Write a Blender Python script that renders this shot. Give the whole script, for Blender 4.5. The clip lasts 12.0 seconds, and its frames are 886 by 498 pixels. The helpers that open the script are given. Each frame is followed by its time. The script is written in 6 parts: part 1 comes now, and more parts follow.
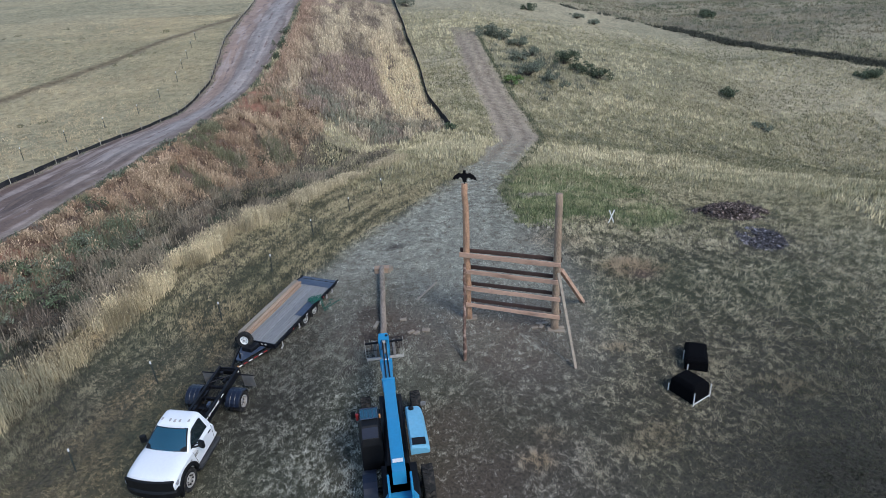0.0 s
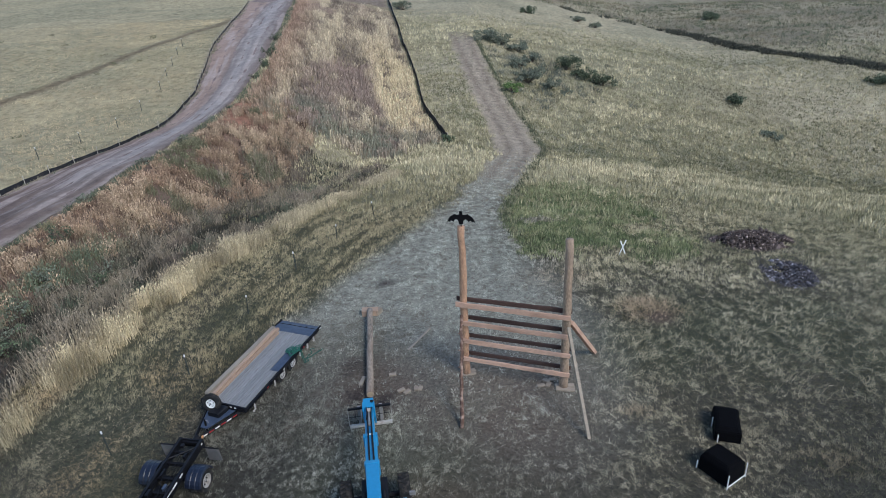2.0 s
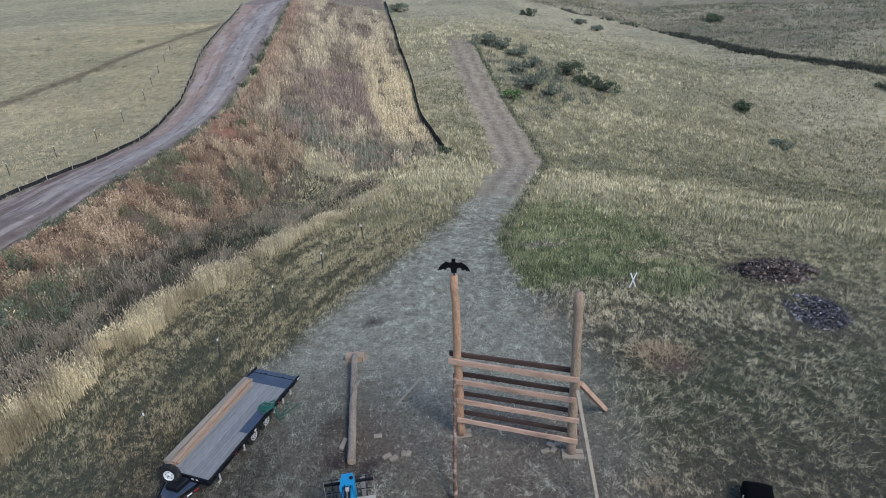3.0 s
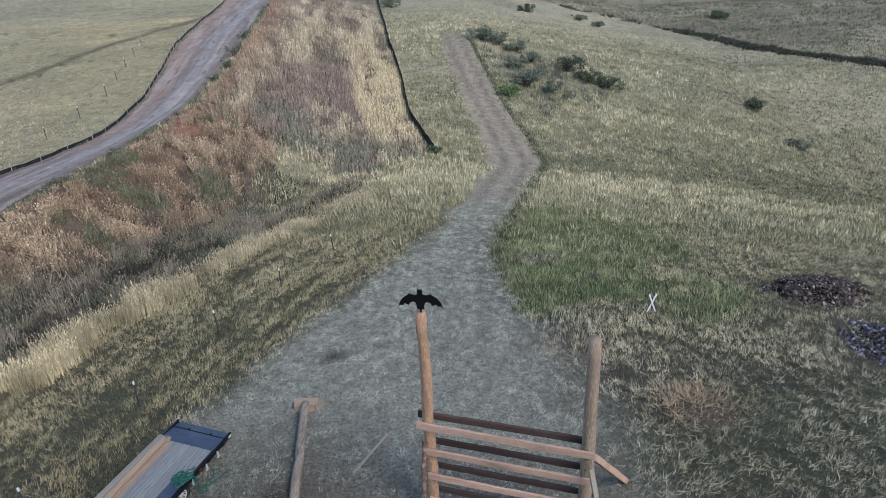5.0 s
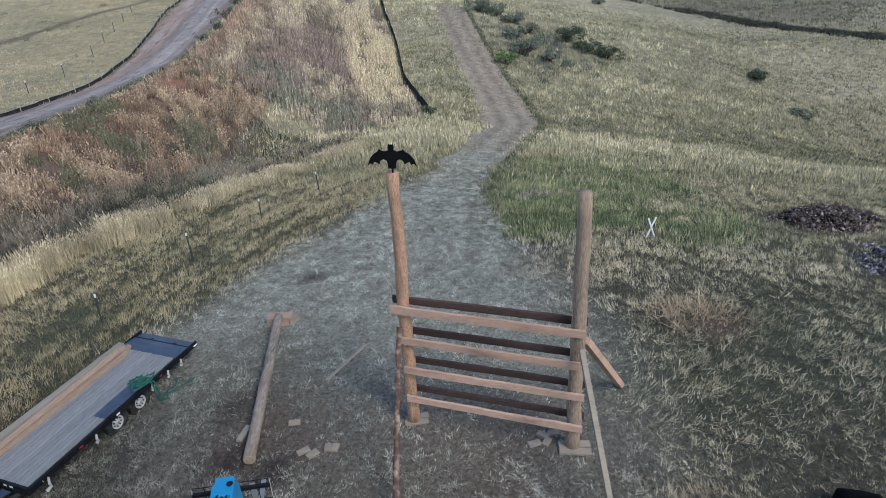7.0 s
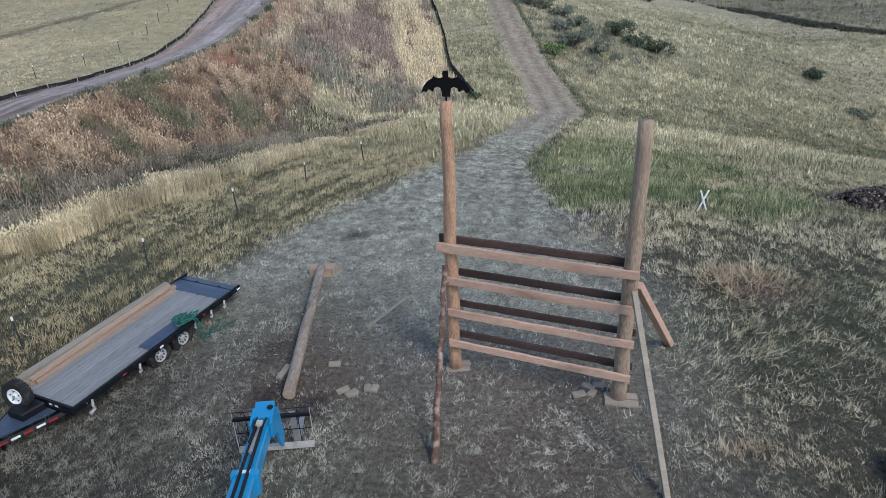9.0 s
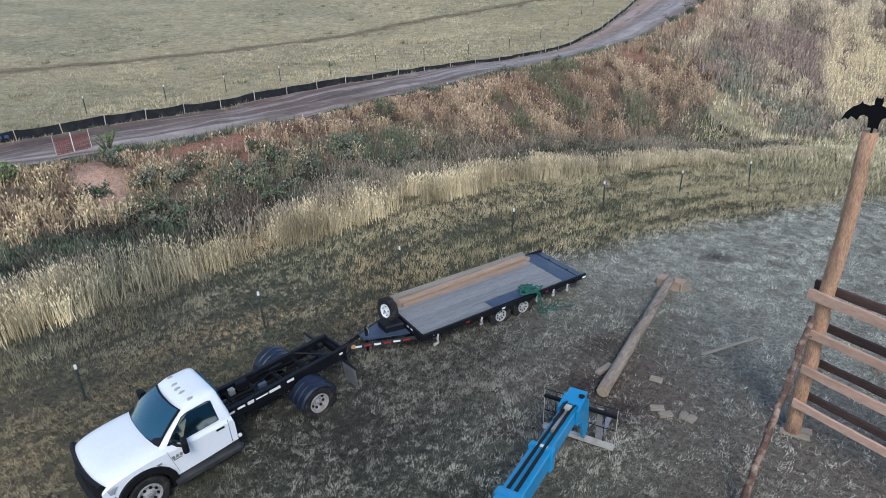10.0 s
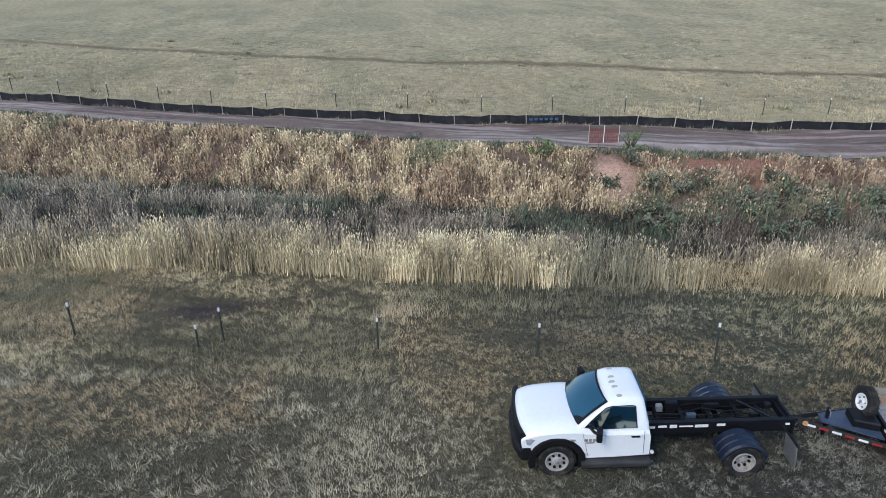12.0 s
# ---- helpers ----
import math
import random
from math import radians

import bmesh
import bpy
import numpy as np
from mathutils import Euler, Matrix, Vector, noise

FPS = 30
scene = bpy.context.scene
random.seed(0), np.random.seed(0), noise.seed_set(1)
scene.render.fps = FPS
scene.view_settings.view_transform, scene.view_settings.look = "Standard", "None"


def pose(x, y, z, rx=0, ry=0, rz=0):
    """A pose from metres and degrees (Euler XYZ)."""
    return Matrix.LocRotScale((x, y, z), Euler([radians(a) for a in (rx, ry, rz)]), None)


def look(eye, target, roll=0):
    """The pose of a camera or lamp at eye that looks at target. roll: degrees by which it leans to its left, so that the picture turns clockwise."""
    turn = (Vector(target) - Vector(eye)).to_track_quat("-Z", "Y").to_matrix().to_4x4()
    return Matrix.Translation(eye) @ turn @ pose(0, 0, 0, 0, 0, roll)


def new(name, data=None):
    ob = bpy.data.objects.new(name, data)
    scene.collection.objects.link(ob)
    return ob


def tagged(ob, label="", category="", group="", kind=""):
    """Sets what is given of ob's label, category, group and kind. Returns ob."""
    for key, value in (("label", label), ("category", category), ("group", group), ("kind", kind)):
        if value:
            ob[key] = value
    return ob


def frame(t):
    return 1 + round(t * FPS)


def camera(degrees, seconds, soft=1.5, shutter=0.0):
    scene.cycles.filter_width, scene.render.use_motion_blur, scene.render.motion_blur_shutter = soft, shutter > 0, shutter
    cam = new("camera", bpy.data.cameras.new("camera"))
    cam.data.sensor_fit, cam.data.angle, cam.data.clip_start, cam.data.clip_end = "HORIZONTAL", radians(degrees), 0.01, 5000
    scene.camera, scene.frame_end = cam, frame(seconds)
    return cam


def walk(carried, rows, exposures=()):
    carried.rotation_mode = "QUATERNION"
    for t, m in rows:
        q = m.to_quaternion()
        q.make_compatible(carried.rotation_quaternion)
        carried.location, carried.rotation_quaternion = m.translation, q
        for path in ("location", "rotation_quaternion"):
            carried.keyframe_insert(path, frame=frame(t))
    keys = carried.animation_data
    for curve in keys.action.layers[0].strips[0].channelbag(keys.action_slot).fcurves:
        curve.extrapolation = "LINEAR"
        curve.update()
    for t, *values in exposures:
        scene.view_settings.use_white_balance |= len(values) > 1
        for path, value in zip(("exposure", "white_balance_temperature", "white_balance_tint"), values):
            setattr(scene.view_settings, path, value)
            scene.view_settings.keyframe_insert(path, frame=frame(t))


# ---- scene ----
cam = camera(67.3, 12.0, 0.8)
PATH = [
    (0, (0.796, -28.11, 18.453), (0.675, -26.335, 17.538), -3.1),
    (0.5, (0.798, -27.762, 18.471), (0.677, -25.989, 17.553), -3.1),
    (1, (0.789, -26.776, 18.534), (0.669, -25.002, 17.617), -3.1),
    (1.5, (0.812, -25.445, 18.546), (0.692, -23.67, 17.63), -3.2),
    (2, (0.834, -23.813, 18.538), (0.716, -22.038, 17.623), -3.2),
    (2.5, (0.923, -22.021, 18.585), (0.806, -20.247, 17.67), -3.2),
    (3, (1.004, -19.979, 18.604), (0.887, -18.205, 17.688), -3.2),
    (3.2, (1.035, -19.125, 18.531), (0.921, -17.348, 17.62), -3.2),
    (4.8, (1.499, -14.128, 16.605), (1.385, -12.349, 15.7), -3.2),
    (5, (1.548, -14.041, 16.166), (1.435, -12.262, 15.259), -3.2),
    (5.5, (1.683, -13.907, 14.788), (1.568, -12.13, 13.877), -3.3),
    (6, (1.805, -13.887, 13.717), (1.69, -12.111, 12.804), -3.2),
    (6.5, (1.916, -13.989, 13.094), (1.8, -12.214, 12.18), -3.2),
    (7, (1.968, -14.016, 12.5), (1.852, -12.241, 11.586), -3.2),
    (7.2, (1.949, -14.169, 12.295), (1.833, -12.395, 11.38), -3.2),
    (8.8, (1.66, -14.44, 10.98), (1.574, -12.657, 10.078), -2.4),
    (9, (1.64, -14.45, 10.963), (1.415, -12.68, 10.06), -2.5),
    (9.1, (1.632, -14.467, 10.956), (1.236, -12.724, 10.058), -2.4),
    (9.2, (1.625, -14.485, 10.949), (1.107, -12.772, 10.056), -2.15),
    (9.3, (1.617, -14.502, 10.943), (0.978, -12.829, 10.053), -1.95),
    (9.4, (1.61, -14.52, 10.936), (0.791, -12.923, 10.052), -1.75),
    (9.5, (1.602, -14.537, 10.929), (0.693, -12.989, 10.048), -1.5),
    (9.6, (1.615, -14.537, 10.931), (0.66, -13.017, 10.05), -1.45),
    (9.7, (1.627, -14.538, 10.933), (0.663, -13.023, 10.052), -1.45),
    (9.8, (1.64, -14.538, 10.936), (0.614, -13.063, 10.058), -1.45),
    (10, (1.666, -14.538, 10.941), (0.503, -13.163, 10.069), -1.5),
    (10.2, (1.659, -14.537, 10.943), (0.338, -13.311, 10.077), -1.2),
    (10.5, (1.648, -14.536, 10.947), (0.131, -13.555, 10.087), -0.8),
    (10.7, (1.625, -14.544, 10.937), (0.001, -13.75, 10.081), -0.5),
    (11, (1.59, -14.555, 10.923), (-0.148, -14.048, 10.071), -0.1),
    (11.2, (1.611, -14.547, 10.932), (-0.179, -14.269, 10.085), 0.0),
    (11.5, (1.642, -14.536, 10.945), (-0.157, -14.336, 10.093), 0.15),
    (11.7, (1.643, -14.532, 10.95), (-0.156, -14.332, 10.099), 0.03),
    (12, (1.645, -14.527, 10.964), (-0.17, -14.324, 10.147), -0.2),
]
walk(cam, [(t, look(eye, target, roll)) for t, eye, target, roll in PATH], [(0, 0.68), (7.2, 0.68), (9.5, 0.74), (12, 0.77)])

# ---- world and light ----
world = bpy.data.worlds.new("sky")
scene.world = world
world.use_nodes = True
wn = world.node_tree.nodes
sky = wn.new("ShaderNodeTexSky")
sky.sky_type = "NISHITA"
sky.sun_disc = False
sky.sun_elevation = radians(44)
sky.sun_rotation = radians(135)
sky.air_density, sky.dust_density, sky.ozone_density = 1.0, 0.6, 3.0
world.node_tree.links.new(sky.outputs[0], wn["Background"].inputs[0])
wn["Background"].inputs[1].default_value = 0.135
sun_data = bpy.data.lights.new("sun", "SUN")
sun_data.energy = 1.4
sun_data.angle = radians(22)
sun_data.color = (1.0, 0.97, 0.93)
sun = new("sun", sun_data)
sun.matrix_world = look((30, -30, 41), (0, 0, 0))

# ---- materials ----


def node_mat(name):
    m = bpy.data.materials.new(name)
    m.use_nodes = True
    return m, m.node_tree.nodes, m.node_tree.links, m.node_tree.nodes["Principled BSDF"]


def mat(name, rgb, rough=0.7, metal=0.0, var=0.25, scale=6.0, bump=0.2, stretch=(1, 1, 1), dirt=None, amount=0.3, per=0.0, spec=0.5):
    """A painted, wooden or metal surface: base colour with grain at two scales, optional dirt colour in patches, relief."""
    m, n, l, b = node_mat(name)
    b.inputs["Roughness"].default_value = rough
    b.inputs["Metallic"].default_value = metal
    b.inputs["Specular IOR Level"].default_value = spec
    tc = n.new("ShaderNodeTexCoord")
    mp = n.new("ShaderNodeMapping")
    mp.inputs["Scale"].default_value = stretch
    l.new(tc.outputs["Object"], mp.inputs["Vector"])
    fine = n.new("ShaderNodeTexNoise")
    fine.inputs["Scale"].default_value, fine.inputs["Detail"].default_value = scale * 5, 6
    big = n.new("ShaderNodeTexNoise")
    big.inputs["Scale"].default_value, big.inputs["Detail"].default_value = scale * 0.5, 4
    for t in (fine, big):
        l.new(mp.outputs[0], t.inputs["Vector"])
    add = n.new("ShaderNodeMath")
    add.operation = "ADD"
    l.new(fine.outputs["Fac"], add.inputs[0])
    l.new(big.outputs["Fac"], add.inputs[1])
    span = n.new("ShaderNodeMapRange")
    span.inputs["From Min"].default_value, span.inputs["From Max"].default_value = 0.7, 1.3
    span.inputs["To Min"].default_value, span.inputs["To Max"].default_value = 1 - var, 1 + var
    l.new(add.outputs[0], span.inputs["Value"])
    last = span.outputs[0]
    if per:
        info = n.new("ShaderNodeObjectInfo")
        pr = n.new("ShaderNodeMapRange")
        pr.inputs["To Min"].default_value, pr.inputs["To Max"].default_value = 1 - per, 1 + per
        l.new(info.outputs["Random"], pr.inputs["Value"])
        mul = n.new("ShaderNodeMath")
        mul.operation = "MULTIPLY"
        l.new(last, mul.inputs[0])
        l.new(pr.outputs[0], mul.inputs[1])
        last = mul.outputs[0]
    vm = n.new("ShaderNodeVectorMath")
    vm.operation = "SCALE"
    vm.inputs[0].default_value = rgb
    l.new(last, vm.inputs["Scale"])
    colour = vm.outputs[0]
    if dirt:
        mix = n.new("ShaderNodeMix")
        mix.data_type = "RGBA"
        mix.inputs[7].default_value = (*dirt, 1)
        l.new(colour, mix.inputs[6])
        ramp = n.new("ShaderNodeMapRange")
        ramp.inputs["From Min"].default_value, ramp.inputs["From Max"].default_value = 0.5, 0.75
        ramp.inputs["To Max"].default_value = amount
        l.new(big.outputs["Fac"], ramp.inputs["Value"])
        l.new(ramp.outputs[0], mix.inputs[0])
        colour = mix.outputs[2]
    l.new(colour, b.inputs["Base Color"])
    if bump:
        bp = n.new("ShaderNodeBump")
        bp.inputs["Strength"].default_value, bp.inputs["Distance"].default_value = bump, 0.01
        l.new(fine.outputs["Fac"], bp.inputs["Height"])
        l.new(bp.outputs[0], b.inputs["Normal"])
    return m


def tint_mat(name, low=0.75, high=1.25, fine=9.0, bump=0.0, rough=0.95, spec=0.15, up=0.0, clump=0.9, fields=0.0):
    """Colour from the mesh's own 'tint' attribute, varied by noise at two scales. up: how far thin blades take the light of the turf that they form. fields: scale of the coarser noise of the open fields round the site."""
    m, n, l, b = node_mat(name)
    b.inputs["Roughness"].default_value = rough
    b.inputs["Specular IOR Level"].default_value = spec
    at = n.new("ShaderNodeAttribute")
    at.attribute_name = "tint"
    tc = n.new("ShaderNodeTexCoord")
    t1 = n.new("ShaderNodeTexNoise")
    t1.inputs["Scale"].default_value, t1.inputs["Detail"].default_value, t1.inputs["Roughness"].default_value = fine, 8, 0.7
    t2 = n.new("ShaderNodeTexNoise")
    t2.inputs["Scale"].default_value, t2.inputs["Detail"].default_value = clump, 5
    for t in (t1, t2):
        l.new(tc.outputs["Object"], t.inputs["Vector"])
    add = n.new("ShaderNodeMath")
    add.operation = "ADD"
    l.new(t1.outputs["Fac"], add.inputs[0])
    l.new(t2.outputs["Fac"], add.inputs[1])
    if fields:
        t3 = n.new("ShaderNodeTexNoise")
        t3.inputs["Scale"].default_value, t3.inputs["Detail"].default_value, t3.inputs["Roughness"].default_value = fields, 8, 0.65
        l.new(tc.outputs["Object"], t3.inputs["Vector"])
        away = n.new("ShaderNodeVectorMath")
        away.operation = "LENGTH"
        l.new(tc.outputs["Object"], away.inputs[0])
        share = n.new("ShaderNodeMapRange")
        share.inputs["From Min"].default_value, share.inputs["From Max"].default_value = 22, 42
        l.new(away.outputs["Value"], share.inputs["Value"])
        pick = n.new("ShaderNodeMix")
        l.new(share.outputs[0], pick.inputs[0])
        l.new(t2.outputs["Fac"], pick.inputs[2])
        l.new(t3.outputs["Fac"], pick.inputs[3])
        l.new(pick.outputs[0], add.inputs[1])
    span = n.new("ShaderNodeMapRange")
    span.inputs["From Min"].default_value, span.inputs["From Max"].default_value = 0.7, 1.3
    span.inputs["To Min"].default_value, span.inputs["To Max"].default_value = low, high
    l.new(add.outputs[0], span.inputs["Value"])
    vm = n.new("ShaderNodeVectorMath")
    vm.operation = "SCALE"
    l.new(at.outputs["Color"], vm.inputs[0])
    l.new(span.outputs[0], vm.inputs["Scale"])
    l.new(vm.outputs[0], b.inputs["Base Color"])
    if bump:
        bp = n.new("ShaderNodeBump")
        bp.inputs["Strength"].default_value, bp.inputs["Distance"].default_value = bump, 0.06
        l.new(t1.outputs["Fac"], bp.inputs["Height"])
        l.new(bp.outputs[0], b.inputs["Normal"])
    if up:
        geo = n.new("ShaderNodeNewGeometry")
        lift = n.new("ShaderNodeVectorMath")
        lift.operation = "ADD"
        lift.inputs[1].default_value = (0, 0, up)
        unit = n.new("ShaderNodeVectorMath")
        unit.operation = "NORMALIZE"
        l.new(geo.outputs["Normal"], lift.inputs[0])
        l.new(lift.outputs[0], unit.inputs[0])
        l.new(unit.outputs[0], b.inputs["Normal"])
    return m


def glass_mat(name, rgb):
    m, n, l, b = node_mat(name)
    b.inputs["Base Color"].default_value = (*rgb, 1)
    b.inputs["Roughness"].default_value = 0.04
    b.inputs["Transmission Weight"].default_value = 0.25
    b.inputs["IOR"].default_value = 2.1
    return m


M_GROUND = tint_mat("soil_and_grass", 0.4, 1.6, 20.0, 1.0, clump=8.0, fields=1.3)
M_ROAD = tint_mat("packed_dirt", 0.75, 1.25, 4.0, 0.6)
M_BLADE = tint_mat("grass_blade", 0.75, 1.25, 5.0, up=0.7)
M_WHITE = mat("white_paint", (0.76, 0.78, 0.80), 0.22, var=0.03, scale=2, bump=0, dirt=(0.5, 0.46, 0.4), amount=0.12)
M_STEP = mat("grey_black_plastic", (0.028, 0.029, 0.031), 0.6, var=0.3, scale=6, dirt=(0.06, 0.055, 0.048), amount=0.6)
M_BLACK = mat("black_plastic", (0.005, 0.0055, 0.007), 0.6, var=0.3, scale=5, dirt=(0.014, 0.013, 0.012), amount=0.3, spec=0.3)
M_FRAME = mat("black_chassis_paint", (0.006, 0.0065, 0.009), 0.55, var=0.3, scale=4, dirt=(0.02, 0.018, 0.017), amount=0.4, spec=0.25)
M_FENDER = mat("blue_black_fender", (0.007, 0.011, 0.024), 0.4, var=0.2, scale=3, bump=0.05)
M_TYRE = mat("tyre_rubber", (0.022, 0.022, 0.022), 0.9, var=0.3, scale=10, dirt=(0.10, 0.083, 0.066), amount=0.7, spec=0.2)
M_FLAP = mat("grey_rubber", (0.12, 0.12, 0.12), 0.8, var=0.25, scale=6, dirt=(0.2, 0.18, 0.15), amount=0.6)
M_RIM = mat("steel_rim", (0.40, 0.385, 0.365), 0.55, 0.1, var=0.2, scale=8, dirt=(0.17, 0.14, 0.115), amount=0.8)
M_WRIM = mat("white_rim", (0.42, 0.42, 0.41), 0.5, var=0.12, scale=8, dirt=(0.25, 0.22, 0.18), amount=0.7)
M_GLASS = glass_mat("tinted_glass", (0.004, 0.075, 0.12))
M_GLASSD = glass_mat("dark_side_glass", (0.004, 0.014, 0.02))
M_LAMP = mat("clear_lamp", (0.27, 0.28, 0.3), 0.12, var=0.2, scale=20, bump=0.1)
M_RED = mat("red_marker", (0.30, 0.025, 0.025), 0.4, var=0.1)
M_REFL = mat("white_marker", (0.75, 0.74, 0.72), 0.4, var=0.1)
M_AMBER = mat("amber_lamp", (0.55, 0.28, 0.12), 0.3, var=0.1)
M_BLUE = mat("blue_paint", (0.012, 0.24, 0.46), 0.35, var=0.08, scale=2, bump=0.04, dirt=(0.07, 0.17, 0.26), amount=0.4)
M_LBLUE = mat("pale_blue_paint", (0.15, 0.40, 0.56), 0.45, var=0.1, scale=2, bump=0.04, dirt=(0.25, 0.33, 0.38), amount=0.5)
M_STEEL = mat("worn_steel", (0.33, 0.32, 0.31), 0.5, 0.5, var=0.25, scale=8, dirt=(0.16, 0.12, 0.09), amount=0.5)
M_WORN = mat("worn_pale_paint", (0.42, 0.40, 0.36), 0.7, var=0.3, scale=8, dirt=(0.18, 0.14, 0.11), amount=0.7)
M_POLE = mat("pole_wood", (0.42, 0.245, 0.15), 0.85, var=0.5, scale=8, stretch=(1, 1, 0.28), bump=0.6, dirt=(0.13, 0.075, 0.052), amount=0.95)
M_POLE2 = mat("weathered_pole_wood", (0.30, 0.215, 0.15), 0.85, var=0.5, scale=7, stretch=(1, 1, 0.2), bump=0.5, dirt=(0.15, 0.11, 0.085), amount=0.8)
M_RAIL = mat("sawn_rail_wood", (0.50, 0.315, 0.225), 0.85, var=0.2, scale=5, stretch=(0.12, 1, 1), bump=0.4, dirt=(0.17, 0.095, 0.065), amount=0.8, per=0.12)
M_RAILD = mat("dark_slab_wood", (0.066, 0.037, 0.028), 0.9, var=0.35, scale=5, stretch=(0.12, 1, 1), bump=0.6, dirt=(0.08, 0.05, 0.04), amount=0.6, per=0.15)
M_BARK = mat("pine_bark", (0.12, 0.068, 0.048), 0.95, var=0.6, scale=10, bump=1.0, dirt=(0.42, 0.30, 0.235), amount=1.0)
M_LOG = mat("grey_log_wood", (0.25, 0.20, 0.155), 0.9, var=0.6, scale=5, stretch=(1, 0.15, 1), bump=0.7, dirt=(0.12, 0.085, 0.065), amount=0.9)
M_LOGEND = mat("log_end_grain", (0.30, 0.235, 0.16), 0.9, var=0.25, scale=14)
M_BOARD = mat("raw_board", (0.28, 0.23, 0.175), 0.85, var=0.2, scale=6, stretch=(0.15, 1, 1), bump=0.3, per=0.12)
M_BEAM = mat("fresh_timber", (0.34, 0.235, 0.165), 0.8, var=0.2, scale=6, stretch=(0.1, 1, 1), bump=0.3, per=0.12)
M_BEAMG = mat("grey_timber", (0.28, 0.24, 0.19), 0.85, var=0.2, scale=6, stretch=(0.1, 1, 1), bump=0.3, per=0.1)
M_PLANK = mat("deck_plank", (0.235, 0.238, 0.236), 0.85, var=0.25, scale=6, stretch=(0.1, 1, 1), bump=0.35, dirt=(0.16, 0.15, 0.14), amount=0.6, per=0.14)
M_DECKP = mat("deck_plate", (0.05, 0.07, 0.11), 0.5, 0.2, var=0.25, scale=4, dirt=(0.09, 0.09, 0.1), amount=0.4)
M_STRAP = mat("green_strap", (0.012, 0.10, 0.075), 0.8, var=0.3, scale=20)
M_CLOTH = mat("black_cloth", (0.0025, 0.0027, 0.0035), 1.0, var=0.3, scale=10, bump=0.3, spec=0.08)
M_PIPE = mat("white_pipe", (0.72, 0.72, 0.70), 0.5, var=0.08)
M_CUT = mat("black_cut_metal", (0.004, 0.004, 0.005), 0.8, var=0.2, spec=0.15)
M_SILT = mat("black_silt_fabric", (0.010, 0.011, 0.014), 0.9, var=0.4, scale=3, bump=0.3, dirt=(0.06, 0.05, 0.045), amount=0.5)
M_STAKE = mat("stake_wood", (0.45, 0.41, 0.34), 0.9, var=0.2, per=0.2)
M_TPOST = mat("green_tpost", (0.035, 0.045, 0.04), 0.7, var=0.3)
M_WIRE = mat("fence_wire", (0.13, 0.125, 0.115), 0.5, 0.6, var=0.1)
M_NET = mat("orange_netting", (0.21, 0.05, 0.037), 0.7, var=0.15)
M_PAINTB = mat("blue_lettering", (0.035, 0.09, 0.19), 0.7, var=0.1)
M_SHRUBW = mat("shrub_wood", (0.10, 0.08, 0.06), 0.95)

# ---- mesh helpers ----


def mesh_of(name, bm, material):
    me = bpy.data.meshes.new(name)
    bm.normal_update()
    bm.to_mesh(me)
    bm.free()
    me.materials.append(material)
    return me


def part(name, bm, material, parent, label="", smooth=False):
    ob = new(name, mesh_of(name, bm, material))
    ob.parent = parent
    if label:
        tagged(ob, label)
    if smooth:
        for p in ob.data.polygons:
            p.use_smooth = True
    return ob


def thing(name, m, label, category, group="", kind=""):
    ob = new(name)
    ob.empty_display_size = 0.2
    ob.matrix_world = m
    return tagged(ob, label, category, group, kind)


def solo(name, bm, material, m, label, category, group="", kind=""):
    ob = new(name, mesh_of(name, bm, material))
    ob.matrix_world = m
    return tagged(ob, label, category, group, kind)


def box(x0, x1, y0, y1, z0, z1, bevel=0.0, bm=None):
    own = bmesh.new()
    bmesh.ops.create_cube(own, size=1)
    for v in own.verts:
        v.co = Vector(((x0 + x1) / 2 + v.co.x * (x1 - x0), (y0 + y1) / 2 + v.co.y * (y1 - y0), (z0 + z1) / 2 + v.co.z * (z1 - z0)))
    if bevel:
        bmesh.ops.bevel(own, geom=own.edges[:], offset=bevel, segments=2, affect="EDGES", profile=0.6)
    return join(bm, own)


def join(bm, own):
    if bm is None:
        return own
    me = bpy.data.meshes.new("tmp")
    own.to_mesh(me)
    own.free()
    bm.from_mesh(me)
    bpy.data.meshes.remove(me)
    return bm


def moved(bm, m):
    bmesh.ops.transform(bm, matrix=m, verts=bm.verts[:])
    return bm


def tube(points, radii, sides=10, bm=None, wobble=0.0, seed=0):
    """A round bar along points, closed at both ends."""
    rnd = random.Random(seed)
    own = bmesh.new()
    pts = [Vector(p) for p in points]
    rings = []
    if not hasattr(radii, "__len__"):
        radii = [radii] * len(pts)
    for i, p in enumerate(pts):
        d = (pts[min(i + 1, len(pts) - 1)] - pts[max(i - 1, 0)]).normalized()
        side = d.cross(Vector((0.31, 0.17, 0.93)) if abs(d.z) < 0.9 else Vector((1, 0, 0))).normalized()
        up = side.cross(d)
        ring = []
        for k in range(sides):
            a = math.tau * k / sides
            r = radii[i] * (1 + wobble * rnd.uniform(-1, 1))
            ring.append(own.verts.new(p + side * (math.cos(a) * r) + up * (math.sin(a) * r)))
        rings.append(ring)
    for a, b in zip(rings, rings[1:]):
        for k in range(sides):
            own.faces.new((a[k], a[(k + 1) % sides], b[(k + 1) % sides], b[k]))
    own.faces.new(rings[0][::-1])
    own.faces.new(rings[-1])
    bmesh.ops.recalc_face_normals(own, faces=own.faces[:])
    return join(bm, own)


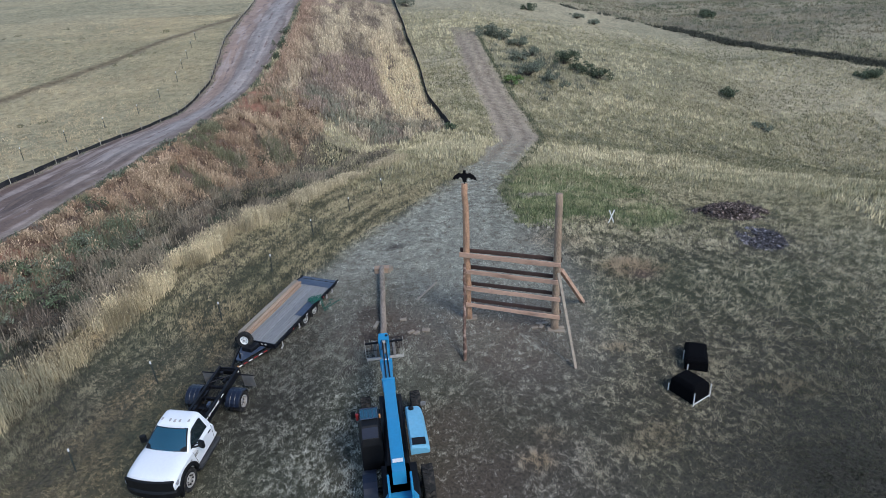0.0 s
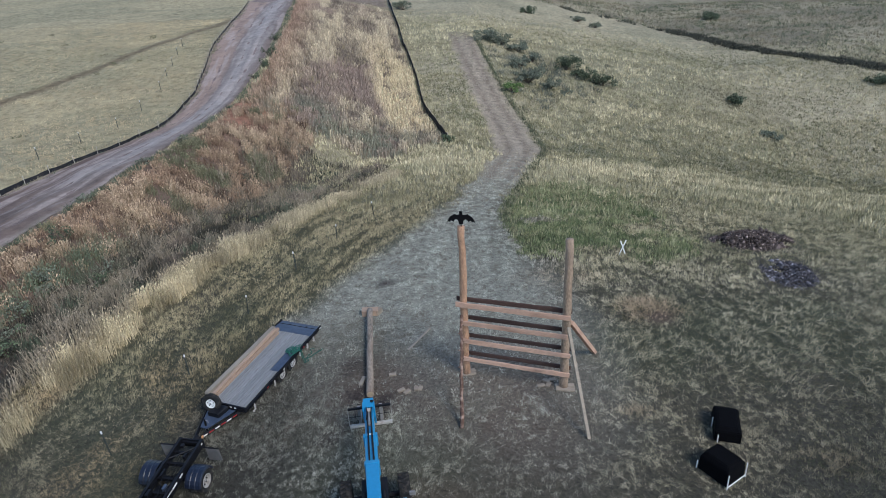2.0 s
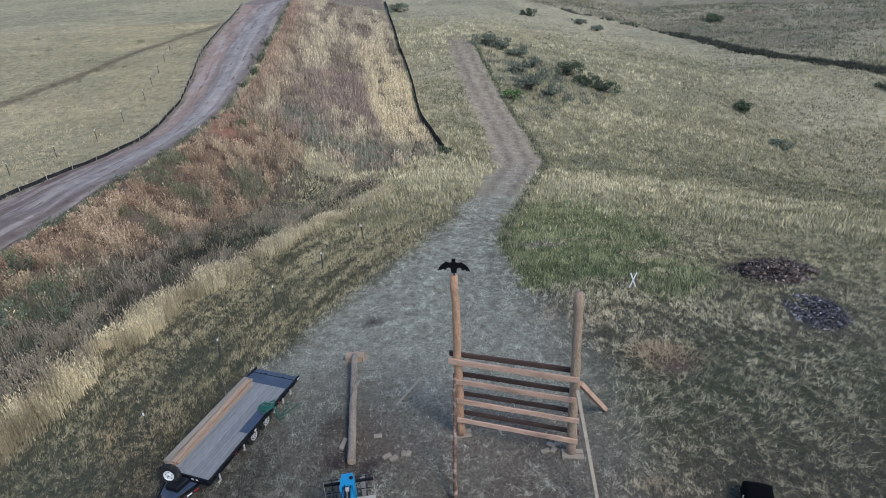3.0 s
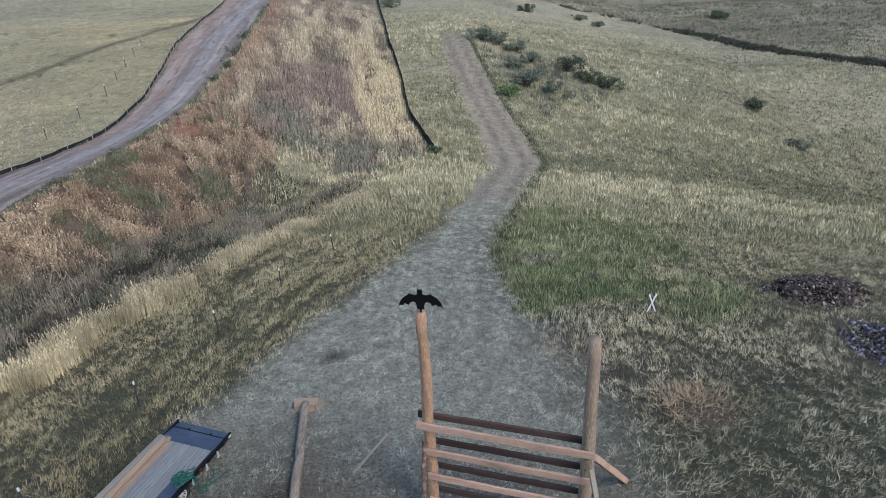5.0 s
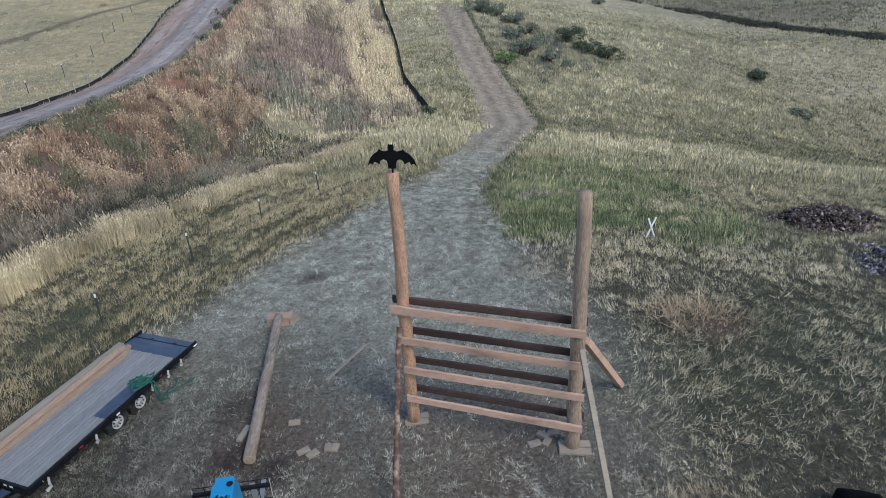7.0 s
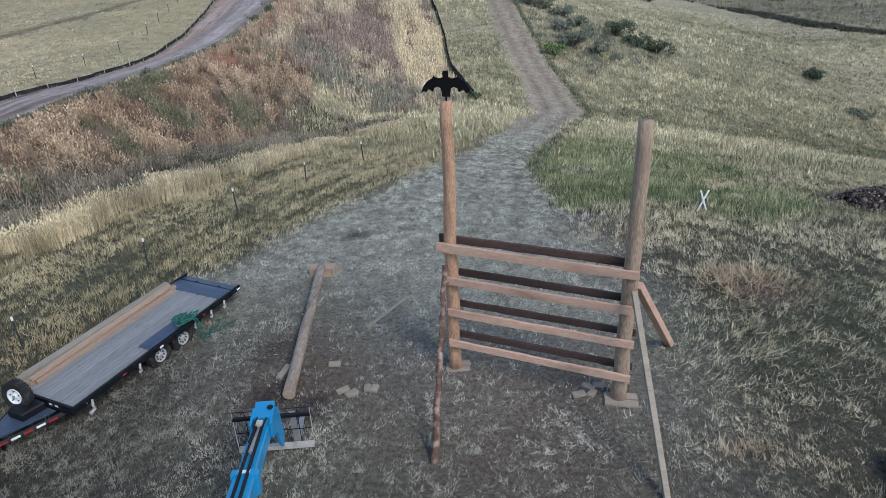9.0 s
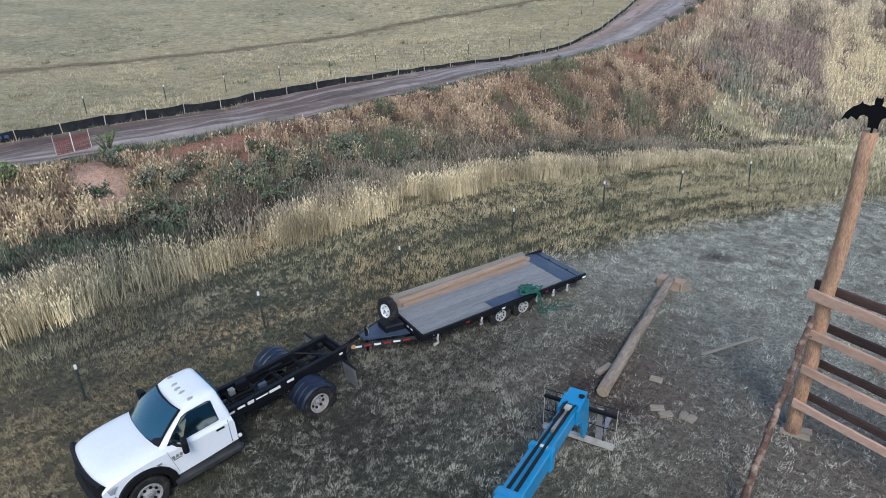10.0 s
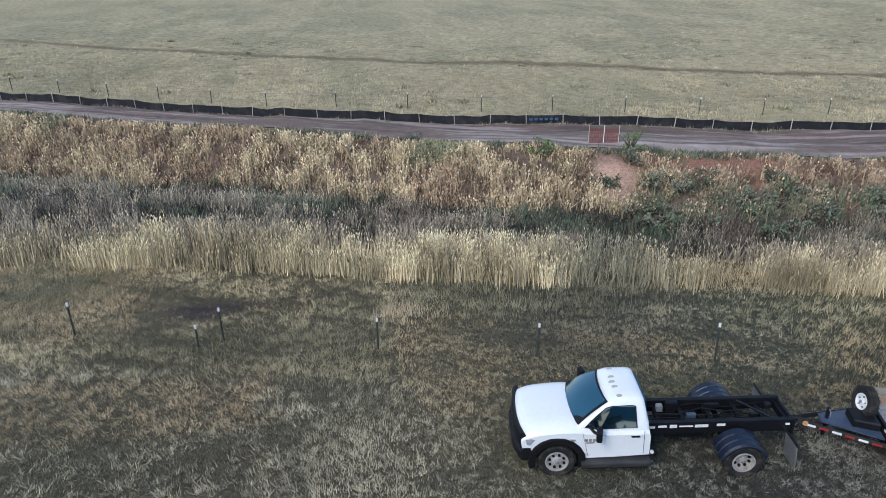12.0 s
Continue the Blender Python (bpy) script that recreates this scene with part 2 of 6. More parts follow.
def prism(outline, y0, y1, bevel=0.0, bm=None):
    """A plate: an outline in x and z, from y0 to y1."""
    own = bmesh.new()
    vs = [own.verts.new((x, y0, z)) for x, z in outline]
    f = own.faces.new(vs)
    r = bmesh.ops.extrude_face_region(own, geom=[f])
    for v in r["geom"]:
        if isinstance(v, bmesh.types.BMVert):
            v.co.y = y1
    bmesh.ops.recalc_face_normals(own, faces=own.faces[:])
    if bevel:
        bmesh.ops.bevel(own, geom=own.edges[:], offset=bevel, segments=2, affect="EDGES")
    return join(bm, own)


def lathe(profile, sides=28, bm=None, ring=False):
    """Rows of (radius, y) turned about the y axis; ring: a hollow ring with no caps."""
    own = bmesh.new()
    rings = [[own.verts.new((r * math.cos(math.tau * k / sides), y, r * math.sin(math.tau * k / sides))) for k in range(sides)] for r, y in profile]
    for a, b in zip(rings, rings[1:] + rings[:1] if ring else rings[1:]):
        for k in range(sides):
            own.faces.new((a[k], a[(k + 1) % sides], b[(k + 1) % sides], b[k]))
    if not ring:
        own.faces.new(rings[0])
        own.faces.new(rings[-1])
    bmesh.ops.recalc_face_normals(own, faces=own.faces[:])
    return join(bm, own)


def loft(sections, closed=True):
    """Rings of equal count joined in turn, capped at both ends."""
    own = bmesh.new()
    rings = [[own.verts.new(p) for p in s] for s in sections]
    for a, b in zip(rings, rings[1:]):
        for k in range(len(a)):
            own.faces.new((a[k], a[(k + 1) % len(a)], b[(k + 1) % len(a)], b[k]))
    own.faces.new(rings[0])
    own.faces.new(rings[-1])
    bmesh.ops.recalc_face_normals(own, faces=own.faces[:])
    return own


def tyre_profile(r, w, rim):
    h = w / 2
    return [(rim, -h * 0.8), (r * 0.93, -h), (r * 0.985, -h * 0.85), (r, -h * 0.55), (r, h * 0.55), (r * 0.985, h * 0.85), (r * 0.93, h), (rim, h * 0.8)]


def lugged(r, w, rim, count, depth, bm=None):
    """A tyre with tread blocks."""
    bm = lathe(tyre_profile(r, w, rim), 36, bm, True)
    for k in range(count):
        for side in (-1, 1):
            own = box(-0.5, 0.5, 0, 1, -0.5, 0.5)
            moved(own, Matrix.Rotation(math.tau * (k + 0.25 * side) / count, 4, "Y") @ Matrix.Translation((0, 0, r + depth * 0.3)) @ Matrix.Rotation(0.5 * side, 4, "Z") @ Matrix.Diagonal((r * 2.2 / count, side * w * 0.5, depth, 1)))
            bm = join(bm, own)
    return bm


def wheel(parent, at, r, w, rim_r, side, rim_mat, holes=5, lugs=0, tread=28, name="wheel", hole=0.17, deep=0.0):
    """side: +1 when the outer face looks to +y."""
    hub = new(name)
    hub.empty_display_size = 0.1
    hub.parent = parent
    hub.matrix_basis = Matrix.Translation(at)
    part("tyre", lugged(r, w, rim_r, tread, r * 0.03 if not lugs else lugs), M_TYRE, hub, smooth=False)
    f = side * w / 2
    bm = lathe([(0.01, -f * 0.3), (rim_r * 0.98, -f * 0.3), (rim_r * 1.02, f * 0.9), (rim_r * 1.02, f * 1.02), (rim_r * 0.92, f * 1.0), (rim_r * 0.86, f * (0.7 - deep)), (rim_r * 0.5, f * (0.55 - deep)), (rim_r * 0.32, f * (0.75 - deep)), (rim_r * 0.3, f * (1.0 - deep * 0.8)), (0.01, f * (1.02 - deep * 0.8))], 28)
    part("rim", bm, rim_mat, hub, smooth=False)
    if holes:
        for k in range(holes):
            a = math.tau * k / holes + 0.3
            own = lathe([(rim_r * hole, -0.02), (rim_r * hole, 0.02)], 10)
            part("hand_hole", moved(own, Matrix.Translation((math.cos(a) * rim_r * 0.66, f * (0.63 - deep) + 0.012 * side, math.sin(a) * rim_r * 0.66))), M_BLACK, hub)
        own = lathe([(rim_r * 0.2, f * (0.9 - deep)), (rim_r * 0.2, f * (1.15 - deep * 0.7)), (rim_r * 0.12, f * (1.25 - deep * 0.7))], 14)
        part("hub_cap", own, M_STEEL, hub)
    return hub


# ---- the lie of the land ----


def sm(v, a, b):
    u = np.clip((v - a) / (b - a), 0, 1)
    return u * u * (3 - 2 * u)


GRID = np.random.RandomState(5).rand(256, 256)


def vnoise(x, y, size):
    u, v = np.asarray(x, float) / size + 91.3, np.asarray(y, float) / size + 47.7
    i, j = np.floor(u).astype(int), np.floor(v).astype(int)
    a, b = u - i, v - j
    a, b = a * a * (3 - 2 * a), b * b * (3 - 2 * b)
    g = lambda p, q: GRID[p % 256, q % 256]
    return (g(i, j) * (1 - a) + g(i + 1, j) * a) * (1 - b) + (g(i, j + 1) * (1 - a) + g(i + 1, j + 1) * a) * b


def fnoise(x, y, size, octaves=4):
    out, amp, tot = 0, 1.0, 0
    for k in range(octaves):
        out, tot = out + amp * vnoise(x, y, size / 2**k), tot + amp
        amp *= 0.55
    return out / tot


# bank crest: the road's near edge, as x over y
CREST_Y = [-60, -39, -20, -10, -4, 4, 10, 20, 30, 44, 57, 80, 112]
CREST_X = [-50, -45.6, -39.3, -34.9, -32.4, -30, -28.8, -27.4, -25.9, -24.7, -25.5, -28.6, -34.5]
def land(x, y):
    x, y = np.asarray(x, float), np.asarray(y, float)
    base = -5.2 * sm(y, 4, 52) + 4.5 * sm(y, 58, 100) - 0.2 * np.clip(x, 0, 45) * sm(y, 12, 60)
    base = base - 0.03 * np.clip(x - 6, 0, 30) * (1 - sm(y, 12, 60))
    crest = np.interp(y, CREST_Y, CREST_X)
    d = x - crest                       # metres on the near side of the bank's crest
    base = base - 0.5 * sm(-x, 3, 8.5) * sm(-y, -4, 14)
    road = 1.2 + 2.4 * sm(y, 38, 80) - 1.0 * sm(-d, 1, 9)
    foot = np.interp(y, [-60, 0, 20, 32, 45, 60], [5.5, 5.5, 6.5, 9, 17, 20])
    bank = 1 - sm(d, 0, foot)
    ditch = -0.7 * sm(d, 2, foot) * (1 - sm(d, foot + 1, foot + 7)) * (1 - sm(y, 35, 50))
    return (base + ditch) * (1 - bank) + road * bank


def rough_land(x, y):
    """The land with its small bumps; level under the vehicles and posts."""
    far = sm(np.hypot(np.asarray(x) + 3, np.asarray(y) + 2), 12, 30)
    bumps = (fnoise(x, y, 3.0, 3) - 0.5) * (0.06 + 0.25 * far) + (fnoise(x, y, 17.0, 2) - 0.5) * 0.7 * far
    return land(x, y) + bumps


def along(points):
    p = np.array(points, float)
    return lambda y: np.interp(y, p[:, 1], p[:, 0])


TRACK_L = along([(-17, -30), (-13.5, -12), (-11.5, -3), (-8.7, 5.2), (-5.5, 12), (-2.2, 20.2), (1.0, 34.2), (2.7, 45.3), (1.4, 59), (-1.9, 77.8), (-3.7, 92), (-5.3, 96)])
TRACK_R = along([(6, -30), (5.6, -6), (5.4, 0), (4.8, 5), (3.6, 11), (2.3, 16.5), (2.2, 21.7), (5.0, 35.5), (7.7, 48), (6.6, 58), (4.0, 69.8), (1.6, 82.9), (0.2, 91.3), (-1.3, 96)])
STRAW_F = along([(-24.1, -29), (-22.8, -22), (-21.4, -15.7), (-20.0, -9.8), (-18.5, -3.6), (-17.0, 1.8), (-15.4, 8.3), (-13.5, 14.5), (-11.5, 20.3), (-7.5, 30), (-5, 38)])
STRAW_W = along([(2.9, -30), (2.6, 2), (1.8, 12), (1.6, 24), (1.5, 38)])
CREST = along([(a, b) for a, b in zip(CREST_X, CREST_Y)])
SILT = [(-62, -64), (-54.6, -42.7), (-47.5, -22.3), (-41.7, -1.5), (-38.9, 9), (-35.6, 26), (-30.6, 38.5), (-31.2, 50), (-36.5, 72), (-43, 104), (-47, 123)]
SILT_X = along(SILT)
KNOLL = [(-2.8, 48.8), (-4.3, 54.4), (-6.2, 61.4), (-7.8, 71.4), (-8.6, 76), (-10.2, 84), (-11.4, 89), (-15.8, 116), (-19.4, 138)]
KNOLL_X = along(KNOLL)


def blob(x, y, cx, cy, rx, ry, turn=0.0):
    c, s = math.cos(turn), math.sin(turn)
    u, v = (x - cx) * c + (y - cy) * s, -(x - cx) * s + (y - cy) * c
    return np.exp(-((u / rx) ** 2 + (v / ry) ** 2) ** 1.5)


def mixc(base, colour, w):
    w = np.clip(w, 0, 1)[:, None]
    return base * (1 - w) + np.array(colour) * w


def zones(x, y):
    """How much of each kind of cover there is at a place."""
    x, y = np.asarray(x, float), np.asarray(y, float)
    n1, n2 = fnoise(x, y, 9.0), fnoise(x + 300, y, 2.5)
    d = x - CREST(y)
    z = {}
    edge = (n2 - 0.5) * 2.0
    edge = edge * (1 - 0.5 * sm(y, 8, 22)) + (fnoise(x - 33, y, 0.8, 2) - 0.5) * 1.2
    z["mown"] = sm(x - TRACK_L(y) + edge, -1.1 + 0.6 * sm(y, 12, 30), 1.1 - 0.6 * sm(y, 12, 30)) * (1 - sm(x - TRACK_R(y) + edge, -0.8 - 1.6 * (1 - sm(y, 3, 12)), 0.8 + 2.2 * (1 - sm(y, 3, 12)))) * (1 - sm(y, 88, 98)) * sm(y + edge, -7, 0.5)
    edge = (n2 - 0.5) * 2.0
    z["straw"] = sm(STRAW_F(y) - x + edge * 0.3, -0.2, 0.3) * (1 - sm(STRAW_F(y) - x, STRAW_W(y) - 0.4, STRAW_W(y) + 0.8)) * (1 - sm(y, 30, 38))
    z["bank"] = sm(d, 0.0, 0.8) * (1 - sm(d + edge * 0.8, 3.8 + 2.5 * sm(y, 15, 35), 5.8 + 4 * sm(y, 15, 35))) * (1 - sm(y, 38, 50))
    z["ditch"] = sm(d, 3.8, 5.8) * sm(STRAW_F(y) - x, STRAW_W(y) - 0.5, STRAW_W(y) + 1) * (1 - sm(y, 30, 46))
    z["hill"] = sm(d, 0.5, 2) * (1 - sm(x - KNOLL_X(y), -1.2, -0.2)) * sm(y + (n1 - 0.5) * 14, 40, 52)
    z["road"] = (1 - sm(d, -0.4, 0.4)) * sm(x - SILT_X(y), -0.5, 0.5)
    z["field"] = 1 - sm(x - SILT_X(y), -1, 0)
    z["lush"] = np.clip(np.maximum(blob(x, y, 7.4, 21, 5.6, 9.5, -0.25), 0.9 * blob(x, y, 10.2, 14.5, 4.2, 3.6)) * (2.4 * fnoise(x, y, 3.0) - 0.4), 0, 1)
    z["bare"] = np.clip(np.maximum.reduce([blob(x, y, 1.2, -1.5, 4.6, 3.6), 0.7 * blob(x, y, -3.5, -1, 3, 2.5), 0.8 * blob(x, y, -1.0, -10, 3.5, 4), 1.1 * blob(x, y, 9.5, 4.4, 0.9, 0.6)]) * (0.3 + 1.2 * n2), 0, 1)
    z["pile"] = np.clip(np.maximum(blob(x, y, 17.7, 14.2, 2.3, 1.5, -0.25), blob(x, y, 17.7, 9.1, 1.3, 1.8)) * 3.0 * (2.2 * fnoise(x + 11, y, 1.3, 3) - 0.55), 0, 1)
    z["scorch"] = np.clip(np.maximum.reduce([1.3 * blob(x, y, -3.6, -1.9, 0.55, 0.45), 1.1 * blob(x, y, -4.7, -1.4, 0.7, 0.5), blob(x, y, -5.5, -3.9, 0.5, 0.5), blob(x, y, -5.2, 0.6, 0.6, 0.4), blob(x, y, -4.6, 8.5, 0.6, 0.4), 1.2 * blob(x, y, -19.3, -20.4, 0.75, 1.5)]) * (0.5 + n2), 0, 1)
    rx = x - np.interp(y, [-64, -11, 35, 47, 63, 90], [-98, -71, -58, -56, -49.5, -42])
    z["rut"] = z["field"] * np.exp(-((rx / 1.2) ** 2))
    z["weedy"] = np.clip(np.maximum.reduce([blob(x, y, 14.2, -10.8, 3.4, 2.6), 0.8 * blob(x, y, -21.75, -25.7, 1.6, 1.8), 0.6 * blob(x, y, -18, -8, 3, 4), 1.2 * blob(x, y, 16.0, 15.1, 0.9, 0.7)]) * (0.3 + 1.4 * n2), 0, 1)
    # worn soil, plus shade by truck and trailer painted in as darker ground
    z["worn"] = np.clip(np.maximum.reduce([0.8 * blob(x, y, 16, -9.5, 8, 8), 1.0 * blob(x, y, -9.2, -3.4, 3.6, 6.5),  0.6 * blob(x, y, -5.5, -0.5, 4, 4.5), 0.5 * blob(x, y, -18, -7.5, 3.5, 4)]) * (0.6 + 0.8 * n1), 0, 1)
    z["n1"], z["n2"] = n1, n2
    return z


def cover(x, y):
    """The ground's colour by zone, and the zones."""
    z = zones(x, y)
    n1, n2, n3 = z["n1"], z["n2"], fnoise(np.asarray(x) - 120, np.asarray(y) + 40, 28.0, 3)
    x, y = np.asarray(x, float), np.asarray(y, float)
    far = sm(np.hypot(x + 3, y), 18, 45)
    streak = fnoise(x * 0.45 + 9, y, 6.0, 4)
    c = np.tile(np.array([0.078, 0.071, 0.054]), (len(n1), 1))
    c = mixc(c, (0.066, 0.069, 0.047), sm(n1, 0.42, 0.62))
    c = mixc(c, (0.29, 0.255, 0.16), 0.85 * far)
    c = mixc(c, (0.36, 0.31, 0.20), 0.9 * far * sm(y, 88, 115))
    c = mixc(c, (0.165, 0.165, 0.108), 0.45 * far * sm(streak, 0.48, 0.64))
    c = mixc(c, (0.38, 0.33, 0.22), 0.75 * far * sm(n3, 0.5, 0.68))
    past = sm(y - np.interp(x, [20, 30, 46, 53, 62, 72, 80, 200], [150, 145, 134, 117, 105, 94, 86, 40]), 0, 6) * sm(x, 0, 25)
    c = mixc(c, (0.19, 0.165, 0.115), past * (0.35 + 0.6 * sm(fnoise(x * 0.5, y, 9.0, 4), 0.42, 0.6)))
    c = mixc(c, (0.36, 0.305, 0.185), 0.9 * z["field"])
    c = mixc(c, (0.245, 0.225, 0.14), 0.6 * z["field"] * sm(streak, 0.45, 0.62))
    c = c * (1 + far * 0.25 * (fnoise(x + 5, y, 1.9, 2) - 0.5))[:, None]
    c = mixc(c, (0.27, 0.215, 0.13), 0.8 * z["hill"])
    c = mixc(c, (0.20, 0.155, 0.12), z["hill"] * sm(n1, 0.48, 0.62))
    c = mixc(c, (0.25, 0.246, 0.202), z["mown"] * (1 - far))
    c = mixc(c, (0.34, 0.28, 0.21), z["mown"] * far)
    mid = (TRACK_L(y) + TRACK_R(y)) / 2
    c = mixc(c, (0.19, 0.15, 0.115), 0.75 * z["mown"] * sm(y, 25, 34) * np.exp(-(((np.abs(x - mid) - 1.0) / 0.4) ** 2)))
    c = mixc(c, (0.10, 0.108, 0.062), 0.8 * z["lush"])
    # this dark soil colour also carries the painted shade beside the vehicles
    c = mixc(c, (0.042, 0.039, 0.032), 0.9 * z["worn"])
    c = mixc(c, (0.105, 0.088, 0.056), 0.8 * sm(-x, 8, 12) * (1 - sm(y, -13, -8)) * (1 - far))
    c = mixc(c, (0.115, 0.082, 0.063), 0.85 * z["bare"])
    c = mixc(c, (0.075, 0.07, 0.055), z["ditch"])
    c = mixc(c, (0.12, 0.10, 0.065), z["straw"])
    c = mixc(c, (0.15, 0.108, 0.082), z["bank"])
    c = mixc(c, (0.30, 0.15, 0.10), np.maximum.reduce([blob(x, y, -22.8, 42, 3.0, 6.5), 1.0 * blob(x - CREST(y), y, 1.6, 3.2, 1.5, 4.5)]) * (0.4 + n2))
    c = mixc(c, (0.47, 0.30, 0.22), 1.2 * blob(x, y, -29.4, -2.4, 1.5, 1.05))
    c = mixc(c, (0.23, 0.175, 0.155), z["road"])
    c = mixc(c, (0.085, 0.074, 0.07), z["pile"])
    c = mixc(c, (0.05, 0.039, 0.035), z["scorch"])
    c = mixc(c, (0.17, 0.13, 0.078), z["rut"])
    return c, z

# ---- ground, road ----


def set_tint(me, colours):
    at = me.attributes.new("tint", "FLOAT_COLOR", "POINT")
    rgba = np.ones((len(me.vertices), 4), np.float32)
    rgba[:, :3] = colours
    at.data.foreach_set("color", rgba.ravel())


def sheet(name, xs, ys, height, colours, material):
    """A grid of quads over two rows of coordinates."""
    gx, gy = np.meshgrid(xs, ys)
    gx, gy = gx.ravel(), gy.ravel()
    co = np.stack([gx, gy, height(gx, gy)], 1).astype(np.float32)
    nx, ny = len(xs), len(ys)
    i = (np.arange(ny - 1)[:, None] * nx + np.arange(nx - 1)).ravel()
    return raw_mesh(name, co, np.stack([i, i + 1, i + nx + 1, i + nx], 1), colours(gx, gy), material)


def raw_mesh(name, co, faces, colours, material, smooth=True):
    me = bpy.data.meshes.new(name)
    k = faces.shape[1]
    me.vertices.add(len(co))
    me.vertices.foreach_set("co", np.asarray(co, np.float32).ravel())
    me.loops.add(faces.size)
    me.loops.foreach_set("vertex_index", faces.astype(np.int32).ravel())
    me.polygons.add(len(faces))
    me.polygons.foreach_set("loop_start", np.arange(len(faces), dtype=np.int32) * k)
    me.update(calc_edges=True)
    if smooth:
        me.polygons.foreach_set("use_smooth", np.ones(len(faces), bool))
    set_tint(me, colours)
    me.materials.append(material)
    me.validate()
    return new(name, me)


def spread(a, b, step, reach, grow=1.18):
    core = list(np.arange(a, b + step / 2, step))
    lo, hi, s = [a], [b], step
    while lo[-1] > -reach:
        s *= grow
        lo.append(lo[-1] - s)
        hi.append(hi[-1] + s)
    return np.array(lo[:0:-1] + core + hi[1:])


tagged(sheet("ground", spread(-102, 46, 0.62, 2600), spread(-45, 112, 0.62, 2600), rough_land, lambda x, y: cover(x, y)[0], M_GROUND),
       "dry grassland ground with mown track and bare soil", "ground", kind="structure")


def road_tint(x, y):
    """Across the road: brown fence-side shoulder, grey-mauve lane with pale tyre lines, dusty near edge."""
    s = (x - SILT_X(y)) / np.maximum(CREST(y) - SILT_X(y), 1)
    n = fnoise(s * 9.0, y * 0.1 + 5, 0.8, 4)
    far = sm(y, 14, 34)
    c = np.tile(np.array([0.17, 0.122, 0.10]), (len(x), 1))
    c = mixc(c, (0.31, 0.272, 0.25), far * np.exp(-(((s - 0.66) / 0.24) ** 2)))
    c = mixc(c, (0.155, 0.108, 0.088), 0.85 * (1 - sm(s + 0.3 * (n - 0.5), 0.25, 0.42)) * (1 - 0.7 * sm(y, 28, 42)))
    c = mixc(c, (0.37, 0.265, 0.21), 0.85 * sm(y, 28, 42) * (1 - sm(s, 0.3, 0.5)))
    for at, w in ((0.46, 0.03), (0.60, 0.035), (0.74, 0.03), (0.86, 0.025)):
        line = np.exp(-(((s - at - 0.05 * (fnoise(y * 0 + at * 90, y, 9.0) - 0.5)) / w) ** 2))
        c = mixc(c, (0.37, 0.325, 0.29), 0.6 * line * sm(fnoise(s * 3 + 40, y, 5.0, 3), 0.42, 0.6))
    c = mixc(c, (0.42, 0.35, 0.31), 0.55 * sm(n, 0.55, 0.68))
    c = mixc(c, (0.10, 0.078, 0.07), 0.7 * (1 - sm(n, 0.3, 0.43)) * (1 - 0.7 * far))
    return mixc(c, (0.33, 0.29, 0.24), 0.5 * sm(s, 0.9, 1.0) * (1 - far))


def road_ribbon():
    ys = np.arange(-64, 122, 0.6)
    us = np.linspace(0, 1, 60)
    gy = np.repeat(ys, len(us))
    gu = np.tile(us, len(ys))
    x0, x1 = SILT_X(gy) + 0.5, CREST(gy) - 0.15
    gx = x0 + (x1 - x0) * gu + (fnoise(gy * 0 + 3, gy, 4.0) - 0.5) * 0.8 * (gu - 0.5)
    ruts = sum(-0.05 * np.exp(-(((gu - c) * 9 / 0.35) ** 2)) for c in (0.22, 0.4, 0.58, 0.78))
    gz = rough_land(gx, gy) + 0.05 + ruts + (fnoise(gx, gy, 1.5, 2) - 0.5) * 0.05
    n = len(us)
    i = (np.arange(len(ys) - 1)[:, None] * n + np.arange(n - 1)).ravel()
    raw = raw_mesh("road", np.stack([gx, gy, gz], 1), np.stack([i, i + 1, i + n + 1, i + n], 1), road_tint(gx, gy), M_ROAD)
    return tagged(raw, "rutted pinkish-grey dirt road curving along the bank", "road", kind="structure")


road_ribbon()

# ---- grass, straw and weeds ----
RNG = np.random.RandomState(11)


def scatter(x0, x1, y0, y1, per_m2):
    n = int((x1 - x0) * (y1 - y0) * per_m2)
    return RNG.uniform(x0, x1, n), RNG.uniform(y0, y1, n)


def keep(mask, *arrays):
    return [a[mask] for a in arrays]


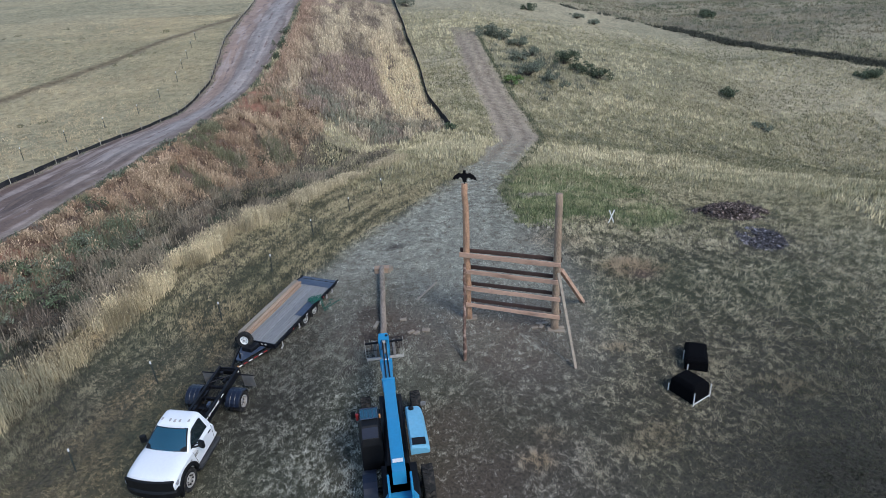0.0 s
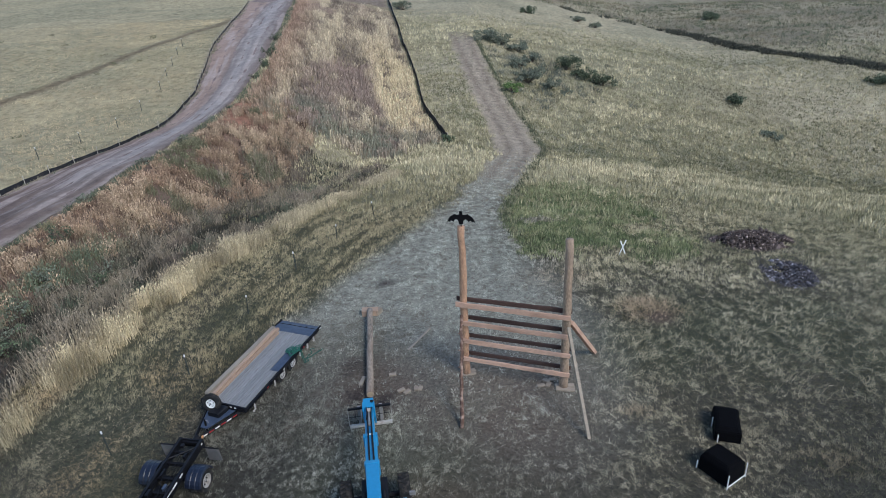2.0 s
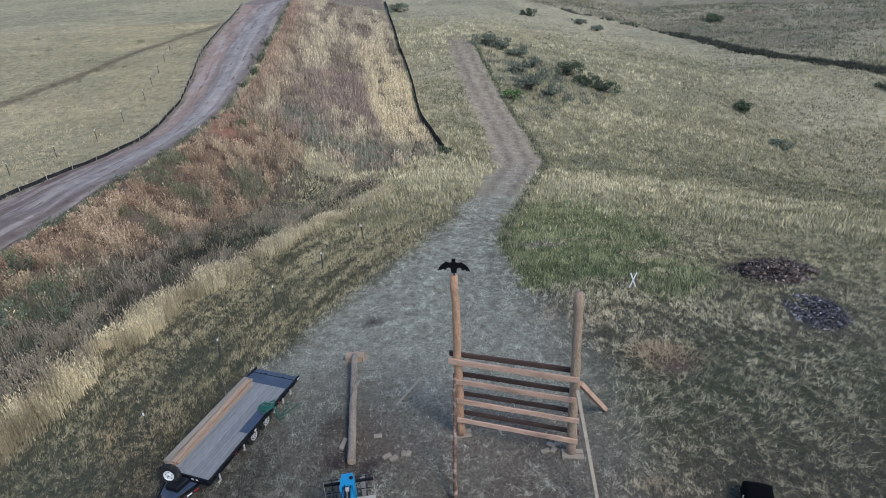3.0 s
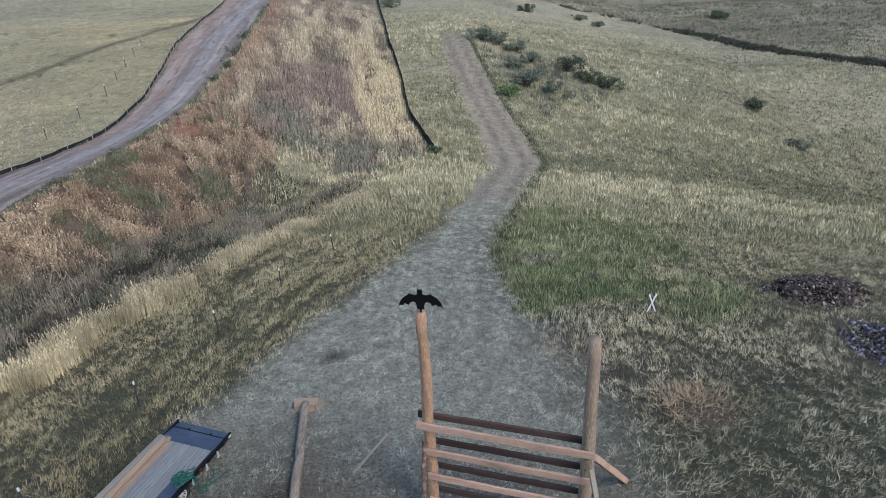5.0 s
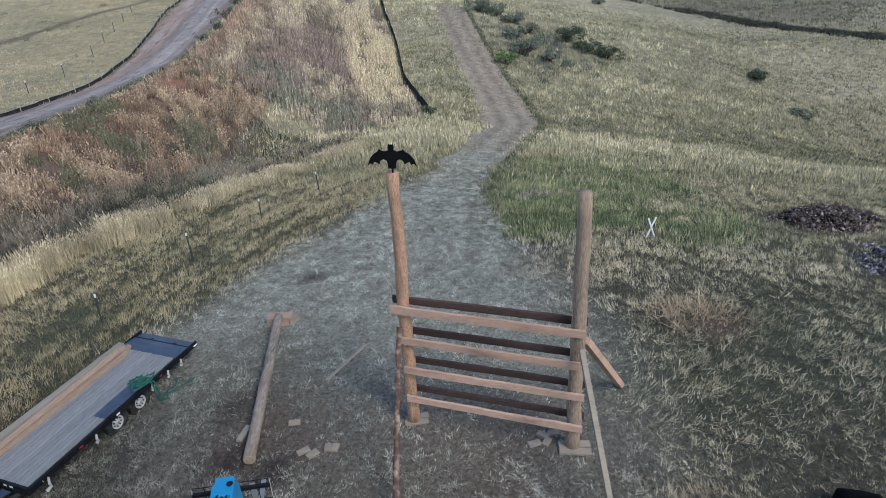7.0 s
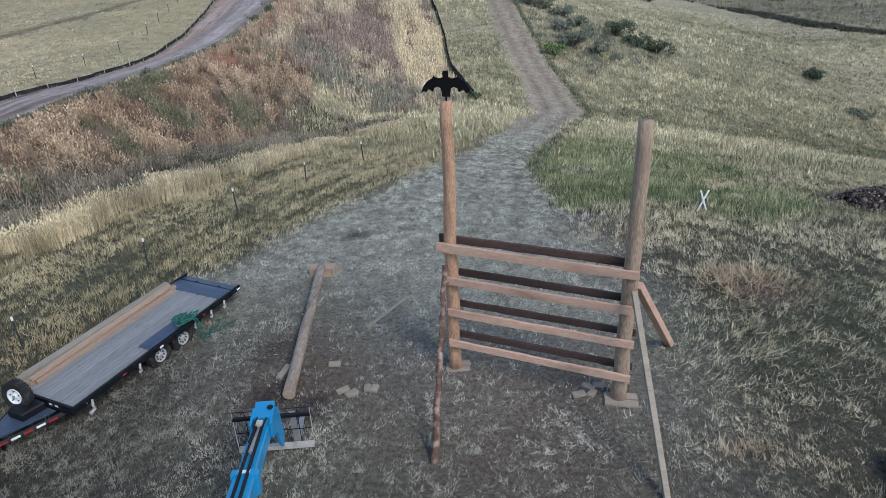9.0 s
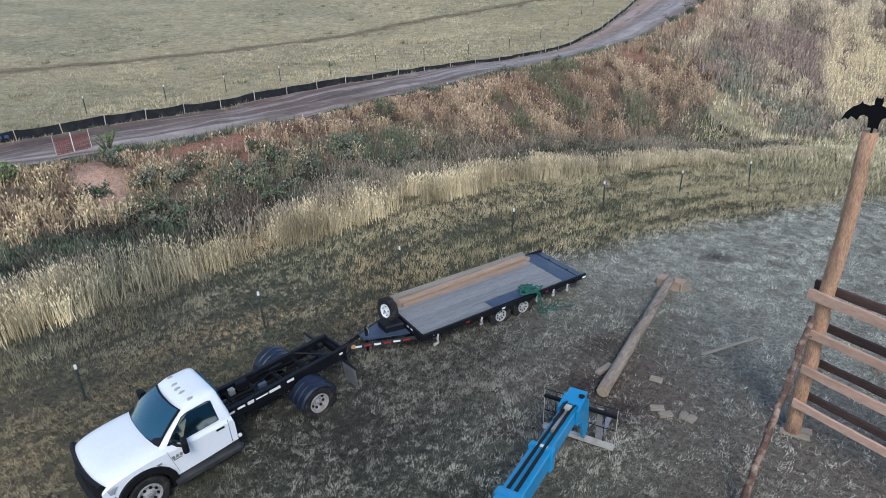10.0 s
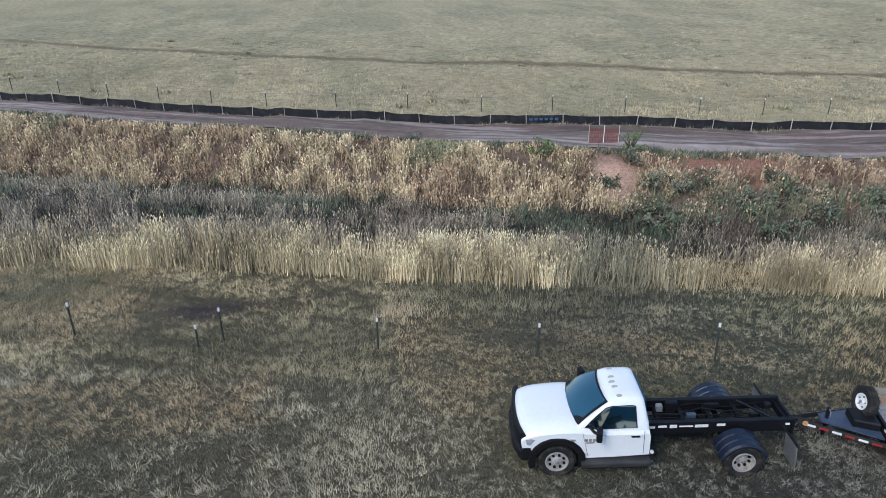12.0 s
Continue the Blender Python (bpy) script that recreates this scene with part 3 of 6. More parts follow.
def blades(name, x, y, height, width, lean, per, colours, label, category, spreadr=0.12, heads=None, comb=0.0, vary=1.0):
    """Tufts of single blades: one triangle each; heads: (length, width) of a seed head at the tip."""
    n = len(x) * per
    h = np.repeat(height, per) * RNG.uniform(0.55, 1.15, n)
    bx, by = np.repeat(x, per) + RNG.normal(0, spreadr, n), np.repeat(y, per) + RNG.normal(0, spreadr, n)
    bz = rough_land(bx, by) - 0.02
    a, b = RNG.uniform(0, math.tau, n), RNG.uniform(0, math.tau, n)
    if np.any(comb):
        b = 9.4 * fnoise(bx, by, 8.0, 2) + np.repeat(RNG.normal(0, comb, len(x)), per) + RNG.normal(0, 0.6, n)
    reach = np.abs(RNG.normal(0, 1, n)) * h * (np.repeat(lean, per) if np.ndim(lean) else lean)
    wide = width * RNG.uniform(0.6, 1.4, n) / 2
    base = np.stack([bx, by, bz], 1)
    side = np.stack([np.cos(a) * wide, np.sin(a) * wide, np.zeros(n)], 1)
    tip = base + np.stack([np.cos(b) * reach, np.sin(b) * reach, h], 1)
    col = np.repeat(colours * (1 + vary * RNG.uniform(-0.28, 0.28, (len(x), 1))), per, 0) * (1 + vary * RNG.uniform(-0.25, 0.25, (n, 1)))
    co = np.stack([base - side, base + side, tip], 1).reshape(-1, 3)
    cs = np.repeat(col, 3, 0)
    faces = np.arange(len(co)).reshape(-1, 3)
    if heads:
        length, hw = heads
        m = RNG.rand(n) < 0.75
        t, q = tip[m], side[m] / wide[m][:, None] * hw
        dirn = np.stack([np.cos(b[m]) * 0.4, np.sin(b[m]) * 0.4, np.ones(m.sum())], 1) * (length * RNG.uniform(0.6, 1.3, m.sum()))[:, None]
        low = t - dirn * 0.6
        mid = low + dirn * 0.45
        hc = np.stack([low, mid + q, low + dirn, low, low + dirn, mid - q], 1).reshape(-1, 3)
        faces = np.concatenate([faces, np.arange(len(hc)).reshape(-1, 3) + len(co)])
        co = np.concatenate([co, hc])
        cs = np.concatenate([cs, np.repeat(np.clip(col[m] * 1.15, 0, 0.8), 6, 0)])
    return tagged(raw_mesh(name, co, faces, cs, M_BLADE, False), label, category, kind="stuff")


PALE, MID, GREEN, DUN = (0.50, 0.43, 0.285), (0.25, 0.218, 0.148), (0.12, 0.134, 0.08), (0.33, 0.24, 0.155)


def ramp(v, dark, mid, pale, lo=0.2, hi=0.8):
    """From dark over mid to pale as v goes from lo to hi."""
    t = np.clip((v - lo) / (hi - lo), 0, 1)[:, None]
    dark, mid, pale = np.array(dark), np.array(mid), np.array(pale)
    return np.where(t < 0.5, dark + (mid - dark) * t * 2, mid + (pale - mid) * (t * 2 - 1))


def grass_mix(x, y, green=0.35, pale=0.45):
    """Blade colours in patches: pale straw, dun, grey-green."""
    p, q = fnoise(x + 17, y - 5, 2.4, 3), fnoise(x - 80, y + 60, 7.0, 3)
    v = 0.5 + 1.3 * (p - 0.5) + 1.2 * (pale - green - 0.2) + RNG.normal(0, 0.14, len(x))
    c = ramp(v, GREEN, MID, PALE)
    c = mixc(c, GREEN, 0.6 * sm(q, 0.52, 0.66))
    return mixc(c, DUN, 0.4 * sm(fnoise(x + 8, y - 90, 5.0, 3), 0.55, 0.7))


def turf(x, y, z):
    """Colours of the near turf: clumps, mown rows and rings, by the kind of ground."""
    a, b = fnoise(x, y, 0.18, 1), fnoise(x + 40, y - 9, 1.1, 4)
    q = fnoise(x - 80, y + 60, 6.0, 3)
    left = 1 - sm(x - TRACK_L(y), -1.0, 1.5)
    right = sm(x + 3 * (b - 0.5), 3.5, 7.5)
    r, th = np.hypot(x - 2.0, y + 1.0), np.arctan2(y + 1.0, x - 2.0)
    rows = fnoise(x - STRAW_F(y), y * 0.2 + 7, 0.6, 2)
    rings = fnoise(r + 30, th * 2.2 + 20, 0.4, 2)
    turn = right * sm(r, 6, 8) * (1 - sm(r, 13, 17)) * sm(y, -6, 1)
    flow = rows * left + rings * turn + b * np.clip(1 - left - turn, 0, 1)
    soft = np.clip(1 - left - right, 0, 1)
    calm = 1 - 0.65 * z["mown"]
    v = 0.5 + (0.4 * soft + 0.5 * z["mown"]) * (fnoise(x - 15, y + 3, 0.28, 2) - 0.5) + (1.1 - 0.4 * left - 0.7 * z["mown"]) * (a - 0.5)
    v = v + (0.6 + 0.25 * turn + 0.5 * left) * calm * (flow - 0.5) + (0.25 + 0.2 * left) * calm * (b - 0.5) + RNG.normal(0, 1, len(x)) * (0.2 - 0.05 * soft)

    def tone(dark, mid, pale):
        return ramp(v, dark, mid, pale, 0.12, 0.88)

    def blend(c, other, w):
        return c * (1 - w)[:, None] + other * w[:, None]

    c = tone((0.10, 0.103, 0.085), (0.29, 0.29, 0.24), (0.55, 0.54, 0.45))
    c = blend(c, tone((0.097, 0.09, 0.072), (0.265, 0.238, 0.193), (0.50, 0.45, 0.365)), sm(x, -4, 0))
    ditch_side = tone((0.055, 0.06, 0.043), (0.175, 0.163, 0.115), (0.44, 0.385, 0.265))
    ditch_side = blend(ditch_side, tone((0.075, 0.074, 0.046), (0.30, 0.252, 0.15), (0.62, 0.515, 0.315)), 1 - sm(y, -14, -8))
    ditch_side = blend(ditch_side, tone((0.098, 0.096, 0.057), (0.255, 0.222, 0.134), (0.46, 0.39, 0.24)), sm(y, -5, 2))
    c = blend(c, ditch_side, np.maximum(left, 0.65 * sm(-x, 6.5, 9) * (1 - sm(y, -12, -8)) * (1 - sm(-x, 40, 45))))
    side = tone((0.066, 0.071, 0.042), (0.25, 0.233, 0.15), (0.58, 0.51, 0.355))
    slope = tone((0.12, 0.12, 0.07), (0.315, 0.283, 0.17), (0.58, 0.505, 0.325))
    c = blend(c, blend(side, slope, sm(y + 6 * (q - 0.5), 4, 15)), right)
    c = blend(c, tone((0.165, 0.163, 0.132), (0.375, 0.375, 0.31), (0.56, 0.555, 0.463)), z["mown"])
    swirl = blob(x, y, -11.0, -14.0, 2.4, 4.5)
    c = mixc(c, (0.55, 0.48, 0.34), 0.85 * swirl * sm(fnoise(x * 0.5 + y * 0.8 + 50, x * 0.15, 0.7, 3), 0.42, 0.62))
    c = mixc(c, (0.45, 0.335, 0.195), 0.75 * sm(-x, 10, 14) * (1 - sm(y, -2, 3)) * sm(fnoise(x - 80, y * 0.7 + 60, 3.0, 4), 0.47, 0.62) * sm(v, 0.1, 0.5))
    c = mixc(c, (0.075, 0.085, 0.062), 0.4 * sm(-x, 9, 13) * (1 - sm(y, -6, 0)) * sm(fnoise(x + 61, y * 0.7 - 13, 3.2, 4), 0.5, 0.62))
    c = mixc(c, (0.15, 0.165, 0.10), 0.32 * sm(fnoise(x + 200, y, 4.0, 4), 0.48, 0.7) * (1 - z["mown"]))
    c = mixc(c, (0.055, 0.073, 0.042), 0.75 * z["weedy"])
    c = mixc(c, (0.15, 0.12, 0.098), 0.7 * z["bare"] * sm(0.6 - v, -0.3, 0.25))
    dry = np.maximum.reduce([1.2 * blob(x, y, 2.6, -9.7, 0.7, 0.5), 0.8 * blob(x, y, 6.9, -2.6, 0.8, 0.45), 1.5 * blob(x, y, 9.2, 5.0, 1.6, 1.1), 0.6 * blob(x, y, 13.6, -5.2, 1.6, 0.8), 0.5 * blob(x, y, 7.2, -8.4, 1.6, 0.9, 0.5), 0.5 * blob(x, y, 4.9, 8.6, 2.4, 1.1), 0.6 * blob(x, y, 3.2, -8.3, 0.8, 0.5), 0.6 * blob(x, y, -18.3, -13.9, 0.8, 0.9)])
    c = mixc(c, (0.50, 0.385, 0.26), dry * sm(v, 0.15, 0.6))
    edge = sm(x - 0.5 * (y + 8), 8, 14) * (1 - sm(y, -7, -1))
    c = mixc(c, (0.075, 0.084, 0.06), 0.5 * edge)
    # blades darkened where soil is worn and where vehicle shade is painted in
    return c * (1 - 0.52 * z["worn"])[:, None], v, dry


def near_grass():
    x, y = scatter(-24, 26, -14, 30, 80)
    x2, y2 = scatter(-26, -2, -36, -14, 94)
    x2, y2 = keep(RNG.rand(len(x2)) > sm(x2, -9, -2), x2, y2)
    x3, y3 = scatter(-6, 22, -36, -14, 14)
    x, y = np.concatenate([x, x2, x3]), np.concatenate([y, y2, y3])
    z = zones(x, y)
    m = (RNG.rand(len(x)) > sm(x, -19, -16.5) * sm(y, -15, -13) * (1 - sm(y, -3, 0.5)) * (1 - sm(x, 14, 18))) & (z["ditch"] < 0.5) & (z["bank"] < 0.3) & ((z["lush"] < 0.35) | (z["mown"] > 0.35)) & (RNG.rand(len(x)) > 0.97 * z["mown"] * (y > -6))
    m &= RNG.rand(len(x)) > sm(y, 19, 30) * (z["mown"] < 0.5)
    m &= RNG.rand(len(x)) < 1 - 0.7 * np.maximum.reduce([z["bare"], z["pile"], z["scorch"]])
    x, y = keep(m, x, y)
    z = {k: v[m] for k, v in z.items()}
    c, v, dry = turf(x, y, z)
    low = np.clip(np.maximum.reduce([z["mown"], z["bare"], z["pile"], z["scorch"]]), 0, 1)
    h = (0.07 + 0.12 * (1 - low)) * (0.65 + 0.7 * np.clip(v, 0.05, 1)) * (1 + 1.0 * dry)
    flat = sm(x, -6, 2) * (1 - sm(y, 6, 12))
    lean = 0.5 + 0.5 * flat + 0.2 * z["mown"] + 0.35 * (y < -14)
    h = h * (1 - 0.2 * flat) * (1 - 0.25 * (y < -14))
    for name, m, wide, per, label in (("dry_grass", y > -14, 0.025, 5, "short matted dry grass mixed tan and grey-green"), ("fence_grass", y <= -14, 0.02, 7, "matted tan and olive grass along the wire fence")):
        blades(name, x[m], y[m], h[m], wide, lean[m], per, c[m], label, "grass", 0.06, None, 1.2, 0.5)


def trampled_grass():
    """Fine, short, matted grass round the machines."""
    x, y = scatter(-19, 18, -15, 0.5, 220)
    z = zones(x, y)
    m = RNG.rand(len(x)) < 0.85 * sm(x, -19, -16.5) * (1 - sm(y, -3, 0.5)) * (1 - sm(x, 14, 18)) * sm(y, -15, -12.5) * (1 - 0.6 * z["bare"]) * (1 - 0.85 * z["scorch"])
    x, y = keep(m, x, y)
    z = {k: v[m] for k, v in z.items()}
    c, v, dry = turf(x, y, z)
    blades("trampled_grass", x, y, (0.045 + 0.07 * np.clip(v, 0.05, 1)) * (1 + 1.4 * dry), 0.02, 0.7, 6, c, "fine short grey-green trampled grass round the machines", "grass", 0.035, None, 1.0, 0.5)


def stubble():
    """Close-cut grass on the mown ground: short, dense and mottled."""
    x, y = scatter(-14, 13, -9, 32, 150)
    x2, y2 = scatter(-6, 10, 32, 95, 40)
    x, y = np.concatenate([x, x2]), np.concatenate([y, y2])
    z = zones(x, y)
    m = (z["mown"] > 0.35) & (RNG.rand(len(x)) < np.where(y > 8, 0.85, 0.75) * (1 - 0.7 * np.maximum(z["bare"], z["scorch"])))
    x, y = keep(m, x, y)
    z = {k: v[m] for k, v in z.items()}
    c, v, dry = turf(x, y, z)
    speck = sm(fnoise(x + 60, y, 0.22, 1), 0.58, 0.72)
    c = mixc(c, (0.13, 0.108, 0.086), 0.9 * speck * (1 - sm(y, 22, 34)))
    mid = (TRACK_L(y) + TRACK_R(y)) / 2
    rut = np.exp(-(((np.abs(x - mid) - 1.0) / 0.45) ** 2)) * sm(y, 25, 34)
    c = mixc(c, (0.37, 0.30, 0.225), 0.75 * sm(y, 36, 52)) * (1 - 0.3 * rut)[:, None]
    c = mixc(c, (0.25, 0.245, 0.15), 0.5 * sm(y, 50, 60) * np.exp(-(((x - mid) / 0.5) ** 2)))
    blades("mown_stubble", x, y, 0.05 + 0.06 * np.clip(v, 0.05, 1), 0.034, 1.2, 4, c, "close-cut grey mown grass stubble on the track", "grass", 0.05, None, 0.0, 0.5)


def lush_grass():
    x, y = scatter(0, 17, 8, 36, 36)
    z = zones(x, y)
    m = (z["lush"] > 0.15 + 0.3 * RNG.rand(len(x))) & (z["mown"] < 0.4)
    x, y = keep(m, x, y)
    v = 0.5 + 0.5 * (fnoise(x, y, 0.5, 2) - 0.5) + 0.7 * (fnoise(x + 9, y, 2.2, 3) - 0.5)
    c = ramp(v + RNG.normal(0, 0.22, len(x)), (0.085, 0.115, 0.055), (0.19, 0.222, 0.108), (0.44, 0.42, 0.245), 0.1, 0.9)
    blades("green_grass", x, y, 0.22 + 0.2 * np.clip(v, 0, 1), 0.035, 0.45, 7, c, "patch of taller green grass beside the track", "grass", 0.14, None, 1.2, 0.9)


def far_grass():
    xs, ys, cs, hs = [], [], [], []
    for box_, dens in (((-26, 60, 19, 75), 11), ((-30, 80, 75, 125), 5), ((26, 60, -5, 28), 10), ((-6, 26, -48, -13.5), 5), ((-45, -6, -60, -36), 9), ((26, 48, -48, -5), 7)):
        x, y = scatter(*box_, dens)
        z = zones(x, y)
        m = (z["bank"] < 0.3) & (z["road"] < 0.3) & (z["field"] < 0.3) & (z["hill"] < 0.4) & (RNG.rand(len(x)) < (1 - 0.93 * z["mown"]) * (1 - sm(y, 95, 125)) * np.where(np.abs(x) < 26, np.where(y > 0, sm(y, 19, 28), 1), 1))
        x, y, mown = keep(m, x, y, z["mown"])
        a, b = fnoise(x, y, 1.1, 2), fnoise(x * 0.35 + 9, y, 4.0, 4)
        q = fnoise(x * 0.5 - 70, y + 20, 14.0, 3)
        v = 0.5 + 0.8 * (a - 0.5) + 0.8 * (b - 0.5) + 0.6 * (q - 0.5) + RNG.normal(0, 0.13, len(x))
        c = ramp(v, (0.15, 0.147, 0.083), (0.375, 0.333, 0.20), (0.63, 0.55, 0.355), 0.12, 0.88)
        c = mixc(c, (0.17, 0.18, 0.10), 0.35 * sm(fnoise(x * 0.6 + 31, y - 12, 7.0, 4), 0.48, 0.7))
        c = mixc(c, (0.135, 0.12, 0.085), 0.6 * blob(x, y, 36, 84, 12, 4, -0.5) * sm(v, 0.75, 0.35))
        c = mixc(c, (0.235, 0.212, 0.125), 0.6 * (1 - sm(x, 3, 9)) * (1 - sm(y, 26, 40)) * sm(y, 15, 19))
        xs.append(x), ys.append(y)
        cs.append(mixc(c, (0.35, 0.295, 0.225), 0.7 * mown))
        hs.append((0.22 + 0.32 * np.clip(v, 0.05, 1)) * (1 - 0.6 * mown))
    blades("prairie_grass", np.concatenate(xs), np.concatenate(ys), np.concatenate(hs), 0.095, 0.42, 4, np.concatenate(cs), "sparse pale prairie grass on the falling slope", "grass", 0.16, None, 0.0, 0.9)


def field_grass():
    x, y = scatter(-100, -30, -66, 100, 5.0)
    z = zones(x, y)
    m = (z["field"] > 0.8) & (z["rut"] < 0.3) & (RNG.rand(len(x)) < 1 - 0.85 * sm(SILT_X(y) - x, 8, 42))
    x, y = keep(m, x, y)
    c = grass_mix(x * 0.5, y, 0.22, 0.55) * np.array([1.2, 1.1, 0.98])
    c = mixc(c, (0.435, 0.375, 0.25), np.full(len(x), 0.45))
    blades("meadow_grass", x, y, 0.14 + 0.14 * fnoise(x, y, 5.0), 0.075, 0.6, 5, c, "even pale meadow grass beyond the road", "grass", 0.25, None, 0.0, 0.45)
    x, y = scatter(-95, -34, -60, 90, 0.014)
    z = zones(x, y)
    m = z["field"] > 0.9
    x, y = keep(m, x, y)
    blades("meadow_weeds", x, y, 0.2 + 0.3 * RNG.rand(len(x)) ** 2, 0.1, 0.9, 26, np.tile(np.array([0.15, 0.145, 0.085]), (len(x), 1)), "scattered dark weed clumps in the meadow", "weeds", 0.3)


GAP = (-19.4, -5.8)


def straw_strip():
    x, y = scatter(-28, -3, -34, 38, 40)
    z = zones(x, y)
    m = (z["straw"] > 0.45) & (RNG.rand(len(x)) < np.maximum(0.3, 3.0 * fnoise(x, y, 3.2, 3) - 0.7) * (1 - sm(y, -6, 2) * (1 - 1.5 * sm(fnoise(x + 8, y * 0.8, 1.3, 2), 0.3, 0.52))) * (0.5 + 0.5 * sm(y, -26, -9)) * (1 - 0.3 * sm(y, 6, 30)) * (1 - 0.85 * blob(x, y, GAP[0], GAP[1], 3.5, 1.7)))
    x, y = keep(m, x, y)
    v = 0.5 + 1.3 * (fnoise(x, y, 0.7, 2) - 0.5) + 1.2 * (fnoise(x + 70, y, 3.0) - 0.5)
    back = sm(STRAW_F(y) - x, 0.9, 2.4)
    c = ramp(v + RNG.normal(0, 0.1, len(x)), (0.27, 0.222, 0.137), (0.55, 0.45, 0.275), (0.74, 0.61, 0.385))
    c = c * (1 - 0.12 * (1 - sm(y, -20, -13)))[:, None]
    c = mixc(c, (0.31, 0.262, 0.195), 0.7 * back * (1 - sm(v, 0.5, 0.8)))
    c = mixc(c, (0.50, 0.43, 0.29), 0.6 * sm(y, 4, 20))
    c = mixc(c, (0.17, 0.175, 0.125), 0.8 * blob(x, y, GAP[0], GAP[1], 3.5, 2.2))
    c = c * (1 - 0.18 * sm(y, -9, -3))[:, None]
    h = (0.7 + 0.55 * fnoise(x, y, 1.6, 2)) * (1 - 0.5 * sm(y, 6, 28))
    blades("tall_straw", x, y, h, 0.03, 0.18, 9, c, "strip of tall straw-coloured ripe grass along the ditch", "grass", 0.16, (0.16, 0.022), 0.0, 0.7)


def ditch_weeds():
    x, y = scatter(-46, -8, -50, 44, 15)
    z = zones(x, y)
    m = (z["ditch"] > 0.35) & (RNG.rand(len(x)) < 0.55 + 0.6 * sm(fnoise(x, y, 0.8, 2), 0.35, 0.6))
    x, y = keep(m, x, y)
    v = 0.5 + 1.7 * (fnoise(x, y, 0.75, 2) - 0.5) + 1.2 * (fnoise(x * 1.4 + 4, y * 0.5, 3.0, 3) - 0.5)
    c = ramp(v + RNG.normal(0, 0.1, len(x)), (0.032, 0.035, 0.027), (0.105, 0.098, 0.076), (0.36, 0.305, 0.225), 0.1, 0.95)
    c = mixc(c, (0.105, 0.135, 0.09), 0.8 * sm(fnoise(x + 50, y, 2.2, 3), 0.53, 0.63))
    c = mixc(c, (0.20, 0.155, 0.125), 0.6 * sm(fnoise(x - 50, y, 3.5, 3), 0.55, 0.65))
    c = mixc(c, (0.41, 0.345, 0.25), 0.7 * sm(fnoise(x * 1.5 + 15, y * 0.3, 2.0, 3), 0.58, 0.68))
    c = c * (1 - 0.3 * sm(y, -8, -3))[:, None]
    blades("ditch_weeds", x, y, 0.2 + 0.6 * np.clip(v, 0.05, 1), 0.065, 0.55, 6, c, "grey-green weeds and dead stems in the ditch", "weeds", 0.15, (0.13, 0.03), 0.0, 1.0)


def bank_weeds():
    x, y = scatter(-54, -14, -56, 50, 25)
    z = zones(x, y)
    clay = np.maximum.reduce([2.4 * blob(x, y, -29.4, -2.4, 1.3, 0.95), 0.9 * blob(x - CREST(y), y, 1.6, 3.2, 1.3, 4.2), 0.95 * blob(x, y, -22.8, 42, 3.2, 6.5) * (z["n2"] > 0.42)])
    tuft = fnoise(x + 3, y, 0.55, 2)
    m = (z["bank"] > 0.35) & (RNG.rand(len(x)) > clay * 1.1) & (RNG.rand(len(x)) < 0.2 + 1.2 * sm(tuft, 0.36, 0.58))
    x, y, tuft = keep(m, x, y, tuft)
    v = 0.5 + 1.9 * (tuft - 0.5) + 1.0 * (fnoise(x, y, 2.5, 3) - 0.5)
    c = ramp(v + RNG.normal(0, 0.1, len(x)), (0.11, 0.072, 0.053), (0.30, 0.213, 0.145), (0.50, 0.375, 0.255), 0.1, 0.9)
    tan = (1 - sm(y, -5, 5))
    c = c * (1 - tan[:, None] * (1 - np.array([1.1, 1.17, 1.08])))
    c = mixc(c, (0.29, 0.185, 0.125), 0.45 * sm(fnoise(x + 33, y, 3.0, 3), 0.5, 0.64))
    c = mixc(c, (0.12, 0.145, 0.085), 0.75 * sm(fnoise(x - 33, y, 3.0, 3), 0.6, 0.68))
    c = mixc(c, (0.13, 0.16, 0.105), 0.9 * sm(x - CREST(y), 2.4, 4.2) * sm(y, -4, 0) * (1 - sm(y, 12, 20)) * (RNG.rand(len(x)) < 0.7))
    c = c * (1 - 0.15 * sm(y, -6, 2))[:, None]
    blades("rust_weeds", x, y, (0.25 + 0.5 * np.clip(v, 0.05, 1)) * (0.3 + 0.7 * sm(x - CREST(y), 0.3, 2.2)), 0.065, 0.45, 9, c, "rust-brown dried weeds covering the road bank", "weeds", 0.13, (0.15, 0.05), 0.0, 0.9)


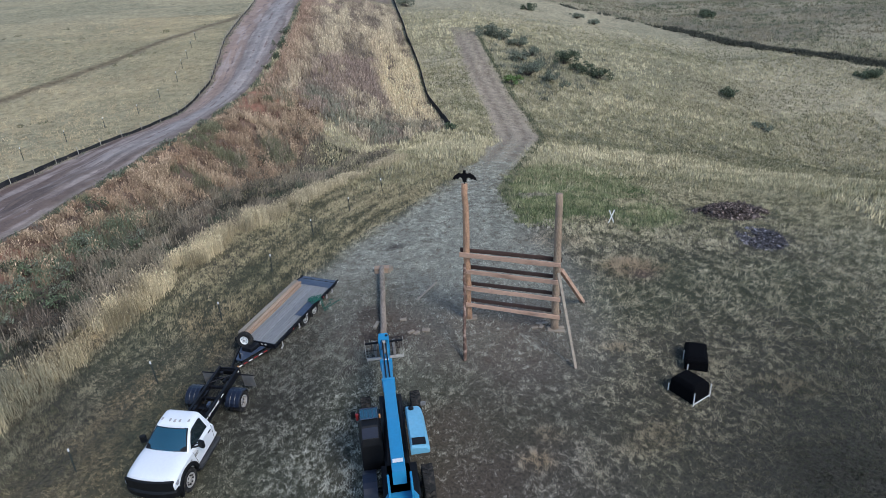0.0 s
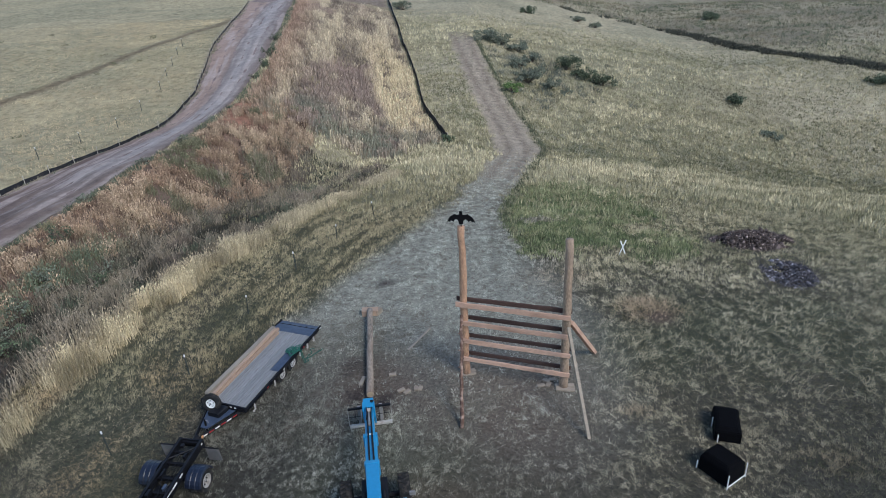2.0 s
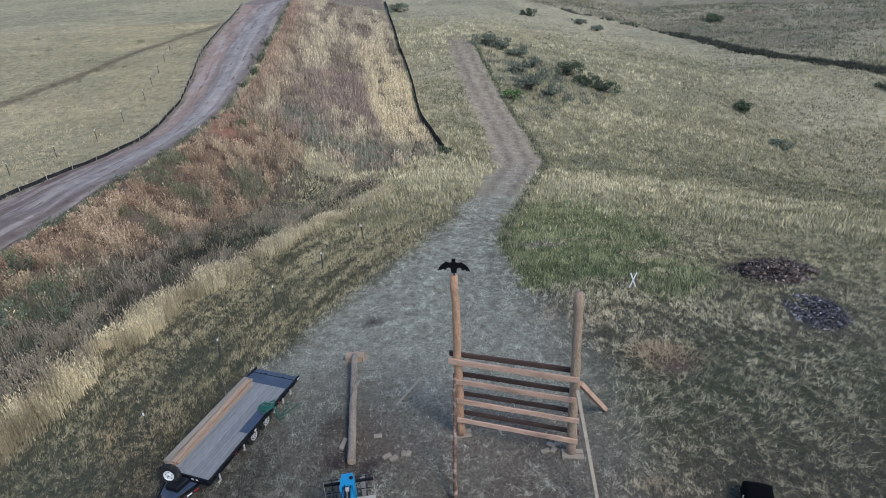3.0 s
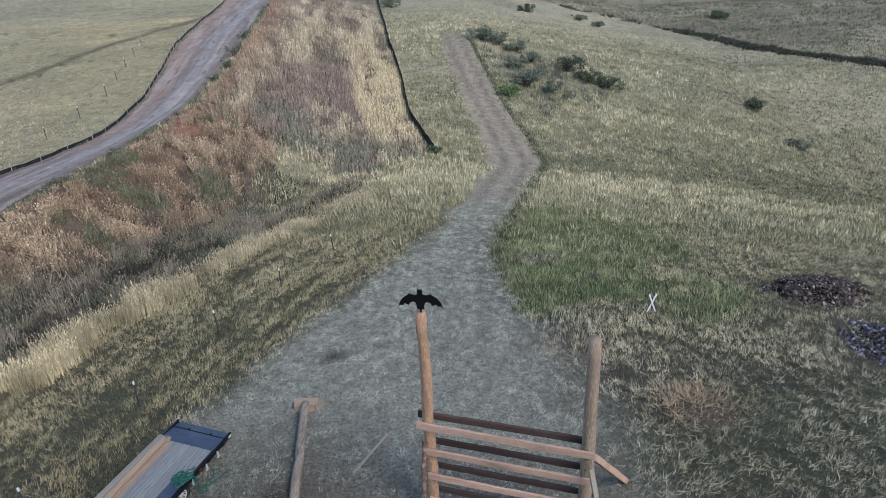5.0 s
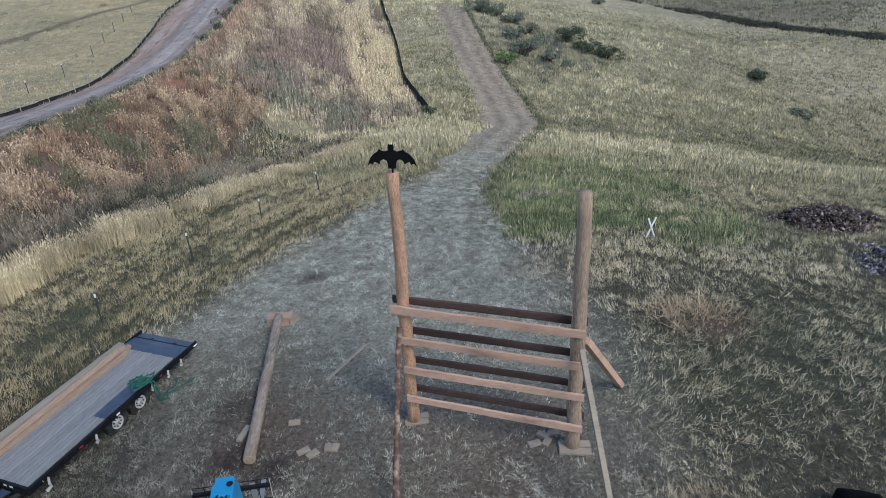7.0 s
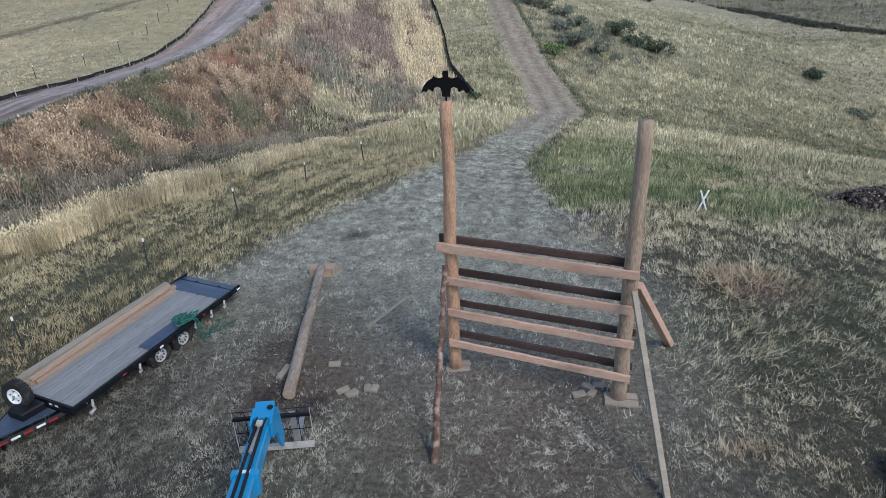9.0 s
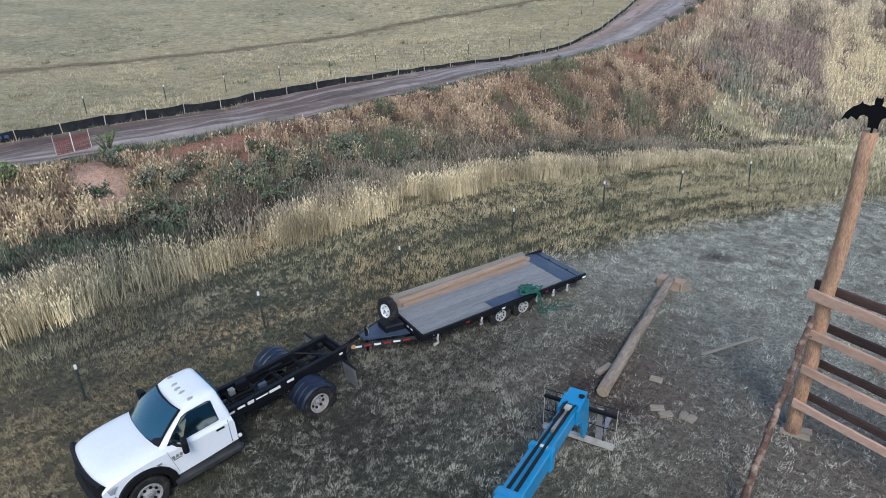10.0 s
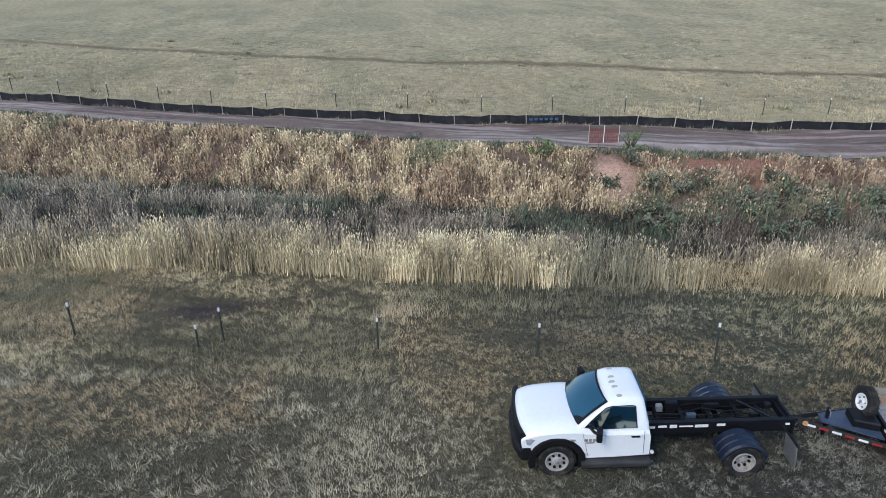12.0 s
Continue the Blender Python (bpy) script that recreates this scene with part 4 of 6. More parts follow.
def hill_grass():
    x, y = scatter(-34, -2, 40, 118, 11)
    c, z = cover(x, y)
    m = (z["hill"] > 0.35) & (z["road"] < 0.3)
    x, y = keep(m, x, y)
    d = x - KNOLL_X(y)
    streak = fnoise(d * 1.0 + 70, y * 0.13, 1.5, 3)
    v = 0.5 + 1.5 * (streak - 0.5) + 0.9 * (fnoise(x, y, 1.0, 2) - 0.5) + RNG.normal(0, 0.06, len(x))
    t = ramp(v, (0.18, 0.145, 0.115), (0.33, 0.27, 0.195), (0.52, 0.43, 0.295))
    t = mixc(t, (0.25, 0.185, 0.155), 0.75 * sm(fnoise(x + 4, y * 0.5, 6.0, 3), 0.5, 0.62) * (1 - sm(d, -7, -4)))
    gold = sm(d + 5 * (fnoise(d * 1.5, y * 0.25, 3.0) - 0.5), -8.5, -5.0) * sm(y, 49, 54) * (1 - sm(y, 74, 92))
    t = mixc(t, (0.62, 0.50, 0.315), 0.9 * gold * sm(v, 0.2, 0.5))
    foot = (1 - sm(y + 6 * (fnoise(x, y, 4.0) - 0.5), 47, 55))
    t = mixc(t, (0.165, 0.18, 0.13), 0.75 * foot * sm(fnoise(x + 12, y, 1.6, 3), 0.42, 0.58))
    t = mixc(t, (0.29, 0.185, 0.13), 0.8 * (1 - sm(x - CREST(y), 1, 6)))
    blades("tall_tan_grass", x, y, 0.35 + 0.55 * np.clip(v, 0.05, 1), 0.12, 0.3, 4, t, "tall tan grass with dark dead stems on the knoll", "grass", 0.2, (0.25, 0.05), 0.0, 0.9)


def berm_shade_grass():
    """A dark green fringe along the track's far edge: berm shadow put into blades."""
    y = RNG.uniform(14, 92, 1500)
    x = TRACK_R(y) + 0.25 + np.abs(RNG.normal(0, 0.3, 1500))
    m = RNG.rand(1500) < 1.5 * fnoise(x, y, 5.0) - 0.1
    x, y = keep(m, x, y)
    c = mixc(np.tile(np.array([0.10, 0.115, 0.07]), (len(x), 1)), (0.30, 0.27, 0.18), (RNG.rand(len(x)) < 0.3) * 0.8)
    blades("berm_shade_grass", x, y, 0.22 + 0.2 * RNG.rand(len(x)), 0.06, 0.5, 9, c, "dark green grass fringe painting the berm shadow along the track", "grass", 0.16)


def verge_weeds():
    """Low grey-green weeds along both edges of the road."""
    y = RNG.uniform(-58, 112, 5200)
    near = RNG.rand(5200) < 0.7
    x = np.where(near, CREST(y) + 0.15 + np.abs(RNG.normal(0, 0.28, 5200)), SILT_X(y) + 0.25 + np.abs(RNG.normal(0, 0.35, 5200)))
    m = RNG.rand(5200) < np.where(near, 2.6, 1.6) * fnoise(x * 0 + 7 * near, y, 2.4, 3) - np.where(near, 0.75, 0.5)
    x, y, near = keep(m, x, y, near)
    c = mixc(np.tile(np.array([0.095, 0.115, 0.078]), (len(x), 1)), (0.30, 0.26, 0.18), (RNG.rand(len(x)) < np.where(near, 0.3, 0.75)) * 0.85)
    blades("verge_weeds", x, y, (0.16 + 0.3 * RNG.rand(len(x))) * np.where(near, 1.0, 0.7), 0.06, 0.6, 10, c, "low grey-green weeds along the dirt road's edges", "weeds", 0.14)


berm_shade_grass(), verge_weeds()
near_grass(), trampled_grass(), stubble(), lush_grass(), far_grass(), field_grass(), straw_strip(), ditch_weeds(), bank_weeds(), hill_grass()


def leaf_cloud(blobs, count, size, colour, seed):
    """Many small leaves round several centres: (x, y, z, radius)."""
    rnd = np.random.RandomState(seed)
    pts, cols = [], []
    for bx, by, bz, br in blobs:
        k = int(count * br**2)
        v = rnd.normal(0, 1, (k, 3))
        v /= np.linalg.norm(v, axis=1)[:, None]
        r = br * (0.45 + 0.6 * rnd.rand(k)) * (0.8 + 0.4 * rnd.rand())
        p = np.array([bx, by, bz]) + v * r[:, None] * np.array([1, 1, 0.8])
        p[:, 2] = np.maximum(p[:, 2], 0.03)
        pts.append(p)
        cols.append(np.array(colour) * rnd.uniform(0.55, 1.5, (k, 1)) * (0.75 + 0.5 * np.clip(p[:, 2:3] / (bz + br), 0, 1)) ** 0)
    p, c = np.concatenate(pts), np.concatenate(cols)
    n = len(p)
    a = rnd.normal(0, 1, (n, 3))
    a /= np.linalg.norm(a, axis=1)[:, None]
    b = np.cross(a, rnd.normal(0, 1, (n, 3)))
    b /= np.linalg.norm(b, axis=1)[:, None]
    s = size * rnd.uniform(0.6, 1.4, (n, 1))
    co = np.stack([p - a * s, p + b * s * 0.5, p + a * s, p - b * s * 0.5], 1).reshape(-1, 3)
    return co, np.arange(n * 4).reshape(-1, 4), np.repeat(c, 4, 0)


def shrub(x, y, r, h, colour, seed, label, name="shrub", leaf=0.09, dens=260):
    rnd = random.Random(seed)
    root = thing(name, Matrix.Translation((x, y, float(rough_land(x, y)))), label, "shrub", "shrubs on the slope")
    bl, bm = [], None
    for k in range(16):
        a, q = rnd.uniform(0, math.tau), rnd.uniform(0.1, 1.0) * r
        c = (math.cos(a) * q, math.sin(a) * q, h * rnd.uniform(0.35, 1.15))
        bl.append((*c, r * rnd.uniform(0.16, 0.36)))
        bm = tube([(0, 0, -0.05), (c[0] * 0.5, c[1] * 0.5, c[2] * 0.6), c], [0.05, 0.035, 0.012], 6, bm)
    part("trunk", bm, M_SHRUBW, root)
    co, f, cols = leaf_cloud(bl, dens, leaf, colour, seed)
    crown = raw_mesh("crown", co, f, cols, M_BLADE, False)
    crown.parent = root
    return root


SAGE, DARKG, BRIGHT = (0.15, 0.165, 0.12), (0.085, 0.105, 0.065), (0.125, 0.19, 0.065)
for k, (x, y, r, h, col, lab) in enumerate([
    (1.8, 91.5, 2.2, 1.8, SAGE, "grey-green sage shrub by the track"), (4.2, 90, 2.0, 1.6, SAGE, "grey-green sage shrub by the track"),
    (6.8, 88, 1.8, 1.4, SAGE, "grey-green sage shrub on the slope"), (8.6, 83, 1.6, 1.2, SAGE, "low grey sage shrub in the grass"),
    (5.0, 69.4, 1.5, 1.3, BRIGHT, "bright green leafy shrub at the track's edge"), (7.4, 74, 1.9, 1.6, SAGE, "grey-green sage shrub on the slope"),
    (9.0, 77.5, 1.7, 1.5, SAGE, "grey-green sage shrub on the slope"), (10.6, 73.6, 1.6, 1.2, SAGE, "low grey sage shrub in the grass"),
    (13.8, 82.5, 2.2, 1.9, DARKG, "dark green dense shrub on the slope"), (16.4, 80, 1.8, 1.3, DARKG, "dark green low shrub on the slope"),
    (18.8, 78.2, 2.0, 1.4, DARKG, "dark green low shrub on the slope"), (12.7, 72.4, 0.9, 0.7, SAGE, "small grey shrub on the slope"),
    (6.3, 80, 1.5, 1.2, SAGE, "grey-green sage shrub on the slope"), (39.7, 79.8, 1.8, 1.3, DARKG, "lone dark green shrub in the grass"),
    (41, 69.3, 2.0, 0.6, SAGE, "flat grey-green shrub in the grass"), (66, 89, 2.4, 1.2, DARKG, "dark flat shrub far down the slope"),
    (58.4, 152, 3.2, 1.8, DARKG, "dark shrub beyond the gully"), (-15.4, 124, 2.0, 1.6, SAGE, "grey shrub behind the knoll"),
    (11.5, 130, 1.8, 1.2, DARKG, "dark low shrub on the far slope"), (22, 128, 1.6, 1.0, SAGE, "low grey shrub on the far slope"),
    (25, 123, 1.5, 0.9, SAGE, "low grey shrub on the far slope")]):
    shrub(x + 0.7, y, r, h * (0.6 if x > 30 else 0.85), col, 100 + k, lab, leaf=0.12, dens=340)
for k, (x, y, r, h, col) in enumerate([
    (2.6, 12.6, 0.9, 1.1, DARKG), (1.4, -5.6, 0.7, 0.9, BRIGHT), (1.6, -1.4, 0.8, 0.8, SAGE), (0.3, -0.9, 0.6, 0.9, BRIGHT),
    (0.6, 57, 1.0, 0.8, DARKG), (0.6, 62, 1.1, 0.9, DARKG), (0.6, 52, 0.8, 0.6, DARKG), (0.3, 32, 0.6, 0.4, SAGE),
    (0.3, 18.5, 0.6, 0.4, SAGE), (4.2, 3, 0.9, 0.7, SAGE), (4.0, 9, 1.0, 0.7, SAGE), (3.5, 0.5, 0.8, 0.6, SAGE), (4.8, 6, 0.8, 0.6, SAGE), (0.4, 26, 0.6, 0.4, SAGE), (0.4, 38, 0.6, 0.4, SAGE), (0.5, 70, 0.9, 0.8, DARKG), (0.4, -12, 0.6, 0.4, SAGE)]):
    shrub(float(CREST(y)) + x, y, r, h, col, 300 + k, "leafy green weed bush on the road bank", "weed_bush", 0.07, 420)
bush_rnd = random.Random(77)
for k in range(30):
    y = bush_rnd.uniform(-3, 12)
    shrub(float(CREST(y)) + bush_rnd.uniform(2.9, 7.0), y, bush_rnd.uniform(0.35, 0.75), bush_rnd.uniform(0.4, 0.85), (DARKG, (0.115, 0.145, 0.085), SAGE)[k % 3], 500 + k, "leafy green weed bush on the road bank", "weed_bush", 0.07, 420)
# dark brush along the gully
gx = np.linspace(20, 80, 900)
gy = np.interp(gx, [20, 30, 46, 53, 62, 72, 80], [150, 145, 134, 117, 105, 94, 86])
gm = RNG.rand(900) < sm(gx, 40, 52) * 0.9 + 0.06
blades("gully_brush", gx[gm] + RNG.normal(0, 0.8, gm.sum()), gy[gm] + RNG.normal(0, 0.9, gm.sum()), np.full(gm.sum(), 0.6), 0.22, 1.0, 22,
       np.tile(np.array([0.065, 0.066, 0.05]), (gm.sum(), 1)), "dark brush lining a distant gully", "brush", 0.5)

fx, fy = RNG.uniform(15, 90, 420), RNG.uniform(95, 190, 420)
fx, fy = keep((fy > np.interp(fx, [20, 30, 46, 53, 62, 72, 80], [150, 145, 134, 117, 105, 94, 86]) + 3) & (RNG.rand(420) < 1.6 * fnoise(fx, fy, 14.0) - 0.2), fx, fy)
blades("far_brush", fx, fy, 0.3 + 0.5 * RNG.rand(len(fx)), 0.16, 1.0, 14, np.tile(np.array([0.145, 0.13, 0.088]), (len(fx), 1)), "scattered dun brush beyond the gully", "brush", 1.1)

fx, fy = scatter(12, 110, 92, 180, 2.0)
fx, fy = keep((fy > np.interp(fx, [12, 20, 30, 46, 53, 62, 72, 80, 110], [153, 150, 145, 134, 117, 105, 94, 86, 70]) + 1) & (RNG.rand(len(fx)) < 1.3 * fnoise(fx, fy, 6.0)), fx, fy)
blades("slope_grass", fx, fy, 0.3 + 0.3 * RNG.rand(len(fx)), 0.13, 0.6, 5, grass_mix(fx * 0.5, fy, 0.35, 0.35), "dun and tan grass on the slope beyond the gully", "grass", 0.35)

# ---- pole frame with slab rails ----
LP, RP = Vector((0.0, 0.0, 0.0)), Vector((4.16, -1.01, 0.0))
ROW = (RP - LP).normalized()
OUT = Vector((ROW.y, -ROW.x, 0))


def log_bm(a, b, r0, r1, sides=20, steps=14, seed=1, bend=0.02, wob=0.02):
    a, b = Vector(a), Vector(b)
    rnd = random.Random(seed)
    pts, rad = [], []
    for k in range(steps + 1):
        t = k / steps
        pts.append(a.lerp(b, t) + Vector((rnd.uniform(-1, 1), rnd.uniform(-1, 1), 0)) * (bend if 0 < k < steps else 0))
        rad.append((r0 + (r1 - r0) * t) * (1 + rnd.uniform(-0.02, 0.02)))
    return tube(pts, rad, sides, None, wob, seed)


def slab(a, b, hgt, thick, seed, round_side=0.0):
    """A rail from a to b, its face towards OUT, with a waney edge."""
    rnd = random.Random(seed)
    a, b = Vector(a), Vector(b)
    secs, w0, w1, n = [], 0.0, 0.0, 30
    for k in range(n + 1):
        p = a.lerp(b, k / n)
        w0, w1 = 0.6 * w0 + rnd.uniform(-0.09, 0.07), 0.6 * w1 + rnd.uniform(-0.09, 0.07)
        u, d = hgt / 2 * (0.97 + w0), hgt / 2 * (0.97 + w1)
        f = thick / 2
        p = p + OUT * rnd.uniform(-0.004, 0.004)
        secs.append([p + OUT * f + Vector((0, 0, u * 0.9)), p + OUT * f - Vector((0, 0, d * 0.9)), p + OUT * (f * 0.6) - Vector((0, 0, d)),
                     p - OUT * (f * (0.6 - round_side)) - Vector((0, 0, d)), p - OUT * f - Vector((0, 0, d * (0.93 - 0.4 * round_side))),
                     p - OUT * f + Vector((0, 0, u * (0.93 - 0.4 * round_side))), p - OUT * (f * (0.6 - round_side)) + Vector((0, 0, u)), p + OUT * (f * 0.6) + Vector((0, 0, u))])
    return loft(secs)


def pole_frame():
    root = thing("pole_frame", Matrix.Identity(4), "two tall braced log poles joined by eight slab rails", "timber frame")
    part("pole", log_bm((0, 0, -0.1), (0.01, 0, 7.25), 0.175, 0.138, seed=3, bend=0.03, wob=0.05), M_POLE, root, "reddish-brown peeled log pole", True)
    part("pole", log_bm(RP - Vector((0, 0, 0.1)), RP + Vector((0, 0, 7.06)), 0.19, 0.155, seed=4, bend=0.02, wob=0.04), M_POLE2, root, "grey-brown weathered log pole", True)
    fronts = [(3.71, 3.63, 0.25, 0.30, 0.20), (2.81, 2.71, 0.23, 0.06, 0.10), (1.89, 1.79, 0.22, 0.06, 0.24), (0.96, 0.80, 0.22, 0.06, 0.24)]
    for k, (zl, zr, h, el, er) in enumerate(fronts):
        a, b = LP - ROW * el + OUT * 0.2 + Vector((0, 0, zl)), RP + ROW * er + OUT * 0.22 + Vector((0, 0, zr))
        part("rail", slab(a, b, h, 0.07, 20 + k), M_RAIL, root, "pale sawn slab rail")
        a, b = LP - ROW * (el + 0.06) - OUT * 0.2 + Vector((0, 0, zl + 0.07)), RP + ROW * er - OUT * 0.22 + Vector((0, 0, zr + 0.07))
        part("rail", slab(a, b, h * 0.9, 0.09, 40 + k, 0.3), M_RAILD, root, "dark bark-edged slab rail behind the poles")
    part("brace", log_bm((-0.17, -3.5, 0.0), (-0.12, -0.32, 3.3), 0.085, 0.06, 9, 18, 9, 0.03, 0.16), M_BARK, root, "leaning bark-covered pole brace", True)
    for k in range(7):
        p = Vector((-0.17, -3.5, 0)).lerp(Vector((-0.12, -0.32, 3.3)), 0.45 + 0.075 * k)
        part("branch_stub", tube([p, p + Vector((-0.14 if k % 2 else 0.12, -0.03, 0.05))], [0.035, 0.02], 6), M_BARK, root)
    for a, b, w in (((4.75, -4.2, 0.03), (4.20, -1.38, 3.3), 0.15), ((5.84, 1.37, 0.03), (4.38, -0.8, 3.15), 0.24)):
        a, b = Vector(a), Vector(b)
        bm = box(-(b - a).length / 2, (b - a).length / 2, -w * 0.42, w * 0.42, -w * 0.36, w * 0.36, 0.006)
        q = (b - a).normalized().to_track_quat("X", "Z").to_matrix().to_4x4()
        part("brace", moved(bm, Matrix.Translation((a + b) / 2) @ q), M_BOARD if w < 0.2 else M_RAIL, root, "leaning sawn plank brace")
    for p, wx, wy, t in ((LP + Vector((0.08, 0.02, 0)), 0.32, 0.18, 0.25), (RP + Vector((0.05, -0.1, 0)), 0.40, 0.22, -0.05)):
        for s in (-1, 1):
            bm = box(-wx, wx, -wy / 2, wy / 2, 0.0, 0.07, 0.008)
            part("footing_board", moved(bm, Matrix.Translation(p + Vector((0, s * wy * 0.54, 0.004 * (s + 1)))) @ Matrix.Rotation(t + 0.05 * s, 4, "Z")), M_BOARD, root, "flat sawn board under the pole")
    return root


pole_frame()


def winged_figure():
    """A flat cut-out with spread wings and scalloped lower edges, on a short rod."""
    half = [(0.0, 0.50), (0.03, 0.49), (0.05, 0.525), (0.07, 0.44), (0.06, 0.37), (0.13, 0.34), (0.24, 0.36), (0.27, 0.40), (0.30, 0.345), (0.42, 0.27),
            (0.51, 0.15), (0.565, 0.0), (0.50, 0.055), (0.44, 0.03), (0.40, 0.10), (0.34, 0.075), (0.29, 0.04), (0.26, 0.125), (0.19, 0.16), (0.12, 0.13), (0.095, 0.05), (0.09, -0.06)]
    outline = half + [(-x, z) for x, z in half[:0:-1]]
    bm = prism(outline, -0.012, 0.012)
    bm = tube([(0, 0, -0.16), (0, 0, 0.0)], 0.022, 8, bm)
    solo("winged_silhouette", bm, M_CUT, pose(0.02, 0, 7.405, 0, 0, -7), "flat black metal cut-out with spread wings on the pole", "ornament")


winged_figure()


def fallen_log():
    a, b = Vector((-4.1, -1.6, 0.19)), Vector((-4.98, 4.79, 0.40))
    root = thing("log_pole", Matrix.Translation((0, 0, 0)), "peeled grey-brown log pole lying with one end on a block", "log")
    part("trunk", log_bm(a, b, 0.16, 0.142, 20, 22, 12, 0.014, 0.035), M_LOG, root, "", True)
    d = (a - b).normalized()
    q = d.to_track_quat("Y", "Z").to_matrix().to_4x4()
    part("cut_end", moved(lathe([(0.15, 0), (0.135, 0.012)], 20), Matrix.Translation(a) @ q), M_LOGEND, root, "pale sawn end")
    solo("timber_block", box(-0.42, 0.42, -0.2, 0.2, 0, 0.34, 0.02), M_BEAM, pose(-5.02, 5.0, -0.02, 0, 0, 4), "thick orange-brown timber block under the log", "block")
    solo("timber_block", box(-0.22, 0.22, -0.12, 0.12, 0, 0.3, 0.02), M_BOARD, pose(-4.62, 5.05, -0.02, 0, 0, 60), "short upright timber block beside the log", "block")
    for k, (x, y, rz, s) in enumerate([(-4.62, -0.45, 80, 0.3), (-3.31, -0.07, 8, 0.16), (-2.82, -1.15, 35, 0.17), (-2.56, -1.26, 48, 0.17), (-2.19, -1.03, 96, 0.13), (-2.0, -1.04, 84, 0.13),
                                       (3.2, -0.93, 20, 0.17), (3.46, -0.62, -30, 0.17), (3.52, -0.88, 60, 0.15), (3.72, -0.55, 10, 0.14)]):
        solo("wood_offcut", box(-s, s, -0.09, 0.09, 0, 0.07, 0.01), M_BOARD if k > 0 else M_BEAMG, pose(x, y, float(rough_land(x, y)), 0, 0, rz),
             "short sawn wooden offcut lying on bare soil", "wood block", "offcuts on the ground")
    bm = box(-1.02, 1.02, -0.05, 0.05, 0, 0.03, 0.006)
    solo("loose_lath", bm, M_BEAMG, pose(-2.3, 2.6, 0.085, 0, 0, 63), "long thin pale lath lying in the grass", "board")


fallen_log()


def cross_marker():
    z = float(rough_land(9.2, 11.9))
    root = thing("cross_marker", pose(9.2, 11.9, z - 0.05, 0, 0, 5), "two white-painted laths crossed upright in the grass", "marker")
    for s in (-1, 1):
        bm = box(-0.035, 0.035, -0.012, 0.012, 0, 1.05, 0.004)
        part("lath", moved(bm, Matrix.Translation((-0.2 * s, 0.014 * s, 0)) @ Matrix.Rotation(0.36 * s, 4, "Y")), M_PIPE, root)


cross_marker()

shrub(-2.6, 48.2, 1.0, 0.7, (0.09, 0.12, 0.07), 401, "dark green weeds at the end of the silt fence", "weed_bush", 0.08, 420)
sx, sy = RNG.normal(10.5, 4.5, 110), RNG.normal(79, 6.5, 110)
sx, sy = keep(sx > TRACK_R(sy) + 1.0, sx, sy)
sn = len(sx)
blades("sage_clumps", sx, sy, 0.35 + 0.5 * RNG.rand(sn), 0.08, 0.7, 40, np.tile(np.array([0.15, 0.155, 0.12]), (sn, 1)), "scattered low grey sage clumps on the slope", "shrubs", 0.35)

# ---- chassis-cab truck: x ahead, y to its left ----


def arch(cx, cz, r, n=9, a0=180, a1=0):
    return [(cx + r * math.cos(radians(a0 + (a1 - a0) * k / n)), cz + r * math.sin(radians(a0 + (a1 - a0) * k / n))) for k in range(n + 1)]


def truck_body():
    """Lower cab and bonnet: the side profile, rounded over the shoulders and drawn in at the nose."""
    top = [(5.19, 0.86), (5.21, 1.02), (5.19, 1.14), (5.14, 1.22), (5.05, 1.28), (4.9, 1.325), (4.65, 1.365), (4.4, 1.39), (4.15, 1.405), (3.95, 1.41), (3.8, 1.40), (3.5, 1.355), (3.2, 1.34), (2.6, 1.33), (2.2, 1.33), (2.15, 1.31), (2.13, 1.25)]
    low = [(2.13, 0.58), (2.8, 0.54), (3.55, 0.52)] + arch(4.28, 0.44, 0.54, 12, 172, 8) + [(5.05, 0.6), (5.16, 0.66)]
    prof = top + low
    layers = []
    for y in (-1.0, -0.998, -0.985, -0.955, -0.9, -0.8, -0.66, -0.5, -0.25, 0, 0.25, 0.5, 0.66, 0.8, 0.9, 0.955, 0.985, 0.998, 1.0):
        a = abs(y)
        drop = 0.16 * max(0, (a - 0.62) / 0.38) ** 2.2 - 0.03 * max(0, 1 - a / 0.55) ** 0.5
        sec = []
        for x, z in prof:
            crown = max(0.0, min(1.0, (z - 1.0) / 0.25))
            nose = 0.10 * a**3 * max(0.0, min(1.0, (x - 4.7) / 0.4))
            sec.append((x - nose, y * (1 - 0.05 * max(0, x - 4.6)), z - drop * crown))
        layers.append(sec)
    return loft(layers)


def cab_top():
    secs = []
    for z, x0, x1, w, cr in ((1.22, 2.14, 3.92, 0.93, 0.08), (1.34, 2.14, 3.82, 0.90, 0.1), (1.85, 2.24, 3.06, 0.69, 0.12), (1.91, 2.28, 2.96, 0.65, 0.14), (1.945, 2.38, 2.84, 0.56, 0.14), (1.955, 2.5, 2.7, 0.36, 0.1)):
        s = []
        for sx, sy in ((1, -1), (1, 1), (-1, 1), (-1, -1)):
            for k in range(4):
                a0 = {(1, -1): -90, (1, 1): 0, (-1, 1): 90, (-1, -1): 180}[(sx, sy)]
                a = radians(a0 + 30 * k)
                cx = (x1 - cr) if sx > 0 else (x0 + cr)
                bulge = 0.06 * (1 - (sy * (w - cr) / w) ** 2) if sx > 0 else 0
                s.append((cx + cr * math.cos(a) + bulge, sy * (w - cr) + cr * math.sin(a), z))
        secs.append(s)
    return loft(secs)


